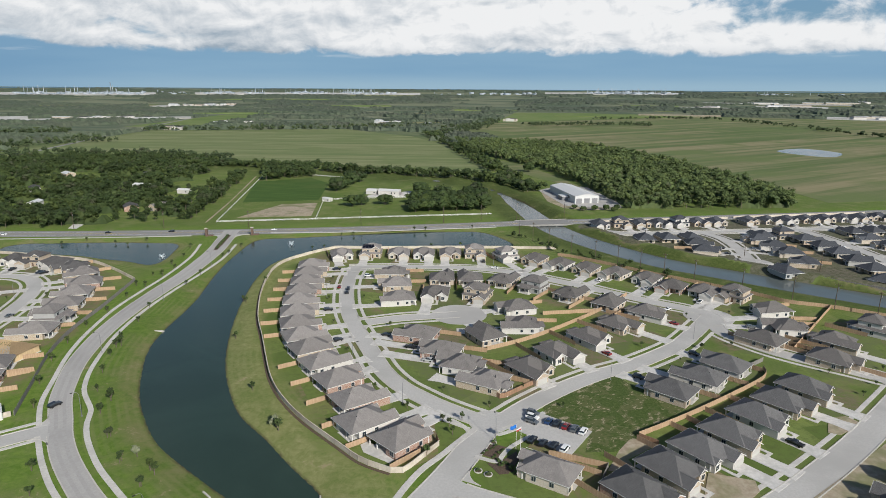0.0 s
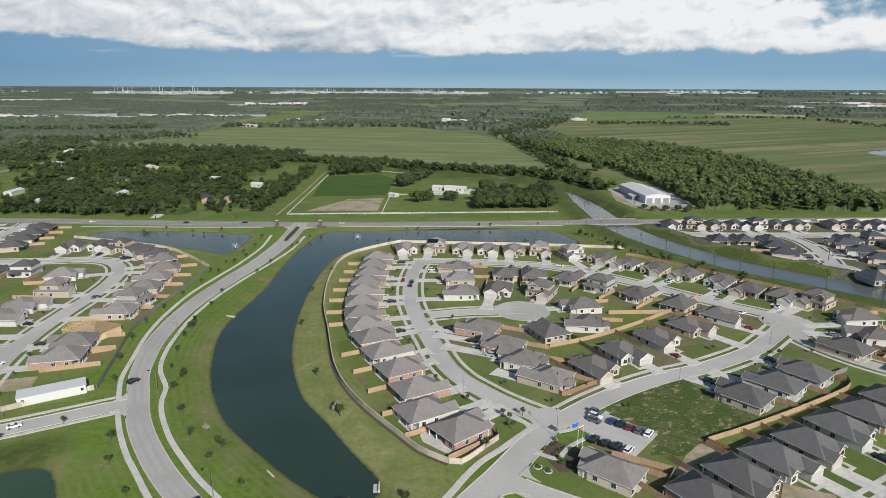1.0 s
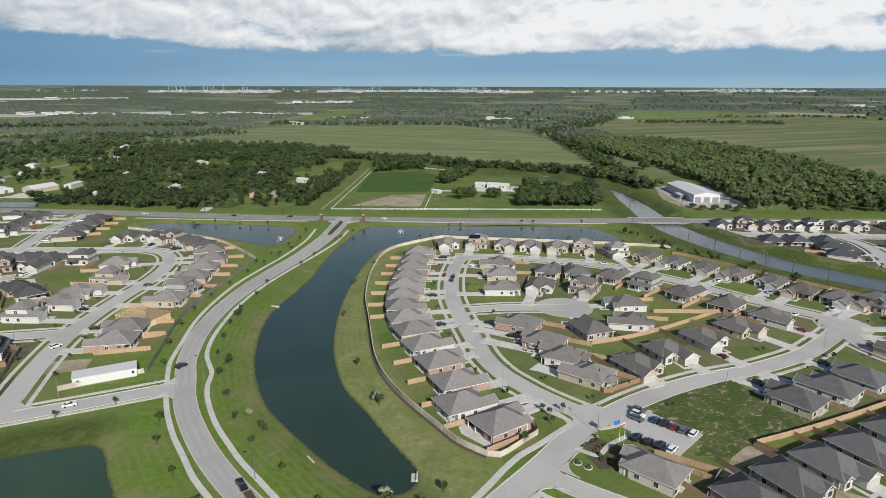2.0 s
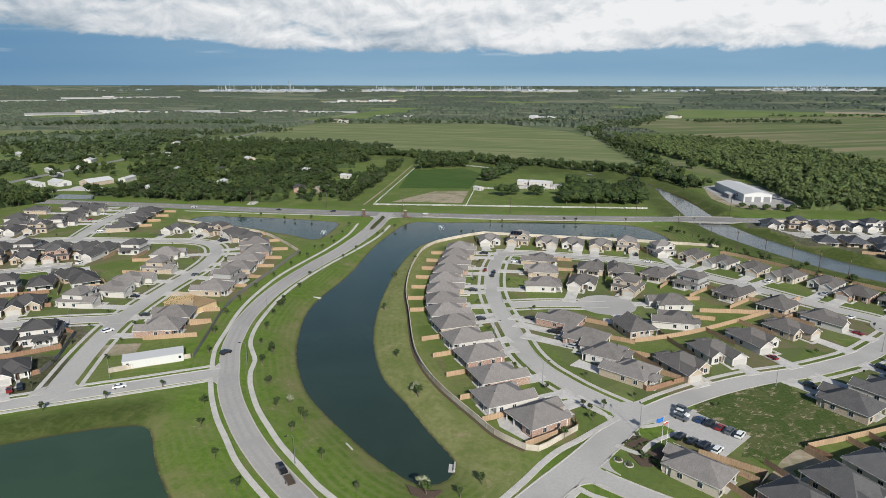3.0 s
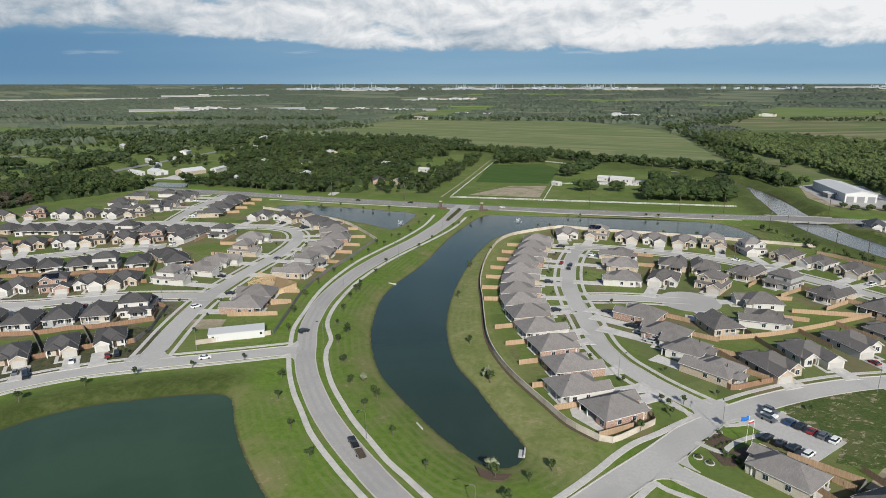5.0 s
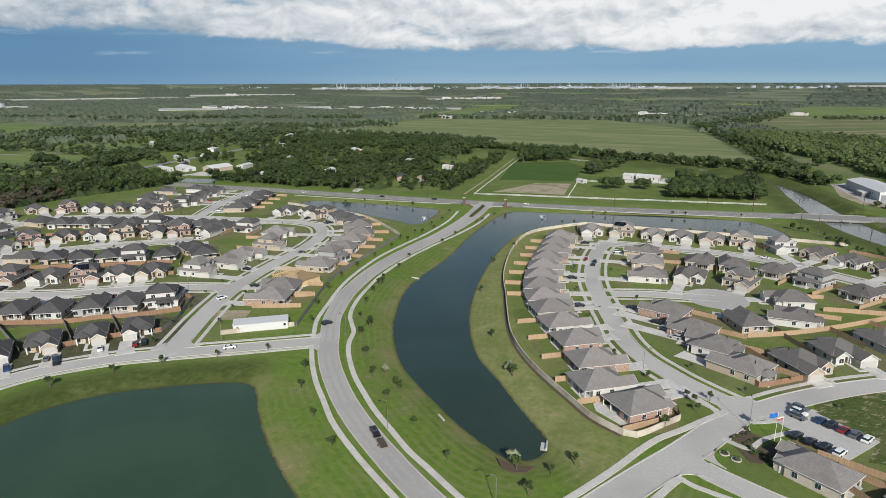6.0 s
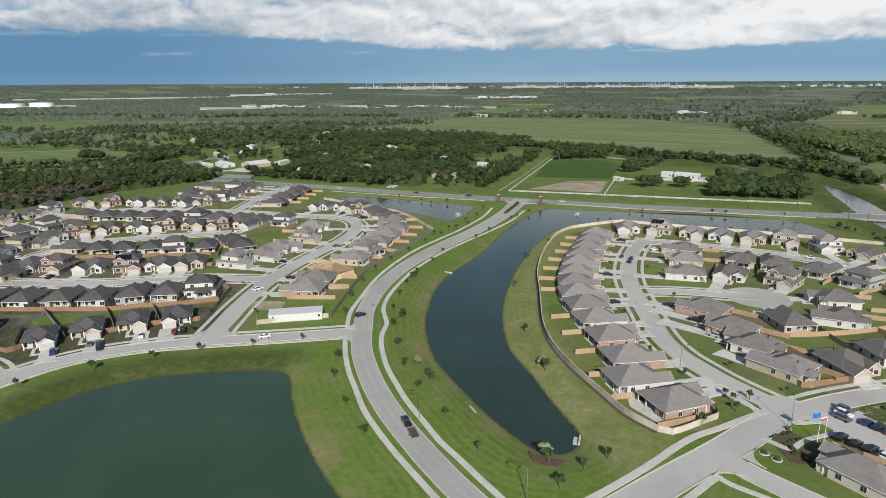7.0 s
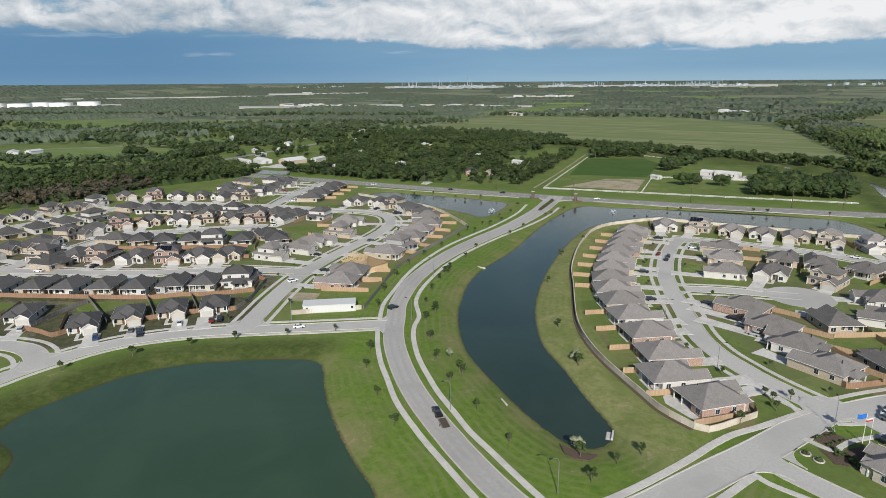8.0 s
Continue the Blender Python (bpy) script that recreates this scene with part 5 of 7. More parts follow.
def woods(name, pts, rng, hts, mat, label, n_lump=7, n_leaf=190, leaf=0.46, fat=0.36, trunks=True, squash=0.8):
    vs, fs, tv, tf, base, tb = [], [], [], [], 0, 0
    ground_z = rise_at(np.hypot(pts[:, 0], pts[:, 1]))
    for (x, y), gz in zip(pts, ground_z):
        h = rng.uniform(*hts) * (1.0 if rng.random() < 0.8 else 0.62)
        r = h * fat * rng.uniform(0.8, 1.25)
        v, f = clumps(rng, np.array([x, y, gz + h * 0.53]), (r, r, h * 0.42), n_lump, r * (0.46 if n_lump > 6 else 0.55), n_leaf, leaf, 0.45, squash)
        vs.append(v)
        fs.append(f + base)
        base += len(v)
        if trunks:
            w = 0.02 * h
            q = np.array([(x - w, y - w, gz), (x + w, y - w, gz), (x, y + w, gz), (x, y, gz + h * 0.6)])
            tv.append(q)
            tf.append(np.array([(0, 1, 3), (1, 2, 3), (2, 0, 3)]) + tb)
            tb += 4
    ob = np_mesh(name, np.concatenate(vs), np.concatenate(fs), mat)
    tagged(ob, label, "woods", kind="stuff")
    if trunks:
        st = np_mesh(name + "_trunks", np.concatenate(tv), np.concatenate(tf), M["bark"])
        tagged(st, "thin grey-brown trunks under a woodland canopy", "woods", kind="stuff")


def band(line, half, rng, spacing, keep=1.0):
    l = spline(line, spacing)
    nn = normals(l)
    out = []
    for o in np.arange(-half, half + 0.1, spacing):
        out.append(l + nn * o)
    p = np.concatenate(out)
    p = p + rng.uniform(-0.5, 0.5, p.shape) * spacing
    return p[rng.random(len(p)) < keep]


def understory(poly, holes, mat, label, lo=1.5, hi=6.0, step=3.4):
    """Brush and small trees that close the floor of a wood: one rough sheet."""
    poly = np.array(poly, float)
    a, b = poly.min(0), poly.max(0)
    gx, gy = np.meshgrid(np.arange(a[0], b[0], step), np.arange(a[1], b[1], step))
    p = np.stack([gx.ravel(), gy.ravel()], 1)
    ok = inside(p, poly)
    for hx, hy, hr in holes:
        ok &= np.hypot(p[:, 0] - hx, p[:, 1] - hy) > hr
    patch = np.array([noise.noise((x * 0.011, y * 0.011, 2.0)) + 0.25 * noise.noise((x * 0.05, y * 0.05, 6.0)) for x, y in p])
    ok = (ok & (patch < 0.40)).reshape(gx.shape)
    cells = ok[:-1, :-1] & ok[1:, :-1] & ok[:-1, 1:] & ok[1:, 1:]
    full = np.zeros(gx.shape, bool)
    full[1:-1, 1:-1] = cells[:-1, :-1] & cells[1:, :-1] & cells[:-1, 1:] & cells[1:, 1:]
    z = np.where(full, rng.uniform(lo, hi, gx.shape), -0.1)
    x, y = gx + rng.uniform(-0.4, 0.4, gx.shape) * step, gy + rng.uniform(-0.4, 0.4, gx.shape) * step
    i = np.arange(gx.size).reshape(gx.shape)
    quads = np.stack([i[:-1, :-1], i[:-1, 1:], i[1:, 1:], i[1:, :-1]], -1)[cells]
    ob = np_mesh("undergrowth", np.stack([x.ravel(), y.ravel(), z.ravel()], 1), np.concatenate([quads[:, [0, 1, 2]], quads[:, [0, 2, 3]]]), mat)
    tagged(ob, label, "undergrowth", kind="stuff")


rng = np.random.default_rng(11)
clear = [(-470, 500, 42), (-505, 480, 34), (-440, 470, 30), (-345, 520, 26), (-395, 600, 30), (-300, 620, 24), (-240, 560, 22), (-420, 700, 34), (-540, 620, 40), (-560, 720, 40), (-265, 640, 28),
         (-480, 660, 30), (-330, 700, 26), (-258, 700, 26), (-244, 660, 22), (-228, 610, 18), (-246, 592, 14), (-246, 506, 16), (-268, 470, 10), (-553, 712, 22), (-447, 521, 24), (-383, 474, 14), (-436, 430, 44), (-565, 560, 24), (-461, 490, 34)]
WOOD_W = [(-405, 445), (-205, 452), (-204, 480), (-222, 560), (-226, 640), (-262, 690), (-285, 770), (-300, 850), (-400, 890), (-570, 870), (-610, 760), (-560, 640), (-570, 560), (-425, 548)]
p = scatter(rng, WOOD_W, 7.4, 0.92, clear)
understory(WOOD_W, clear, M["leaf"], "dark green brush under a wood beyond the road")
thin_out = np.array([noise.noise((x * 0.011, y * 0.011, 2.0)) for x, y in p])
p = p[(thin_out < 0.36) | (rng.random(len(p)) < 0.25)]
p = np.concatenate([p, band([(-420, 448), (-330, 446), (-280, 449)], 6, rng, 7, 0.8), band([(-198, 470), (-206, 540), (-216, 620), (-226, 700)], 4, rng, 6, 0.7)])
p = np.concatenate([p, scatter(rng, [(-420, 440), (-560, 440), (-600, 560), (-430, 548)], 17, 0.45, clear[:3]), band([(-590, 450), (-640, 560), (-690, 700), (-700, 800)], 9, rng, 8, 0.7), band([(-600, 640), (-720, 660), (-900, 650)], 6, rng, 8, 0.6), band([(-620, 770), (-760, 740), (-960, 770)], 10, rng, 8, 0.6), band([(-600, 500), (-720, 540), (-860, 545)], 5, rng, 9, 0.5)])
woods("woodland", p, rng, (7, 12.5), M["leaf"], "dense mixed green woodland beyond the main road", 7, 185)
WOOD_V = [(-462, 100), (-452, 260), (-452, 330), (-430, 405), (-440, 428), (-520, 440), (-560, 400), (-600, 330), (-640, 230), (-655, 100)]
p = scatter(rng, WOOD_V, 7.4, 0.92)
understory(WOOD_V, [], M["leaf"], "dark green brush behind the houses")
q = p[:, 0] > -500
woods("woodland", p[~q], rng, (8, 13), M["leaf"], "green woodland west of the houses")
woods("bare_thicket", p[q & (p[:, 1] < 330)], rng, (6, 10), M["leaf_dry"], "brownish half-bare thicket behind the houses", 5, 110, 0.5)
woods("woodland", p[q & (p[:, 1] >= 330)], rng, (8, 13), M["leaf"], "green woodland behind the houses")
WOOD_E = [(160, 524), (305, 532), (335, 600), (324, 676), (316, 795), (300, 900), (248, 1085), (181, 1140), (88, 1160), (22, 1190), (40, 1000), (100, 860), (125, 790), (148, 660), (152, 590)]
p = scatter(rng, WOOD_E, 7.6, 0.95)
understory(WOOD_E, [], M["leaf_light"], "green brush under a belt of trees")
woods("woodland", p, rng, (8, 13.5), M["leaf_light"], "thick belt of mixed green trees along the fields", 7, 185)
p = np.concatenate([band([(-330, 800), (-156, 772), (-124, 752), (-54, 732), (20, 706), (66, 662), (88, 612)], 9, rng, 6, 0.95), band([(78, 690), (64, 760), (16, 1084), (-28, 1335)], 12, rng, 9, 0.9)])
woods("tree_line", p, rng, (7, 12), M["leaf"], "line of green trees along a drainage canal", 6, 70)
p = scatter(rng, [(-191, 672), (-145, 704), (-158, 765), (-219, 764)], 8, 0.95)
woods("grove", p, rng, (10, 14), M["leaf"], "square grove of dark green trees behind a field")
# hedgerows and far woods
far = [band([(-1914, 930), (-1456, 1115), (-1084, 1265), (-813, 1375)], 40, rng, 13, 0.75), band([(-1300, 470), (-1138, 547), (-984, 660), (-936, 790), (-838, 977)], 18, rng, 10, 0.8), band([(-1045, 470), (-900, 520), (-800, 560)], 9, rng, 10, 0.6),
       scatter(rng, [(-1000, 850), (-878, 1080), (-690, 1049), (-640, 800), (-690, 640), (-760, 720)], 13, 0.7), scatter(rng, [(-690, 620), (-640, 780), (-600, 780), (-610, 600)], 11, 0.7), band([(-960, 300), (-771, 366), (-686, 380), (-607, 450), (-622, 571)], 10, rng, 8, 0.8),
       band([(481, 2042), (800, 2100), (910, 1990), (932, 1333)], 14, rng, 13, 0.5), band([(-700, 905), (-520, 930), (-376, 905), (-300, 880)], 14, rng, 10, 0.8), band([(-665, 1450), (-420, 1500), (-235, 1560), (-40, 1620), (60, 1600)], 40, rng, 13, 0.6),
       band([(-1100, 760), (-800, 980), (-640, 1180)], 60, rng, 13, 0.55), band([(-1300, 560), (-1000, 590), (-660, 560)], 26, rng, 13, 0.35), band([(-1400, 250), (-1000, 330), (-680, 370)], 16, rng, 13, 0.5),
       band([(-1700, 700), (-1200, 700), (-900, 720)], 40, rng, 14, 0.5), band([(-28, 1335), (60, 1500), (140, 1900)], 25, rng, 12, 0.6), band([(230, 1700), (420, 1740), (560, 1720)], 30, rng, 14, 0.8),
       band([(700, 960), (900, 1010), (1200, 1060)], 20, rng, 12, 0.8)]
woods("tree_line", np.concatenate(far), rng, (7, 12), M["leaf_hazed"], "hedgerows and thickets between far fields", 7, 40, 0.6, 0.45, False)


HAY = [(-660, 905), (-376, 915), (-168, 815), (-20, 745), (60, 760), (16, 1080), (-60, 1300), (-235, 1520), (-660, 1440)]
BIG_PASTURE = [(120, 1160), (300, 1110), (345, 780), (350, 560), (900, 660), (1500, 1100), (1500, 2050), (900, 2300), (150, 1850), (60, 1500)]
OPEN = [HAY, BIG_PASTURE, [(-1616, 783), (-1426, 936), (-1073, 873), (-984, 750), (-1147, 605), (-1250, 573)], [(-1330, 962), (-967, 1128), (-815, 933), (-969, 866)], [(-780, 1560), (-600, 1560), (-640, 2300), (-760, 2250)],
        [(-330, 3000), (330, 3050), (380, 3400), (-330, 3350)], [(150, 1850), (900, 2300), (1000, 2700), (300, 2600)]]


def polar(a, d):
    return -math.sin(radians(a)) * d, math.cos(radians(a)) * d


def hazy_canopy():
    """The closed tops of far woods: one rough sheet of crowns over the plain, with clearings."""
    ds = [1080.0]
    while ds[-1] < 4840:
        ds.append(ds[-1] + 8.5 * (ds[-1] / 1400) ** 1.25)
    azs = np.radians(np.arange(-47, 84, 0.17))
    dd, aa = np.meshgrid(np.array(ds), azs, indexing="ij")
    x, y = -np.sin(aa) * dd, np.cos(aa) * dd
    p = np.stack([x.ravel(), y.ravel()], 1)
    keep = np.empty(len(p))
    for i, (u, v) in enumerate(p):
        r, a = math.log(math.hypot(u, v)), math.atan2(-u, v)
        keep[i] = noise.noise((a * 7.0, r * 11.0, 3.0)) + 0.55 * noise.noise((a * 19.0, r * 34.0, 8.0)) + 0.3 * noise.noise((u * 0.012, v * 0.012, 1.0))
    d = dd.ravel()
    level = np.interp(d, [1080, 1500, 2600, 4800], [0.10, -0.02, -0.10, -0.16])
    ok = keep > level
    for poly in OPEN:
        ok &= ~inside(p, poly)
    for a0, a1, d0, d1 in CLEARED:
        az = np.degrees(np.arctan2(-p[:, 0], p[:, 1]))
        ok &= ~((az > a0) & (az < a1) & (d > d0 - 25) & (d < d1 + 15))
    ok = ok.reshape(dd.shape)
    cells = ok[:-1, :-1] & ok[1:, :-1] & ok[:-1, 1:] & ok[1:, 1:]
    full = np.zeros(dd.shape, bool)
    full[1:-1, 1:-1] = cells[:-1, :-1] & cells[1:, :-1] & cells[:-1, 1:] & cells[1:, 1:]
    z = rise_at(dd) + np.where(full, rng.uniform(3.5, 10.5, dd.shape), 0.2)
    x = x + rng.uniform(-0.35, 0.35, dd.shape) * dd * 0.003
    i = np.arange(dd.size).reshape(dd.shape)
    quads = np.stack([i[:-1, :-1], i[:-1, 1:], i[1:, 1:], i[1:, :-1]], -1)[cells]
    used_ = np.unique(quads)
    back = np.zeros(dd.size, np.int64)
    back[used_] = np.arange(len(used_))
    tris = np.concatenate([back[quads][:, [0, 1, 2]], back[quads][:, [0, 2, 3]]])
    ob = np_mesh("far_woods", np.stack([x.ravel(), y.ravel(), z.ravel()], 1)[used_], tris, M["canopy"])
    tagged(ob, "closed green canopy of far woods on the plain, haze greyed into its colour", "woods", kind="stuff")


# cleared ground: works, yards and building sites, as bearings and distances
CLEARED = [(24, 34.5, 4230, 4480), (2, 21, 4290, 4500), (-20, -9, 4500, 4680), (33, 47, 2230, 2420), (21.5, 35, 2110, 2225), (36, 44.5, 3660, 3800), (56, 66, 2650, 2900), (18, 24.5, 3080, 3220), (-23.5, -17, 2480, 2600), (-24, -20, 3200, 3300),
           (-31, -26, 3420, 3520), (-38, -31, 2500, 2680), (44, 60, 3500, 3560), (-36, -22, 3700, 3790)]
hazy_canopy()


def tree_parts(e, r, h, crown_r, n_lump, n_leaf, leaf, mat, trunk_h):
    bm = bmesh.new()
    tube(bm, (0, 0, -0.1), (0.05, 0.03, trunk_h), 0.035 * h + 0.03, 0.02 * h + 0.015, 7)
    for k in range(5):
        a = k * 1.2566 + 0.3
        tube(bm, (0, 0, trunk_h * 0.75), (math.cos(a) * crown_r * 0.6, math.sin(a) * crown_r * 0.6, trunk_h + (h - trunk_h) * 0.5), 0.012 * h + 0.01, 0.004 * h + 0.006, 5)
    part("trunk", bm, M["bark"], e)
    v, f = clumps(r, np.array([0, 0, trunk_h + (h - trunk_h) * 0.48]), (crown_r, crown_r, (h - trunk_h) * 0.5), n_lump, crown_r * 0.36, n_leaf, leaf, 0.2)
    c = np_mesh("crown", v, f, mat)
    c.parent = e


SAPLINGS = []
for i in range(5):
    r = np.random.default_rng(40 + i)
    e = thing("sapling", "young staked street tree with a small dark green crown", "tree", "young trees of the subdivision")
    tree_parts(e, r, 2.9 + 0.25 * i, 0.80 + 0.09 * i, 12, 190, 0.11, M["leaf_young"], 1.0)
    SAPLINGS.append(e)
used = set()


def sapling(x, y, z=0.0, s=1.0):
    k = rnd.randrange(5)
    m = at(x, y, z, rnd.uniform(0, 360)) @ Matrix.Diagonal((s, s, s, 1))
    if k in used:
        o = copy_thing(SAPLINGS[k], m)
        o.matrix_basis = m
    else:
        used.add(k)
        SAPLINGS[k].matrix_basis = m


def bank_z(x, y):
    q = np.array([[x, y]])
    s = min(signed(q, LAGOON)[0], signed(q, POND_N)[0], signed(q, POND_S)[0])
    return 0.0 if s >= 7.5 else WATER_Z + s * 0.16


for x, y in ((-138.7, 197.6), (-130.3, 181.2), (-145.4, 215.8), (-149.3, 232.8), (-151.9, 251.0), (-152.3, 269.0), (-152.5, 287.9), (-151.6, 305.6), (-151.5, 325.4), (-150.1, 338.4), (-154.9, 362.4), (-121.6, 206.6), (-116.0, 192.5), (-107.2, 177.9), (-97.8, 163.9), (-87.8, 151.1), (-77.4, 140.7), (-132.3, 256.6), (-130.3, 237.7), (-126.4, 221.2), (-135.5, 274.6), (-132.0, 308.8), (-131.5, 326.8), (-131.8, 364.1), (-103.3, 136.8), (-90.3, 123.9), (-77.9, 113.6), (-109.5, 147.4), (-107.7, 178.7), (-97.1, 164.5), (-87.8, 152.2), (-77.2, 141.1), (-63.7, 130.6), (-50.0, 120.0), (-157, 307), (-156, 324), (-155, 346), (-159, 384), (-129, 390), (-131, 372)):
    sapling(x, y, bank_z(x, y))
for x, y in ((-93, 316), (-94, 285), (-84.5, 240), (-64, 194), (-22, 130), (-141, 144), (-153.5, 133), (-129, 154.5),
             (-26, 124), (-29, 115), (-162.5, 122.5), (-171.5, 108.5), (-181, 92)):
    sapling(x, y, bank_z(x, y))
for x, y, s in ((-78, 148, 1.35), (-76, 146, 1.2), (-49, 169, 1.4), (-50, 170.5, 1.2), (-34, 123, 1.1), (-109, 188, 1.35), (-108, 186, 1.2), (-127, 231, 1.3), (-128, 229, 1.2), (-96, 287, 1.2)):
    sapling(x, y, bank_z(x, y), s)
for x, y in ((-236, 404), (-215, 400), (-196, 404), (-248, 396), (-205, 396), (-70, 425), (-62, 427), (-20, 440), (-12, 441), (22, 446), (-76, 392), (-83, 389), (-7, 396), (12, 398), (2.5, 171), (0.5, 173.5),
             (3.5, 166.5), (-4, 155.5), (6.5, 174.5)):
    sapling(x, y, bank_z(x, y), 0.95)


M["blossom"] = leaf_material("blossom", (0.20, 0.22, 0.13), (0.36, 0.36, 0.26), (0.12, 0.15, 0.07))


def flowering(x, y, h, crown):
    z = bank_z(x, y)
    e = thing("flowering_tree", "small tree in pale cream blossom on a grassy bank", "tree", "flowering trees of the pond", at(x, y, z))
    tree_parts(e, np.random.default_rng(int(h * 100)), h, crown, 14, 420, 0.13, M["blossom"], 1.0)


flowering(-35.4, 125.0, 4.4, 1.9)
flowering(-50.6, 171.4, 3.9, 1.5)
flowering(-84.6, 154.4, 3.6, 1.3)
flat("planting_bed", [(-39.6, 125.6), (-37.6, 122.6), (-34.6, 121.6), (-31.6, 122.6), (-30.6, 125.6), (-33.4, 124.6), (-37.0, 125.0)], 0.03, M["mulch"], "crescent of mulch round a flowering tree", "bed")


def street_trees():
    for n in ("loop_west", "loop_north", "loop_south", "village_street", "row_street", "east_street", "cul_de_sac", "lane"):
        l = LINES[n]
        nn = normals(l)
        for side in (1, -1):
            pts = (l + nn * side * (HALF[n] + 5.0))[3::6]
            for x, y in pts:
                q = np.array([[x, y]])
                if min(dist_line(q, k)[0][0] - HALF[o] for o, k in LINES.items()) < 2.2 or rnd.random() < 0.35 or x < -345:
                    continue
                if min(math.hypot(x - a, y - b) for a, b, *_ in LOTS) < 8.5:
                    continue
                clash = False
                for m, gx, run in DRIVES:
                    loc = m.inverted() @ Vector((x, y, 0))
                    if abs(loc.x - gx) < 3.4 and 0 < loc.y < 32:
                        clash = True
                        break
                if not clash:
                    sapling(x, y, 0, rnd.uniform(0.55, 0.85))


street_trees()

OAKS = []
for i in range(3):
    r = np.random.default_rng(70 + i)
    e = thing("oak_tree", "spreading mature oak with a dense dark green crown", "tree", "oaks of the homestead")
    tree_parts(e, r, 10.5 + i, 6.4 + 0.6 * i, 46, 1000, 0.40, M["leaf_oak"], 1.5)
    OAKS.append(e)
for i, (x, y, s) in enumerate(((-77, 530, 1.05), (-50, 539, 0.95), (-70, 536, 0.8), (-22, 506, 1.0), (-11, 510, 1.1), (1, 512, 1.0), (12, 514, 1.1), (24, 517, 1.0), (35, 520, 1.05), (-25, 522, 1.0), (-14, 528, 1.2), (-2, 530, 1.2), (10, 532, 1.1), (22, 534, 1.2),
                               (33, 538, 1.1), (-24, 545, 1.1), (-10, 548, 1.2), (4, 552, 1.2), (18, 555, 1.1), (31, 558, 1.0), (-18, 572, 1.2), (-2, 580, 1.1), (36, 580, 1.0), (-22, 596, 1.0), (33, 606, 1.1), (24, 590, 0.9), (-104, 610, 1.0), (-98, 626, 1.1), (-108, 640, 1.0), (-95, 655, 1.0), (-88, 672, 1.1), (-102, 690, 1.0),
                               (104, 760, 1.0), (-661, 450, 1.5), (-654, 456, 1.3), (-1071, 627, 1.4), (-930, 560, 1.2), (128, 518, 0.45), (138, 520, 0.4), (148, 523, 0.45), (118, 516, 0.4), (158, 528, 0.45), (112, 524, 0.4), (144, 514, 0.4))):
    m = at(x, y, 0, 47 * i) @ Matrix.Diagonal((s, s, s * 0.9, 1))
    if i < 3:
        OAKS[i].matrix_basis = m
    else:
        copy_thing(OAKS[i % 3], m).matrix_basis = m

# shrubs on the canal bank
p = band([(52, 424), (66, 398), (82, 374), (100, 352), (124, 330)], 4, rng, 5, 0.55)
woods("scrub", p, rng, (2.5, 5.5), M["leaf"], "loose scrub and small trees on a canal bank", 4, 80, 0.22)

# ---- fields ----
flat("field", HAY, 0.10, M["field_green"], "wide flat green hay field with faint rows", "field")
flat("field", BIG_PASTURE, 0.10, M["field_tan"], "huge flat pasture with tan and green bands", "field")
flat("field", [(-176, 545), (-112, 560), (-120, 660), (-146, 698), (-200, 668)], 0.10, M["field_dark"], "dark green mown field inside a white rail fence", "field")
flat("dirt_lot", [(-160, 480), (-104, 488), (-110, 545), (-140, 536)], 0.12, M["dirt"], "bare tan dirt at the edge of a field", "dirt")
flat("field", [(80, 800), (110, 700), (145, 640), (128, 740), (100, 850), (66, 900)], 0.10, M["field_tan"], "small tan meadow beside the tree belt", "field")
for pts in ([(-879, 447), (-826, 497), (-700, 556), (-598, 470), (-590, 400), (-682, 333), (-780, 352)], [(-880, 545), (-849, 646), (-760, 711), (-716, 637), (-747, 580), (-800, 530)], OPEN[2], OPEN[3],
            OPEN[4], OPEN[5], OPEN[6], [(600, 2500), (1300, 2450), (1500, 2500), (900, 2480)]):
    flat("field", pts, 0.12, rnd.choice([M["field_green"], M["field_pasture"], M["field_tan"]]) if pts[0][1] > 800 else M["field_pasture"], "far flat pasture between woods", "field")

# ---- vehicles ----


def loft(bm, profile, w0, w1):
    """A shell drawn along x from side profile points (x, z), narrower at the top."""
    zs = [z for _, z in profile]
    lo, hi = min(zs), max(zs)
    sides = []
    for s in (-1, 1):
        sides.append([bm.verts.new((x, s * (w0 + (w1 - w0) * (z - lo) / (hi - lo + 1e-6)), z)) for x, z in profile])
    n = len(profile)
    bm.faces.new(sides[0])
    bm.faces.new(sides[1][::-1])
    for i in range(n):
        j = (i + 1) % n
        bm.faces.new((sides[0][i], sides[0][j], sides[1][j], sides[1][i]))


CAR_LABEL = {"car": "{} saloon car parked on concrete", "suv": "{} sport utility vehicle parked on concrete", "pickup": "{} pickup truck with an open bed"}


CAR_SIZE = Matrix.Diagonal((0.86, 0.90, 0.92, 1))


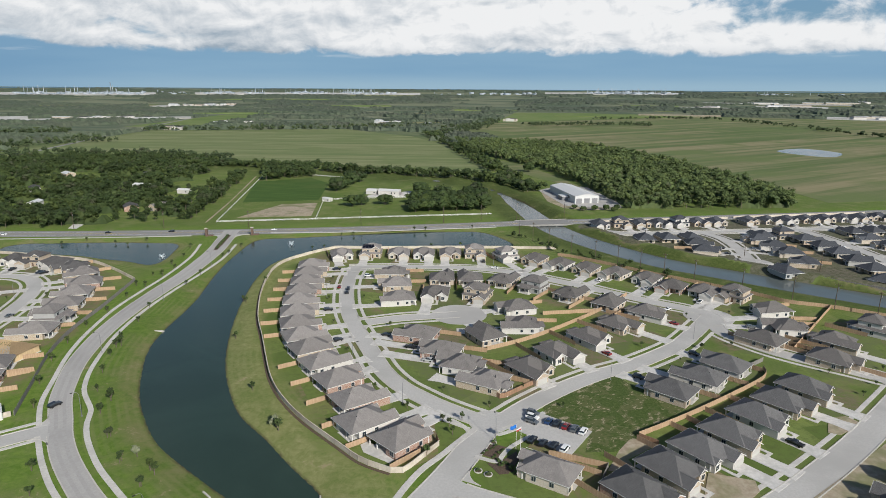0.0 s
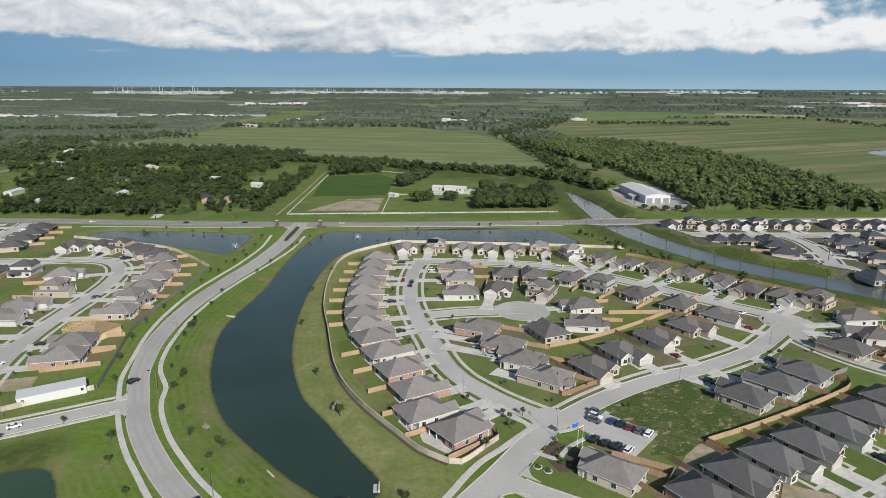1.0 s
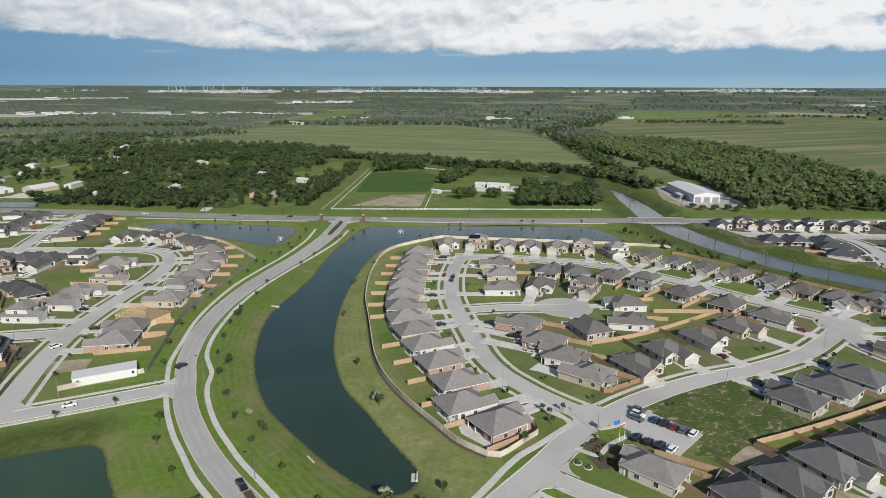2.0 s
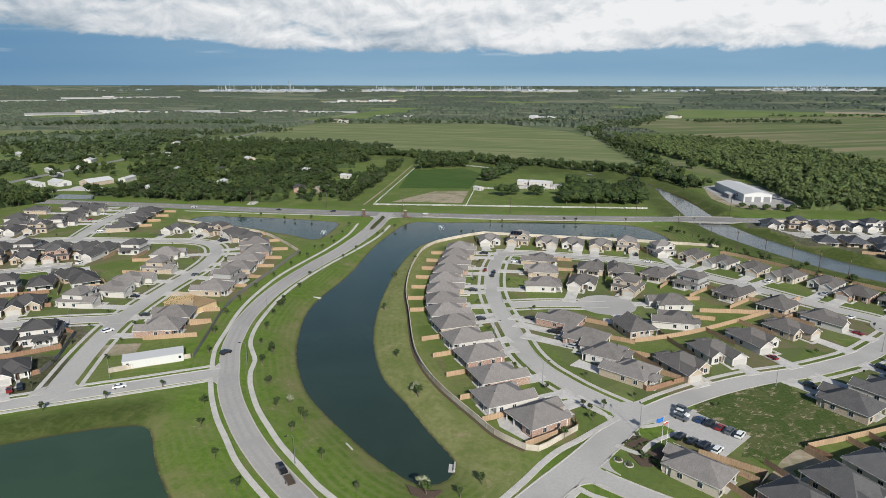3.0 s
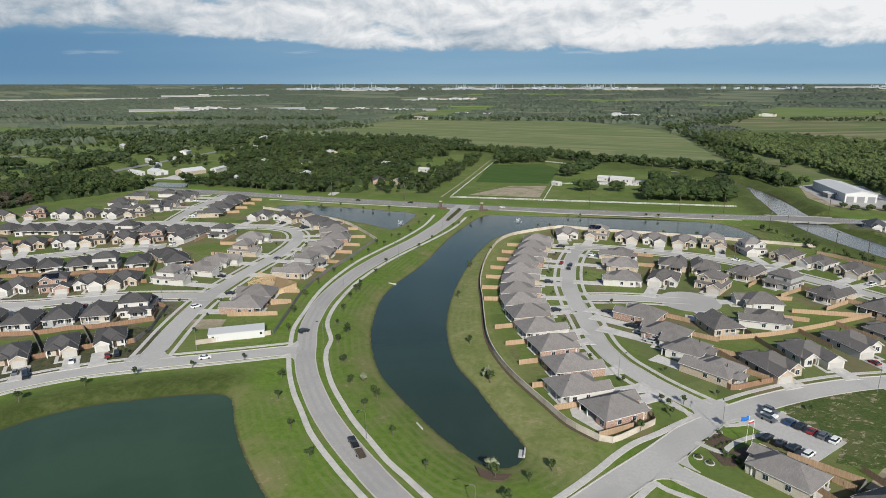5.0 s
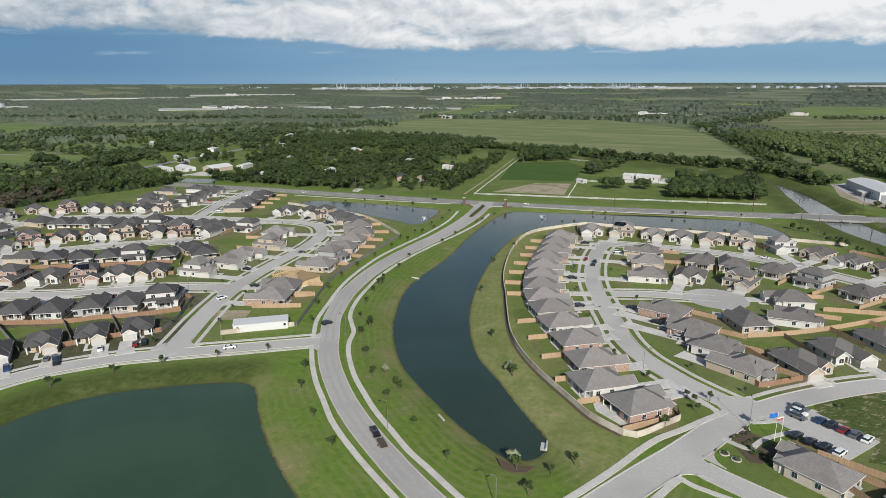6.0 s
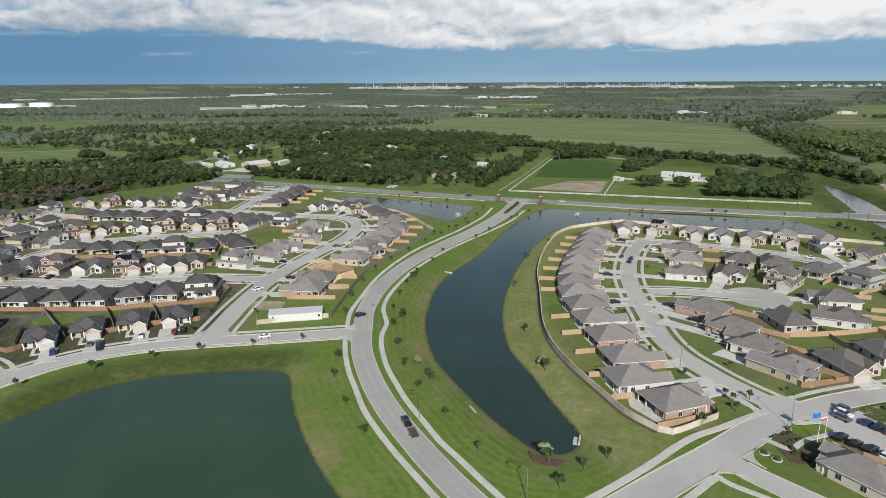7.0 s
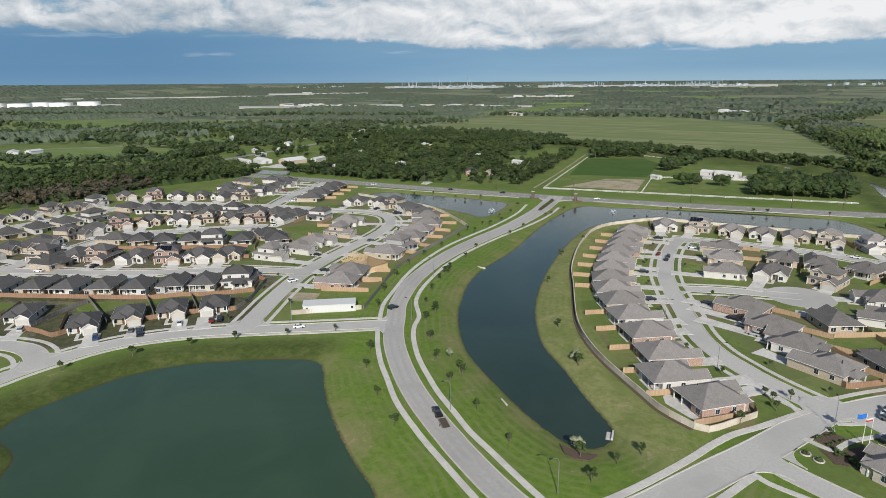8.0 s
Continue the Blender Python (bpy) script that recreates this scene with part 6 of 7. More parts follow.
def build_vehicle(kind, colour):
    e = thing({"car": "car", "suv": "suv", "pickup": "pickup_truck"}[kind], CAR_LABEL[kind].format(colour), "car", "parked cars")
    body, cab = bmesh.new(), bmesh.new()
    if kind == "car":
        loft(body, [(-2.3, 0.35), (-2.35, 0.75), (-2.1, 0.98), (-1.2, 1.0), (0.9, 1.0), (2.1, 0.82), (2.35, 0.6), (2.3, 0.35)], 0.92, 0.84)
        loft(cab, [(-1.75, 0.98), (-1.0, 1.40), (0.15, 1.43), (1.05, 0.98)], 0.80, 0.60)
        top = [(-1.05, 1.39), (-0.95, 1.45), (0.1, 1.47), (0.22, 1.41)]
        L, wb, r = 2.35, 1.40, 0.33
    elif kind == "suv":
        loft(body, [(-2.4, 0.42), (-2.45, 1.05), (-2.3, 1.12), (1.0, 1.12), (2.25, 1.0), (2.45, 0.8), (2.4, 0.42)], 0.98, 0.92)
        loft(cab, [(-2.3, 1.10), (-1.95, 1.66), (0.3, 1.70), (1.15, 1.10)], 0.88, 0.70)
        top = [(-2.0, 1.64), (-1.9, 1.74), (0.25, 1.76), (0.4, 1.66)]
        L, wb, r = 2.45, 1.45, 0.38
    else:
        loft(body, [(-2.9, 0.5), (-2.92, 1.12), (-0.9, 1.12), (1.6, 1.15), (2.75, 1.08), (2.92, 0.8), (2.85, 0.5)], 1.0, 0.95)
        loft(cab, [(-0.85, 1.12), (-0.7, 1.74), (0.75, 1.78), (1.6, 1.14)], 0.88, 0.72)
        top = [(-0.75, 1.72), (-0.65, 1.82), (0.7, 1.84), (0.85, 1.73)]
        L, wb, r = 2.92, 1.8, 0.42
    loft(body, top, 0.72 if kind != "car" else 0.63, 0.66 if kind != "car" else 0.57)
    for shell in (body, cab):
        shell.transform(CAR_SIZE)
    part("body", body, PAINT[colour], e)
    part("cabin_glass", cab, M["glass"], e)
    if kind == "pickup":
        bm = bmesh.new()
        box(bm, -2.42, -0.84, -0.70, 0.70, 1.02, 1.052)
        part("bed_floor", bm, M["dark"], e)
    for sx in (-wb, wb):
        for sy in (-1, 1):
            bm = bmesh.new()
            tube(bm, (sx, sy * 0.72, r), (sx, sy * 0.99, r), r, r, 12)
            bm.transform(CAR_SIZE)
            part("wheel", bm, M["wheel"], e)
    return e


VEH = {}


def vehicle(x, y, deg, kind="car", colour="black", z=0.06):
    m = at(x, y, z, deg)
    if (kind, colour) in VEH:
        return copy_thing(VEH[kind, colour], m)
    VEH[kind, colour] = build_vehicle(kind, colour)
    VEH[kind, colour].matrix_world = m


# by the show home, in two rows, and along the streets
for i, (k, c) in enumerate((("suv", "grey"), ("suv", "white"), ("suv", "grey"))):
    vehicle(29.0 - 0.5 * i, 178.5 - 2.6 * i, -35, k, c, 0.17)
for i, (k, c) in enumerate((("car", "blue"), ("suv", "black"), ("car", "red"), ("suv", "grey"), ("suv", "white"))):
    vehicle(33.2 + 2.35 * i, 173.6 - 1.5 * i, 60, k, c, 0.17)
for i, (k, c) in enumerate((("suv", "black"), ("car", "black"), ("suv", "black"), ("suv", "white"))):
    vehicle(26.6 + 2.9 * i, 162.8 - 1.5 * i, 57, k, c, 0.17)
for x, y, d, k, c in ((-124, 182, 65, "suv", "black"), (-142, 151, 40, "car", "white"), (-194.5, 111, -33, "suv", "blue"), (-187.5, 122, -35, "pickup", "grey"), (-184.5, 120, -35, "suv", "black"), (-180.8, 133, -40, "car", "white"), (-173.5, 140.5, -40, "car", "red"), (-171.5, 142.5, -42, "suv", "black"), (-179.5, 189, 70, "suv", "white"), (-291, 145.5, 205, "car", "white"), (-52.5, 306, 95, "car", "red"),
                      (-47.5, 303, 95, "suv", "black"), (-47.2, 297, 95, "suv", "black"), (-192, 262, 80, "car", "grey"), (-232, 424, 5, "car", "black"), (-120, 436, 185, "car", "white"),
                      (150, 481, 10, "car", "grey"), (-300, 417, 5, "suv", "white"), (-190, 429, 185, "suv", "black"), (105, 275, 215, "car", "white"), (30, 342, 160, "car", "white")):
    vehicle(x, y, d, k, c, 0.15 if y < 400 else 0.1)
# the pickup with its trailer
vehicle(-71.3, 123.4, 135, "pickup", "black", 0.14)


def trailer():
    e = thing("utility_trailer", "black open utility trailer hitched to a truck", "trailer", "", at(-67.3, 119.6, 0.14, 135))
    bm = bmesh.new()
    box(bm, -2.2, 2.2, -0.95, 0.95, 0.55, 0.65)
    box(bm, 2.2, 3.2, -0.06, 0.06, 0.5, 0.58)
    part("deck", bm, M["pole"], e)
    for y in (-0.95, 0.91):
        bm = bmesh.new()
        box(bm, -2.2, 2.2, y, y + 0.04, 0.65, 1.05)
        part("side_rail", bm, M["metal"], e)
    for y in (-1.1, 0.98):
        bm = bmesh.new()
        tube(bm, (-0.3, y, 0.3), (-0.3, y + 0.14, 0.3), 0.3, 0.3, 12)
        part("wheel", bm, M["wheel"], e)


trailer()


def drive_cars():
    pick = random.Random(21)
    kinds = [("suv", "black"), ("car", "white"), ("suv", "grey"), ("pickup", "white"), ("car", "black"), ("suv", "white"), ("car", "grey"), ("pickup", "black"), ("car", "red"), ("suv", "silver")]
    for m, gx, run in DRIVES:
        if pick.random() < 0.32 and run > 5.5:
            p = m @ Vector((gx + pick.choice((-1.25, 1.25)), 8.6 + 3.2, 0))
            deg = math.degrees(m.to_euler().z) + pick.choice((90, -90))
            vehicle(p.x, p.y, deg, *pick.choice(kinds), 0.16)


drive_cars()

# ---- street furniture ----


def build_lamp():
    e = thing("street_lamp", "slender dark street lamp with a curved arm", "street lamp", "street lamps")
    bm = bmesh.new()
    tube(bm, (0, 0, 0), (0, 0, 7.4), 0.10, 0.06, 8)
    tube(bm, (0, 0, 0), (0, 0, 0.5), 0.2, 0.16, 8)
    part("mast", bm, M["metal"], e)
    bm = bmesh.new()
    pts = [(0, 0, 7.3), (0.25, 0, 8.0), (0.8, 0, 8.4), (1.7, 0, 8.45)]
    for a, b in zip(pts, pts[1:]):
        tube(bm, a, b, 0.045, 0.04, 6)
    part("arm", bm, M["metal"], e)
    bm = bmesh.new()
    box(bm, 1.55, 2.3, -0.15, 0.15, 8.32, 8.48)
    part("lamp_head", bm, M["dark"], e)
    return e


LAMP = build_lamp()
for i, (x, y, d) in enumerate(((-69.5, 127, 225), (-34, 108, 225), (-12.5, 185, 30), (16, 163, 100), (-112, 176, 210), (-131, 224, 190), (-133.5, 285, 180), (-132, 345, 180), (-56, 290, 0), (-33, 216, 20),
                               (60, 203, 150), (30, 350, -90), (-196, 188, 0), (-205, 285, 0), (-150, 156, -60), (104, 241, 140))):
    m = at(x, y, 0, d)
    if i:
        copy_thing(LAMP, m)
    else:
        LAMP.matrix_world = m


def build_pole():
    e = thing("power_pole", "dark wooden power pole with a crossarm", "power pole", "power poles")
    bm = bmesh.new()
    tube(bm, (0, 0, -0.1), (0, 0, 13.0), 0.21, 0.13, 8)
    part("pole", bm, M["pole"], e)
    bm = bmesh.new()
    box(bm, -1.2, 1.2, -0.07, 0.07, 12.0, 12.2)
    part("crossarm", bm, M["pole"], e)
    for x in (-1.05, 0, 1.05):
        bm = bmesh.new()
        tube(bm, (x, 0, 12.2), (x, 0, 12.5), 0.06, 0.04, 6)
        part("insulator", bm, M["metal"], e)
    bm = bmesh.new()
    tube(bm, (0.3, 0, 10.2), (0.3, 0, 11.2), 0.22, 0.22, 10)
    part("transformer", bm, M["metal"], e)
    return e


POLE = build_pole()
for i, (x, y, d) in enumerate(((54, 426, -30), (61, 409, -30), (69, 393, -30), (80, 375, -35), (91, 359, -40), (102, 350, -40), (112, 340, -40), (122, 330, -40), (134, 318, -40), (152, 302, -40), (170, 288, -40),
                               (184, 277, -40), (196, 265, -40), (1, 464, 80), (58, 478, 80), (96, 484, 80), (-60, 453, 80), (-140, 443, 80), (-200, 440, 80), (-262, 435, 80), (30, 472, 80), (140, 420, 0), (186, 372, 0), (214, 340, 0))):
    m = at(x, y, 0, d)
    if i:
        copy_thing(POLE, m)
    else:
        POLE.matrix_world = m


def flag(x, y, cloth, label):
    e = thing("flagpole", label, "flagpole", "flags of the show home", at(x, y, 0, 20))
    bm = bmesh.new()
    tube(bm, (0, 0, 0), (0, 0, 8.0), 0.07, 0.04, 8)
    part("pole", bm, M["white_paint"], e)
    bm = bmesh.new()
    tube(bm, (0, 0, 8.0), (0, 0, 8.2), 0.1, 0.02, 8)
    part("finial", bm, M["metal"], e)
    for j, (name, mat, x0, x1, z0, z1) in enumerate(cloth):
        bm = bmesh.new()
        n = 8
        a, b = [], []
        for i in range(n + 1):
            s = x0 + (x1 - x0) * i / n
            w = 0.12 * math.sin(4.2 * s)
            a.append((-s, w, z0 - 0.22 * s))
            b.append((-s, w, z1 - 0.22 * s))
        for off in (0, 1):
            va = [bm.verts.new((p[0], p[1] + 0.02 * off + 0.03 * (j == 1), p[2])) for p in a]
            vb = [bm.verts.new((p[0], p[1] + 0.02 * off + 0.03 * (j == 1), p[2])) for p in b]
            for i in range(n):
                bm.faces.new((va[i], va[i + 1], vb[i + 1], vb[i]))
        part(name, bm, mat, e)


BLUE, RED = plain("flag_blue", (0.02, 0.16, 0.55), 0.8), plain("flag_red", (0.45, 0.05, 0.05), 0.8)
flag(21.5, 159.3, [("cloth", BLUE, 0.08, 1.9, 6.5, 7.7)], "white flagpole flying a blue flag")
flag(22.6, 157.8, [("stripes", RED, 0.08, 1.5, 6.9, 7.3), ("upper_cloth", M["trim"], 0.08, 1.5, 7.3, 7.7)], "white flagpole flying a red and white flag")


def garden():
    strip("pavement", spline([(9.6, 155.2), (15.6, 152.6), (17.2, 155.4), (20.2, 160), (27.2, 166.6)], 1.0), 0.7, -0.7, -0.1, 0.17, M["walk"], "pale path through the show home garden", "sidewalk")
    flat("planting_bed", [(11.0, 156.4), (14.2, 161.2), (16.5, 161), (19.6, 159.4), (17.2, 155.6), (15.2, 153.8)], 0.12, M["mulch"], "dark mulch bed beside a garden path", "bed")
    flat("planting_bed", [(12.6, 152.2), (15.2, 151.4), (18.4, 154.6), (21.5, 157.8), (21.8, 153.6), (18.2, 147.2), (15.6, 146.8), (14.4, 149.2)], 0.12, M["mulch"], "dark mulch bed against the show home", "bed")
    bm = bmesh.new()
    for x, y, s in ((10.1, 148.4, 1.0), (12.7, 146.8, 1.0), (15.2, 162.3, 0.9)):
        n = 18
        inner, outer = 0.95 * s, 1.2 * s
        for i in range(n):
            a, b = 6.28319 * i / n, 6.28319 * (i + 1) / n
            q = [(x + r * math.cos(t), y + r * math.sin(t)) for r, t in ((inner, a), (outer, a), (outer, b), (inner, b))]
            lo, hi = [bm.verts.new((u, w, 0.0)) for u, w in q], [bm.verts.new((u, w, 0.22)) for u, w in q]
            bm.faces.new(hi)
            for k in range(4):
                bm.faces.new((lo[k], lo[(k + 1) % 4], hi[(k + 1) % 4], hi[k]))
    tagged(part("bed_edging", bm, M["kerb"]), "pale rings of edging stone round young trees", "edging", kind="structure")
    r = np.random.default_rng(9)
    spots = [(10.1, 148.4, 0.8), (12.7, 146.8, 0.8), (15.2, 162.3, 0.7)]
    spots += [(11.8 + 1.1 * i + r.uniform(-0.3, 0.3), 156.6 + 0.9 * i + r.uniform(-0.4, 0.4), r.uniform(0.4, 0.75)) for i in range(5)]
    spots += [(14.6 + 0.8 * i + r.uniform(-0.3, 0.3), 154.6 + 0.9 * i + r.uniform(-0.3, 0.3), r.uniform(0.4, 0.7)) for i in range(5)]
    spots += [(15.2 + r.uniform(0, 5), 148.5 + r.uniform(0, 5), r.uniform(0.6, 1.1)) for i in range(9)]
    spots += [(20.0 + 1.9 * i, 147.0 - 1.3 * i - (i % 2) * 0.4, r.uniform(0.5, 0.8)) for i in range(6)]
    for x, y, s in spots:
        e = thing("shrub", "rounded dark green shrub in a mulch ring", "shrub", "garden shrubs", at(x, y))
        v, f = clumps(r, np.array([0, 0, 0.55 * s]), (0.7 * s, 0.7 * s, 0.5 * s), 8, 0.36 * s, 90, 0.08)
        c = np_mesh("foliage", v, f, M["leaf_young"])
        c.parent = e
        bm = bmesh.new()
        tube(bm, (0, 0, -0.05), (0, 0, 0.13), 0.85 * s, 0.75 * s, 14)
        part("mulch_ring", bm, M["mulch"], e)
    # slab behind the corner house
    flat("patio_slab", [(-23.2, 160.6), (-21.2, 162.6), (-12.2, 153.9), (-14.0, 151.6), (-21.9, 157.0)], 0.16, M["drive"], "wide pale concrete patio slab behind a house", "patio")


garden()


def fountain(x, y):
    e = thing("fountain", "white floating fountain spray on a pond", "fountain", "pond fountains", at(x, y, WATER_Z))
    bm = bmesh.new()
    tube(bm, (0, 0, -0.1), (0, 0, 0.25), 0.9, 0.7, 14)
    part("float", bm, M["dark"], e)
    r = np.random.default_rng(3)
    n = 620
    a, u = r.uniform(0, 6.283, n), r.random(n)
    v0 = r.uniform(0.55, 1.0, n)
    rad, z = 3.6 * u * v0, 4.6 * v0 * (4 * u * (1 - u)) * 0.9 + 0.1
    c = np.stack([rad * np.cos(a), rad * np.sin(a), z], 1)
    t = (c * 0.75)[:, None] + r.normal(size=(n, 3, 3)) * 0.08
    s = np_mesh("spray", t.reshape(-1, 3), np.arange(3 * n).reshape(-1, 3), M["spray"])
    s.parent = e


fountain(-98, 396)
fountain(-168, 363)


M["dark_brick"] = brick_material("dark_brown_brick", (0.13, 0.075, 0.055), (0.10, 0.058, 0.045), (0.16, 0.14, 0.12))


def entry():
    for x, y in ((-161, 417), (-131, 421)):
        e = thing("entry_column", "brown brick entrance column with a cap", "column", "entrance columns", at(x, y, 0, 5))
        bm = bmesh.new()
        box(bm, -0.8, 0.8, -0.8, 0.8, 0, 5.4)
        part("shaft", bm, M["dark_brick"], e)
        bm = bmesh.new()
        box(bm, -1.0, 1.0, -1.0, 1.0, 5.4, 5.7)
        part("cap", bm, M["fence_light"], e)
        bm = bmesh.new()
        box(bm, 0.8, 4.5, -0.3, 0.3, 0, 1.2)
        part("wing_wall", bm, M["dark_brick"], e)
    flat("median", [(-148.5, 420), (-145.5, 420), (-142.5, 396), (-141, 380), (-143.2, 380), (-146, 396)], 0.24, M["mulch"], "planted median with low shrubs", "median")
    r = np.random.default_rng(6)
    for i in range(9):
        s = i / 8
        x, y = -146.6 + 4.3 * s, 417 - 34 * s
        e = thing("shrub", "low dark shrub on the entrance median", "shrub", "median shrubs", at(x, y, 0.24))
        v, f = clumps(r, np.array([0, 0, 0.5]), (1.0, 1.5, 0.5), 8, 0.5, 70, 0.1)
        c = np_mesh("foliage", v, f, M["leaf_young"])
        c.parent = e


entry()


M["bridge"] = grainy("weathered_concrete", (0.24, 0.235, 0.22), (0.32, 0.31, 0.29), 1.0, 0.2, (0.20, 0.195, 0.18), 0.9, 0.1, 0.01)


def bridge():
    d = Vector((106, 17, 0)).normalized()
    deg = math.degrees(math.atan2(d.y, d.x))
    e = thing("road_bridge", "concrete road bridge over a drainage canal", "bridge", "", at(78, 468, 0, deg))
    bm = bmesh.new()
    box(bm, -20, 20, -9.2, 9.2, -0.75, 0.10)
    part("deck", bm, M["asphalt"], e)
    for y in (-9.1, 8.85):
        bm = bmesh.new()
        box(bm, -21, 21, y, y + 0.25, 0.1, 0.6)
        part("parapet", bm, M["bridge"], e)
    for x in (-7, 7):
        bm = bmesh.new()
        box(bm, x - 0.5, x + 0.5, -8.6, 8.6, -3.0, -0.75)
        part("pier", bm, M["walk"], e)


bridge()


def outlet(x, y, deg, label):
    e = thing("outlet_headwall", label, "headwall", "", at(x, y, WATER_Z, deg))
    bm = bmesh.new()
    box(bm, -1.8, 1.8, -0.2, 0.2, -0.4, 0.75)
    part("wall", bm, M["walk"], e)
    bm = bmesh.new()
    box(bm, -1.8, 1.8, 0.2, 1.5, -0.4, 0.02)
    part("apron", bm, M["walk"], e)


outlet(-30.2, 136.5, 100, "pale concrete outlet wall at the end of a pond")
outlet(-59.5, 138.5, -42, "pale concrete outlet slab on a grassy bank")
outlet(-119.6, 248, 0, "small pale concrete outlet on a pond bank")

# ---- the lot under way and the white sales building ----


M["plywood"] = wood_material("plywood", (0.40, 0.29, 0.17), (0.52, 0.39, 0.24))


def framed_house():
    e = thing("unfinished_house", "house under construction in raw timber with open trusses", "house", "", at(-166, 221, 0, 75))
    bm = bmesh.new()
    box(bm, -6.8, 6.8, -9.5, 8.5, -0.1, 0.2)
    part("slab", bm, M["drive"], e)
    for x0, x1, y0, y1, z in ((-6.4, 6.4, -9.2, -9.05, 2.8), (-6.4, -6.25, -9.0, -5.0, 2.8), (6.25, 6.4, -9.0, 2.0, 2.8), (0.4, 6.25, 8.0, 8.15, 1.2)):
        bm = bmesh.new()
        box(bm, x0, x1, y0, y1, 0.2, z)
        part("sheathing", bm, M["lumber"], e)
    bm = bmesh.new()
    for i in range(22):
        y = -4.6 + i * 0.6
        for x in (-6.33, 6.33):
            box(bm, x - 0.05, x + 0.05, y - 0.03, y + 0.03, 0.2, 2.7)
    for i in range(21):
        x = -6.2 + i * 0.62
        box(bm, x - 0.03, x + 0.03, 8.02, 8.12, 0.2, 2.7)
        box(bm, x - 0.03, x + 0.03, 1.0, 1.1, 0.2, 2.7)
    for x0, x1, y0, y1 in ((-6.4, 6.4, 8.0, 8.14), (-6.4, -6.26, -5.0, 8.0), (6.26, 6.4, 2.0, 8.0)):
        box(bm, x0, x1, y0, y1, 2.7, 2.82)
    part("stud", bm, M["lumber"], e)
    # roof boarded on the far slope and the back hip only
    bm = bmesh.new()
    h = 3.3
    a = [bm.verts.new(c) for c in ((-6.9, -9.7, 2.8), (6.9, -9.7, 2.8), (6.9, -0.6, 2.8), (0, -0.6, 2.8 + h), (0, -3.6, 2.8 + h))]
    for f in ((0, 1, 4), (1, 2, 3, 4)):
        bm.faces.new([a[i] for i in f])
    bmesh.ops.solidify(bm, geom=bm.faces[:], thickness=0.06)
    part("roof_boarding", bm, M["plywood"], e)
    for i in range(11):
        y = -3.2 + i * 1.14
        bm = bmesh.new()
        for s in (-1, 1):
            tube(bm, (s * 6.8, y, 2.8), (0, y, 2.8 + h), 0.10, 0.10, 4)
            tube(bm, (s * 3.3, y, 2.86), (s * 1.7, y, 2.8 + h * 0.74), 0.08, 0.08, 4)
        tube(bm, (-6.5, y, 2.86), (6.5, y, 2.86), 0.09, 0.09, 4)
        tube(bm, (0, y, 2.86), (0, y, 2.8 + h), 0.045, 0.045, 4)
        part("truss", bm, M["lumber"], e)


framed_house()


def shed(x, y, deg, w, d, h, slope, wall, roof, name, label, category="building", doors=1):
    e = thing(name, label, category, "", at(x, y, float(rise_at(math.hypot(x, y))), deg))
    wl, rf = bmesh.new(), bmesh.new()
    box(wl, -w / 2, w / 2, -d / 2, d / 2, 0, h)
    for s in (-1, 1):
        tri = [wl.verts.new(c) for c in ((-w / 2, s * d / 2, h), (w / 2, s * d / 2, h), (0, s * d / 2, h + w / 2 * slope))]
        wl.faces.new(tri if s < 0 else tri[::-1])
        p = [(s * (w / 2 + 0.3), -d / 2 - 0.3, h - 0.3 * slope), (0, -d / 2 - 0.3, h + w / 2 * slope), (0, d / 2 + 0.3, h + w / 2 * slope), (s * (w / 2 + 0.3), d / 2 + 0.3, h - 0.3 * slope)]
        lo = [rf.verts.new((a, b, c + 0.01)) for a, b, c in p]
        hi = [rf.verts.new((a, b, c + 0.22)) for a, b, c in p]
        rf.faces.new(lo)
        rf.faces.new(hi[::-1])
        for i in range(4):
            j = (i + 1) % 4
            rf.faces.new((lo[i], lo[j], hi[j], hi[i]))
    part("wall", wl, wall, e)
    part("roof", rf, roof, e)
    for i in range(doors):
        bm = bmesh.new()
        cx = (i - (doors - 1) / 2) * w / max(doors, 1)
        box(bm, cx - w * 0.12, cx + w * 0.12, -d / 2 - 0.06, -d / 2 + 0.02, 0, h * 0.7)
        part("door", bm, M["metal"], e)
        bm = bmesh.new()
        box(bm, -w / 2 - 0.05, -w / 2 + 0.02, -d * 0.3 + i * 3 - 0.6, -d * 0.3 + i * 3 + 0.6, h * 0.4, h * 0.75)
        part("window", bm, M["glass"], e)
    return e


def sales_building():
    e = thing("portable_building", "long flat white portable building on a lot", "building", "", at(-144.3, 170.2, 0, 37))
    bm = bmesh.new()
    box(bm, -9.5, 9.5, -3.2, 3.2, 0.2, 2.9)
    part("body", bm, M["sheet"], e)
    bm = bmesh.new()
    box(bm, -9.7, 9.7, -3.4, 3.4, 2.9, 3.05)
    part("roof", bm, M["sheet"], e)
    bm = bmesh.new()
    box(bm, -9.4, 9.4, -3.1, 3.1, -0.05, 0.2)
    part("skirt", bm, M["fence_light"], e)
    for x in (-8, 8.3):
        bm = bmesh.new()
        box(bm, x - 0.4, x + 0.4, -3.26, -3.18, 1.3, 2.2)
        part("window", bm, M["glass"], e)
    bm = bmesh.new()
    box(bm, 9.45, 9.56, -0.6, 0.4, 0.3, 2.3)
    part("door", bm, M["door"], e)


sales_building()

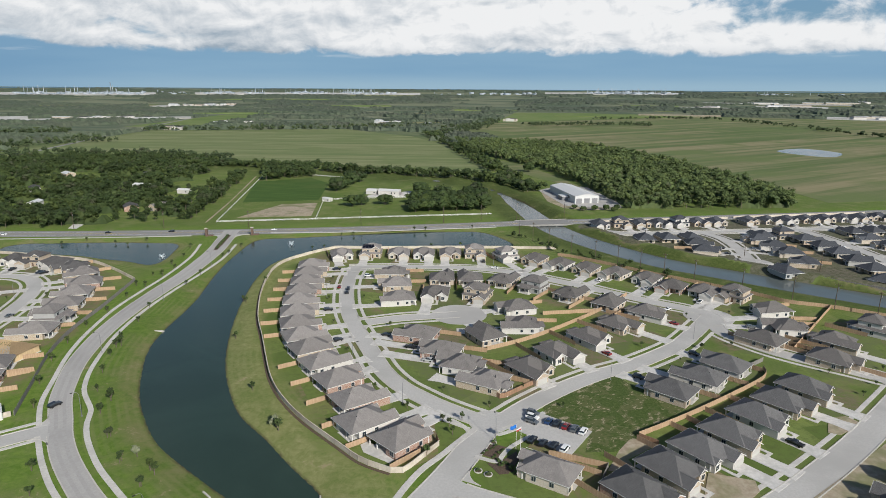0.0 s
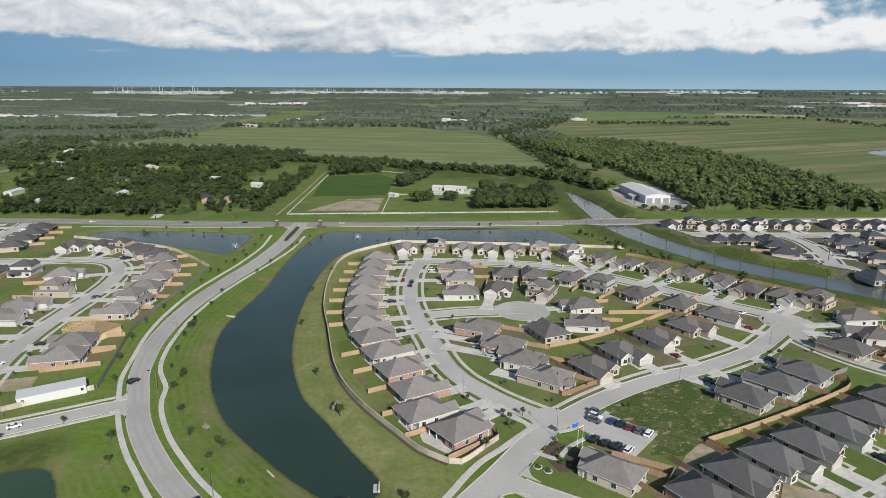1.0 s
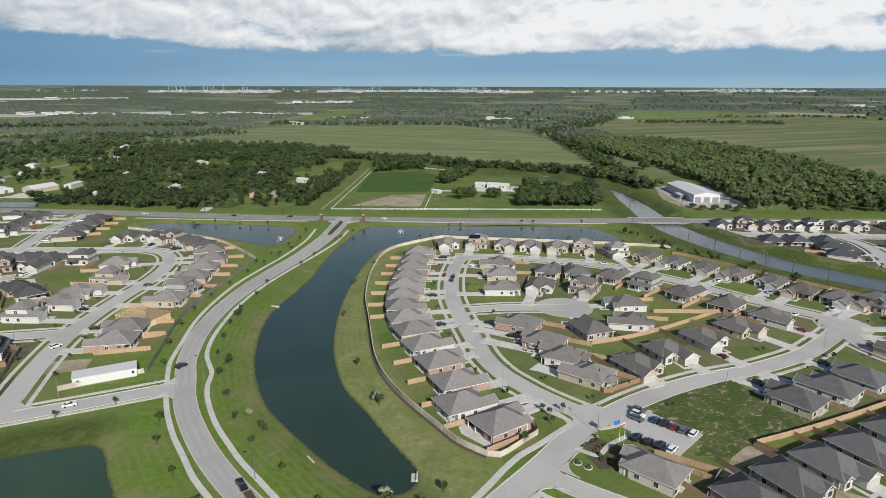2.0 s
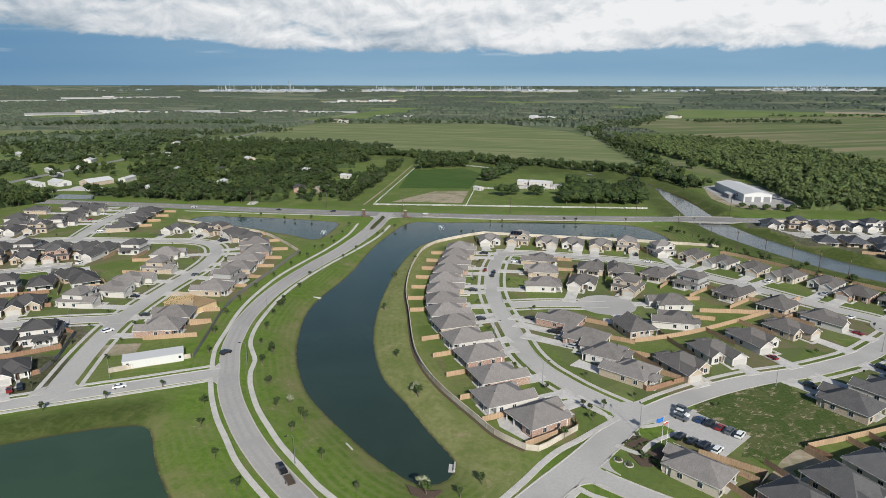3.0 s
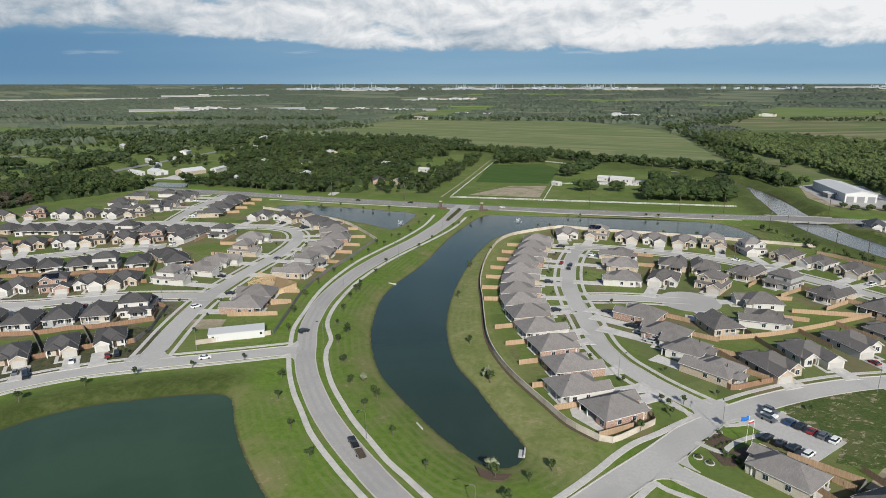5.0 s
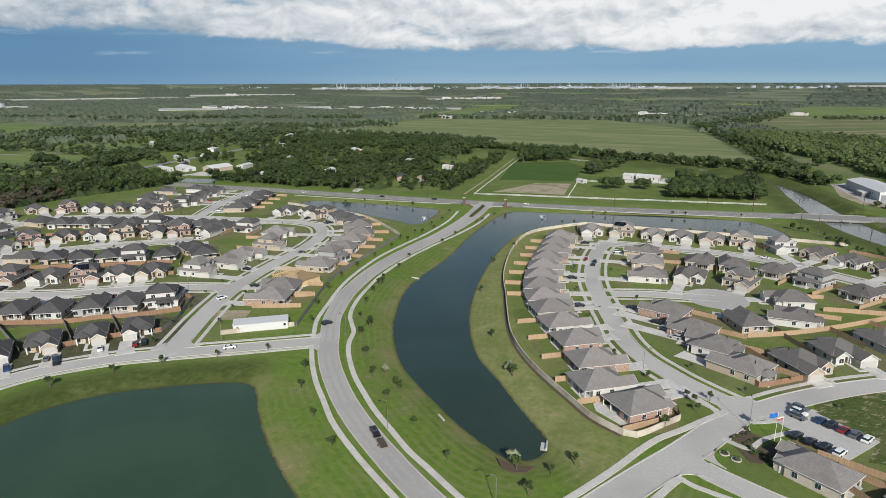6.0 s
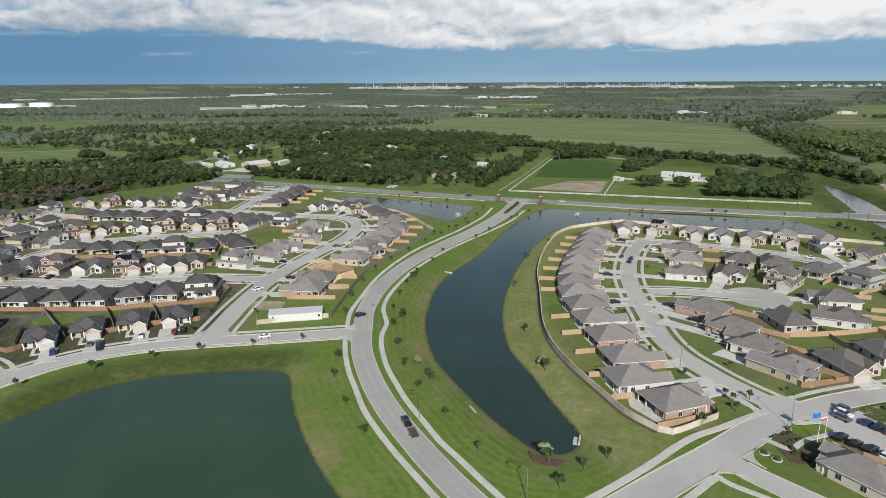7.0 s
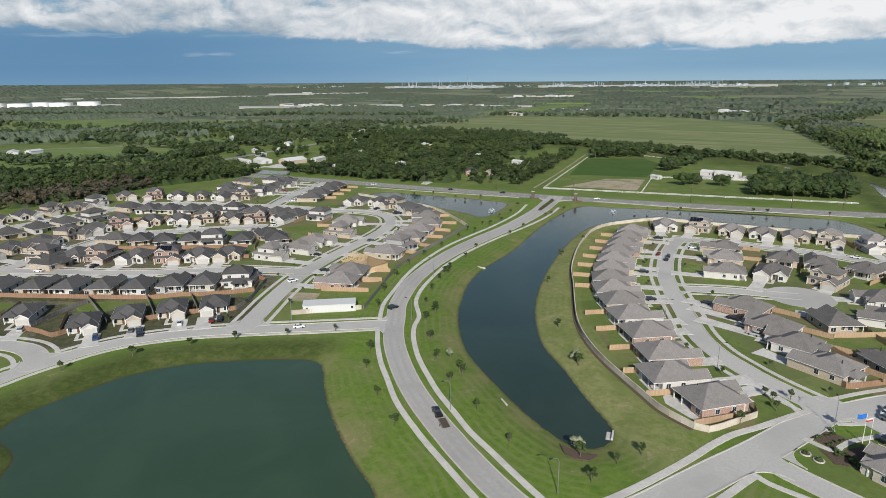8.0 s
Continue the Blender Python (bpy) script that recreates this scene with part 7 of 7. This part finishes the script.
# ---- beyond the main road ----
shed(123, 583, 10, 22, 66, 6.5, 0.18, M["sheet"], M["sheet"], "warehouse", "long white metal warehouse with a low roof", "warehouse", 3)
flat("gravel_yard", [(96, 622), (107, 540), (125, 530), (156, 536), (158, 560), (150, 640), (128, 672), (112, 640)], 0.09, M["collector"], "pale gravel yard round a warehouse", "yard")
shed(-50, 590, 78, 9, 20, 4.2, 0.30, M["white"], M["sheet"], "farmhouse", "low white farmhouse with a pale metal roof", "house", 2)
shed(-67, 596, 78, 9, 10, 3.5, 0.3, M["white"], M["sheet"], "garage", "white garage beside a farmhouse", "garage", 1)
flat("driveway", [(-72, 576), (-34, 582), (-24, 595), (-32, 612), (-40, 606), (-38, 598), (-70, 588)], 0.10, M["drive"], "pale curved drive of a homestead", "driveway")
shed(112, 571, 10, 7, 12, 3.4, 0.08, M["metal"], M["sheet"], "canopy", "low white canopy beside a warehouse", "shed", 1)
flat("dirt_lot", [(95, 560), (104, 528), (120, 518), (150, 524), (156, 534), (125, 529), (107, 540), (97, 610)], 0.07, M["dirt"], "reddish bare earth round a parking lot", "dirt")
shed(-103, 554, 60, 5, 8, 2.8, 0.3, M["white"], M["sheet"], "shed", "small white shed in a paddock", "shed", 1)
for x, y, d, w, l, wm, rm, lab in ((-461, 497, -12, 15, 25, "tan", "sheet", "tan metal barn with a pale roof"), (-491, 484, 70, 12, 20, "sheet", "sheet", "rounded white metal workshop beside a lane"),
                                   (-508, 474, 75, 5, 22, "sheet", "sheet", "long white trailer parked by a workshop"), (-569, 552, 60, 6, 24, "white", "sheet", "white mobile home beside a lane"),
                                   (-556, 578, 40, 6, 20, "white", "sheet", "pale mobile home among trees"), (-540, 530, 70, 6, 18, "grey", "sheet", "grey mobile home with a pale roof"),
                                   (-383, 476, 65, 7, 18, "white", "sheet", "long white mobile home near the road"), (-447, 521, 10, 7, 20, "white", "sheet", "low white shed on a grass clearing"),
                                   (-438, 588, 40, 10, 18, "grey", "sheet", "grey house with a pale roof among trees"), (-546, 714, 70, 12, 20, "sheet", "sheet", "white metal barn at the edge of woods"),
                                   (-736, 672, 60, 9, 26, "white", "sheet", "long white farm building on pasture"), (-257, 509, 30, 11, 16, "brick", "roof_b", "brick farmhouse with a grey roof under trees"),
                                   (-235, 512, -20, 12, 17, "tan", "roof_a", "tan farmhouse with a brown roof"), (-246, 592, 75, 6, 12, "white", "sheet", "small white shed in a meadow"),
                                   (-395, 602, 35, 9, 15, "white", "roof_b", "white house in a wooded clearing"), (-300, 622, 80, 8, 16, "grey", "sheet", "grey house with a metal roof among trees"),
                                   (-345, 522, 10, 8, 18, "white", "sheet", "white mobile home among trees"), (-420, 702, 50, 10, 16, "tan", "sheet", "tan house in the woods"),
                                   (-330, 702, 45, 9, 15, "cream", "roof_b", "cream house at the edge of a field"), (-600, 640, 25, 10, 20, "white", "sheet", "white house beside a country road"),
                                   (-640, 860, 25, 10, 20, "white", "sheet", "white house on open pasture"), (-820, 405, 60, 12, 26, "white", "sheet", "white farm house on pasture"), (-812, 425, 15, 9, 18, "sheet", "sheet", "white barn beside a farm house")):
    shed(x, y, d, w, l, 3.6, 0.35, M[wm], M[rm], "farm_building", lab, "building", 1)
flat("driveway", [(-463, 459), (-470, 482), (-448, 484), (-431, 479), (-426, 464)], 0.13, M["drive"], "pale concrete apron before a barn", "driveway")
strip("lane", spline([(-452, 398), (-462, 420), (-469, 443), (-464, 468)], 4), 3.0, -3.0, -0.1, 0.10, M["drive"], "pale concrete lane to a barn", "lane")
flat("water_6", [(-437, 421), (-449, 441), (-418, 446), (-402, 428)], 0.14, M["pond"], "small rectangular pond beside a barn", "water", 0.3)
flat("driveway", [(-268, 438), (-262, 438), (-268, 474), (-280, 476)], 0.12, M["drive"], "pale gravel mouth of a farm drive", "driveway")


def rail_fence(pts, label):
    l = np.array(pts, float)
    e = thing("rail_fence", label, "fence", "", at(*l[0]))
    for a, b in zip(l, l[1:]):
        L = float(np.linalg.norm(b - a))
        deg = math.degrees(math.atan2(b[1] - a[1], b[0] - a[0]))
        for z in (0.45, 0.85, 1.25):
            bm = bmesh.new()
            box(bm, 0, L, -0.04, 0.04, z - 0.07, z + 0.07)
            o = part("rail", bm, M["white_paint"], e)
            o.matrix_basis = at(a[0] - l[0][0], a[1] - l[0][1], 0, deg)
        for i in range(int(L / 12) + 1):
            bm = bmesh.new()
            box(bm, -0.1, 0.1, -0.1, 0.1, 0, 1.45)
            o = part("post", bm, M["white_paint"], e)
            q = a + (b - a) * min(1, i * 12 / L) - l[0]
            o.matrix_basis = at(q[0], q[1])


rail_fence([(-170, 462), (-204, 708)], "white rail fence along a farm lane")
rail_fence([(-170, 462), (-100, 474), (-35, 485), (40, 498)], "white rail fence beside the main road")
rail_fence([(-98, 475), (-107, 560), (-30, 575)], "white rail fence between paddocks")
rail_fence([(-148, 719), (-110, 700)], "white rail fence behind a field")
strip("farm_lane", spline([(-178, 462), (-190, 560), (-212, 712)], 6), 0.7, -0.7, -0.1, 0.10, M["dirt"], "worn dirt farm lane along a fence", "lane")
strip("country_road", spline([(-540, 430), (-570, 600), (-603, 856), (-617, 913), (-637, 1043), (-683, 1316), (-720, 1560), (-780, 2000)], 12), 4.5, -4.5, -0.1, 0.13, M["asphalt"], "straight grey country road between woods and fields", "road")
strip("country_road", spline([(-1100, 150), (-960, 330), (-885, 422), (-826, 497), (-752, 567), (-700, 650), (-640, 760)], 12), 3.0, -3.0, -0.1, 0.14, M["asphalt"], "narrow country road across pasture", "road")

# ---- the far country: tanks, sheds, works ----
for x, y, r_ in ((-2470, 1185, 36), (-2400, 1235, 38), (-2440, 1330, 32), (-2350, 1350, 38), (-2365, 1465, 40)):
    e = thing("storage_tank", "huge white cylindrical storage tank", "storage tank", "oil storage tanks", at(x, y, float(rise_at(math.hypot(x, y)))))
    bm = bmesh.new()
    tube(bm, (0, 0, 0), (0, 0, 17), r_, r_, 40)
    part("shell", bm, M["white_paint"], e)
    bm = bmesh.new()
    tube(bm, (0, 0, 17), (0, 0, 19), r_ + 0.6, 2, 40)
    part("roof", bm, M["sheet"], e)
fr = random.Random(8)
for cx, cy, n, sx, sy, lo, hi in ((-1010, 1895, 10, 170, 40, 25, 70), (-1500, 1760, 16, 190, 60, 20, 60), (-1135, 2945, 14, 120, 50, 18, 45), (-1060, 3060, 6, 60, 30, 20, 50), (200, 1912, 5, 40, 14, 12, 22), (1440, 2170, 9, 80, 60, 25, 60),
                                  (1237, 3013, 6, 60, 30, 25, 60), (1645, 3090, 5, 70, 30, 40, 100), (-621, 1445, 3, 20, 12, 15, 26), (-520, 1700, 5, 90, 60, 12, 22), (-120, 1720, 5, 100, 50, 14, 22), (1900, 3300, 6, 300, 60, 60, 160), (-2390, 2830, 4, 110, 40, 60, 120)):
    for i in range(n):
        w, l = fr.uniform(12, 26), fr.uniform(lo, hi)
        shed(cx + fr.uniform(-sx, sx), cy + fr.uniform(-sy, sy), fr.choice((70, 75, 80, -10)), w, l, fr.uniform(5, 9), 0.15, fr.choice((M["sheet"], M["white"], M["cream"])), fr.choice((M["sheet"], M["sheet"], M["roof_b"])),
             "far_shed", "pale industrial shed on the flat plain", "building", 0)


def yard(az0, az1, d0, d1, mat, label):
    pts = []
    for a, d in ((az0, d0), (az1, d0), (az1, d1), (az0, d1)):
        pts.append((-math.sin(radians(a)) * d, math.cos(radians(a)) * d))
    bm = bmesh.new()
    v = [bm.verts.new((x, y, float(rise_at(math.hypot(x, y))) + 1.5)) for x, y in pts]
    w = [bm.verts.new((x, y, float(rise_at(math.hypot(x, y))) - 6)) for x, y in pts]
    bm.faces.new(v)
    for i in range(4):
        bm.faces.new((v[i], v[(i + 1) % 4], w[(i + 1) % 4], w[i]))
    tagged(part("gravel_yard", bm, mat), label, "yard", kind="structure")


PALE = grainy("pale_shell", (0.42, 0.41, 0.38), (0.56, 0.55, 0.52), 0.02, 0.004, (0.34, 0.33, 0.30), 0.95, 0.0)
for a0, a1, d0, d1 in CLEARED:
    yard(a0, a1, d0, d1, PALE if d0 != 2480 else M["dirt"], "pale shell-paved industrial ground far off")

strips = random.Random(31)
for i in range(26):
    a, d = strips.uniform(-46, 80), strips.uniform(1750, 4300)
    w = strips.uniform(3.5, 14)
    yard(a, a + w, d, d + strips.uniform(50, 190), strips.choice((M["field_pasture"], M["field_tan"], M["field_green"], M["field_pasture"], PALE if d > 3000 and w < 8 else M["field_tan"])), "thin strip of pasture on the far plain")


def refinery():
    r = np.random.default_rng(17)
    bm = bmesh.new()
    for a0, a1, n, d, top in ((25.3, 33.5, 200, 4340, 46), (20, 25, 40, 4370, 18), (3, 20.5, 330, 4400, 34), (-9, 3, 60, 4420, 20), (-19, -9.5, 240, 4590, 36), (-32, -19, 50, 4600, 20), (34, 46, 30, 4400, 14)):
        hubs = r.uniform(a0, a1, max(2, int((a1 - a0) / 1.6)))
        for i in range(n):
            a = radians(np.clip(r.choice(hubs) + r.normal() * 0.8, a0, a1))
            dd = d + r.uniform(-60, 90)
            x, y = -math.sin(a) * dd, math.cos(a) * dd
            z = float(rise_at(dd)) - 2
            k = r.random()
            if k < 0.55:
                h = r.uniform(0.15, 1.0) ** 3.2 * top + 6
                w = r.uniform(0.9, 2.0)
                tube(bm, (x, y, z), (x, y, z + h), w, w * 0.8, 6)
            elif k < 0.85:
                w, h = r.uniform(4, 14), r.uniform(4, 11)
                box(bm, x - w, x + w, y - 6, y + 6, z, z + h)
            else:
                tube(bm, (x, y, z), (x, y, z + r.uniform(9, 15)), r.uniform(9, 18), 16, 14)
    # blue-grey of the haze before the works is put into the steel
    tagged(part("refinery", bm, grainy("hazed_steel", (0.24, 0.29, 0.34), (0.44, 0.48, 0.52), 0.03, 0.0, None, 0.6, 0.0)), "towers and tanks of a far refinery, haze paled into their colour", "refinery", kind="stuff")
    bm = bmesh.new()
    a = radians(27.2)
    x, y = -math.sin(a) * 4420, math.cos(a) * 4420
    z = float(rise_at(4420))
    tube(bm, (x, y, z), (x, y, z + 66), 2.6, 1.6, 10)
    tagged(part("chimney", bm, M["metal"]), "tall slim dark chimney on the horizon", "chimney")


refinery()


def horizon():
    m = bpy.data.materials.new("far_haze")
    m.use_nodes = True
    t = m.node_tree
    t.nodes.clear()
    k = Net(t)
    o = t.nodes.new("ShaderNodeOutputMaterial")
    e = t.nodes.new("ShaderNodeEmission")
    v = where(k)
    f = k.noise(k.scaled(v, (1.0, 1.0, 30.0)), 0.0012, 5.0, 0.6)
    # haze over the last land, painted as a blue glow of the strip
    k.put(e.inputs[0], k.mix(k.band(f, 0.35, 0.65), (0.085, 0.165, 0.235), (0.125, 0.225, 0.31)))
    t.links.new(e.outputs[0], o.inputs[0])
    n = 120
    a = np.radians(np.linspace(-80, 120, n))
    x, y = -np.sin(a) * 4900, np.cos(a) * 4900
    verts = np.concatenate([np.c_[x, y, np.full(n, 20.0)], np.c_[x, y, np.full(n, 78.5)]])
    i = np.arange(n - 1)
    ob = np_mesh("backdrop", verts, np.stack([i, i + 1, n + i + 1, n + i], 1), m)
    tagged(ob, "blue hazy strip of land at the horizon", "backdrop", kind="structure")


horizon()

# ---- fences ----


def panel_mesh(name, length, height, mat, kind):
    bm = bmesh.new()
    if kind == "wood":
        box(bm, 0, length, -0.02, 0.02, 0.04, height)
        for z in (0.35, height - 0.35):
            box(bm, 0, length, 0.02, 0.07, z - 0.05, z + 0.05)
        box(bm, -0.05, 0.05, 0.02, 0.12, 0, height + 0.03)
    else:
        box(bm, 0, length, -0.05, 0.05, 0, height - 0.10)
        box(bm, -0.01, length + 0.01, -0.14, 0.14, height - 0.10, height + 0.02)
        box(bm, -0.11, 0.11, -0.12, 0.12, 0, height - 0.10)
    bmesh.ops.recalc_face_normals(bm, faces=bm.faces)
    me = bpy.data.meshes.new(name)
    bm.to_mesh(me)
    bm.free()
    me.materials.append(mat)
    return me


PANEL = {"cedar": panel_mesh("panel", 2.44, 1.83, M["fence_wood"], "wood"), "grey": panel_mesh("panel", 2.44, 1.83, M["fence_grey"], "wood"),
         "brown": panel_mesh("panel", 2.44, 1.83, M["fence_brown"], "wood"),
         "cast": panel_mesh("panel", 3.6, 1.75, M["fence_light"], "cast")}
FENCE_LABEL = {"cedar": "brown cedar board fence round back yards", "grey": "dark weathered board fence on a mown verge", "cast": "pale cast panel wall along the pond bank", "brown": "reddish brown board fence behind a row of houses"}


RUNS = []


def fence(pts, kind, smooth=False):
    line = spline(pts, 2.0) if smooth else np.array(pts, float)
    RUNS.append(line)
    seg = np.linalg.norm(np.diff(line, axis=0), axis=1)
    s = np.concatenate([[0], np.cumsum(seg)])
    step = 3.6 if kind == "cast" else 2.44
    n = max(1, round(s[-1] / step))
    e = thing("fence", FENCE_LABEL[kind], "fence", "", at(line[0][0], line[0][1]))
    for i in range(n):
        a, b = [np.array([np.interp(v * s[-1] / n, s, line[:, j]) for j in (0, 1)]) for v in (i, i + 1)]
        ob = new("panel", PANEL[kind])
        ob.parent = e
        L = np.linalg.norm(b - a)
        rel = a - line[0]
        ob.matrix_basis = at(rel[0], rel[1], rnd.uniform(-0.03, 0.03), math.degrees(math.atan2(b[1] - a[1], b[0] - a[0]))) @ Matrix.Diagonal((L / step, 1, 1, 1))
    return e


fence([(-13.4, 147.3), (-21.8, 152.0), (-29.3, 159.6), (-43, 174.4), (-53, 188.4), (-60, 202), (-66, 218), (-73, 238), (-81, 260), (-87, 283), (-91, 303), (-93.5, 322), (-94.5, 340), (-91, 356), (-79, 374), (-68, 386)], "cast", True)
fence([(-68, 386), (-39, 386), (10, 388), (40, 388), (73, 387)], "cast", True)
fence([(-13.4, 147.3), (-9.6, 147.4), (-5.5, 153.4), (-0.5, 160.6)], "cast")
fence([(-0.5, 160.6), (-1.4, 164.5)], "cedar")
fence([(71, 371), (80, 366), (96, 352), (118, 331), (138, 314), (158.4, 295.7), (167.2, 285.8), (183.5, 278.9), (201.6, 267.3)], "cedar", True)
fence([(-133, 176), (-140, 195), (-150, 222), (-155, 246), (-157, 272), (-160, 300), (-162, 316)], "grey", True)
fence([(-162, 316), (-184, 336), (-206, 352), (-232, 360), (-282, 372)], "cast", True)
fence([(-300, 106), (-271, 118), (-251.3, 127), (-236.6, 134), (-214.6, 145.2), (-206.1, 153.4), (-197.2, 159), (-189.7, 166.1), (-184.5, 172)], "brown", True)
fence([(-235.4, 133.9), (-203.8, 121.2)], "grey")
fence([(-214.6, 145.0), (-196.8, 134.7)], "grey")
fence([(-202.2, 155.6), (-187.2, 146.0)], "grey")
for a, b in (((-194.9, 130.0), (-192.3, 133.9)), ((-187.5, 140.4), (-184.2, 144.9)), ((-176.6, 150.4), (-174.7, 153.0))):
    fence([a, b], "brown")
fence([(-230.9, 130.9), (-228.6, 117.8), (-224.2, 106.5)], "grey")
fence([(-224.3, 104.1), (-216.3, 105.0), (-208.3, 105.0), (-208.3, 109.4)], "brown")
fence([(-174.7, 153.2), (-178.3, 163.8), (-183.2, 172.4), (-189.8, 183.7)], "grey", True)
fence([(-189.8, 183.7), (-196, 185.6)], "brown")
fence([(58.7, 165.7), (75.8, 176.2), (93.8, 188.4), (114.8, 204.1), (118.3, 211.9)], "cedar", True)
fence([(58.5, 165.1), (63.0, 161.1)], "brown")
fence([(76.6, 176.0), (83.2, 166.5)], "cedar")
fence([(18, 228), (33, 237), (49, 250), (73, 273), (92, 296)], "cedar", True)
fence([(46, 268), (72, 272)], "cedar")
fence([(16.4, 192.6), (19.9, 188.4), (33.9, 200.7)], "brown")
fence([(47, 314), (57, 300), (70, 289), (83, 281)], "cedar", True)
fence([(30.3, 155.8), (38.4, 152.7), (45.5, 149.9)], "cedar")
fence([(45.5, 149.9), (39.9, 138.6)], "grey")
fence([(-249.5, 191.5), (-224.5, 207.5)], "brown")
fence([(-310, 180), (-296, 187), (-262, 207), (-240, 222)], "brown", True)
fence([(-352, 236), (-330, 254), (-300, 270), (-268, 286)], "brown", True)
fence([(139.6, 230), (183.5, 278.9)], "cedar")
fence([(120, 245), (130.3, 238.4), (139, 228.9), (151.3, 214.7), (166, 199)], "cedar", True)
fence([(156, 263), (167.3, 262.5)], "cedar")
fence([(111.6, 211.8), (122, 219.2)], "grey")
fence([(118, 470), (200, 482), (226, 486)], "cast")
fence([(232, 489), (350, 510)], "cast")
fence([(112, 428), (128, 405), (150, 378), (176, 350), (205, 325), (230, 303)], "grey", True)
fence([(-153, 159), (-134, 176)], "cast")
fence([(-161.0, 185.3), (-143.4, 193.4)], "cedar")
fence([(-153.0, 202.5), (-147.4, 206.4)], "cedar")


def mulch_strip(pts, off):
    l = spline(pts, 2.0)
    strip("planting_strip", l, off, off + 0.9, -0.2, 0.07, M["mulch"], "dark mulch strip along the outside of a pale wall", "bed")


mulch_strip([(-13.4, 147.3), (-21.8, 152.0), (-29.3, 159.6), (-43, 174.4), (-53, 188.4), (-60, 202), (-66, 218), (-73, 238), (-81, 260), (-87, 283), (-91, 303), (-93.5, 322)], 0.25)


def side_fences():
    """One fence down each lot line, from the back of the yard to the middle of the house."""
    for i, (x, y, deg, mirror, d) in enumerate(LOTS):
        if y > 400 or x < -350 or x > 215:
            continue
        m = at(x, y, 0, deg)
        sx = 7.9 if i % 2 else 7.7
        base = list(RUNS[:28])
        yy = -2.0
        while yy > -17.0:
            a = m @ Vector((sx, yy - 0.6, 0))
            if min(dist_line(np.array([[a.x, a.y]]), l)[0][0] for l in base) < 0.5:
                break
            yy -= 0.6
        if yy > -5:
            continue
        a, b = m @ Vector((sx, yy, 0)), m @ Vector((sx, -1.5, 0))
        p = np.array([[a.x, a.y], [b.x, b.y], [(a.x + b.x) / 2, (a.y + b.y) / 2]])
        ok = all(dist_line(p, l)[0].min() > HALF[n] + 3 for n, l in LINES.items()) and signed(p, LAGOON).min() > 8 and dist_line(p, CANAL)[0].min() > 22
        for j, (u, v, *_r) in enumerate(LOTS):
            if j != i and np.hypot(p[:, 0] - u, p[:, 1] - v).min() < 5.6:
                ok = False
        if ok:
            fence([(a.x, a.y), (b.x, b.y)], "cedar")


side_fences()
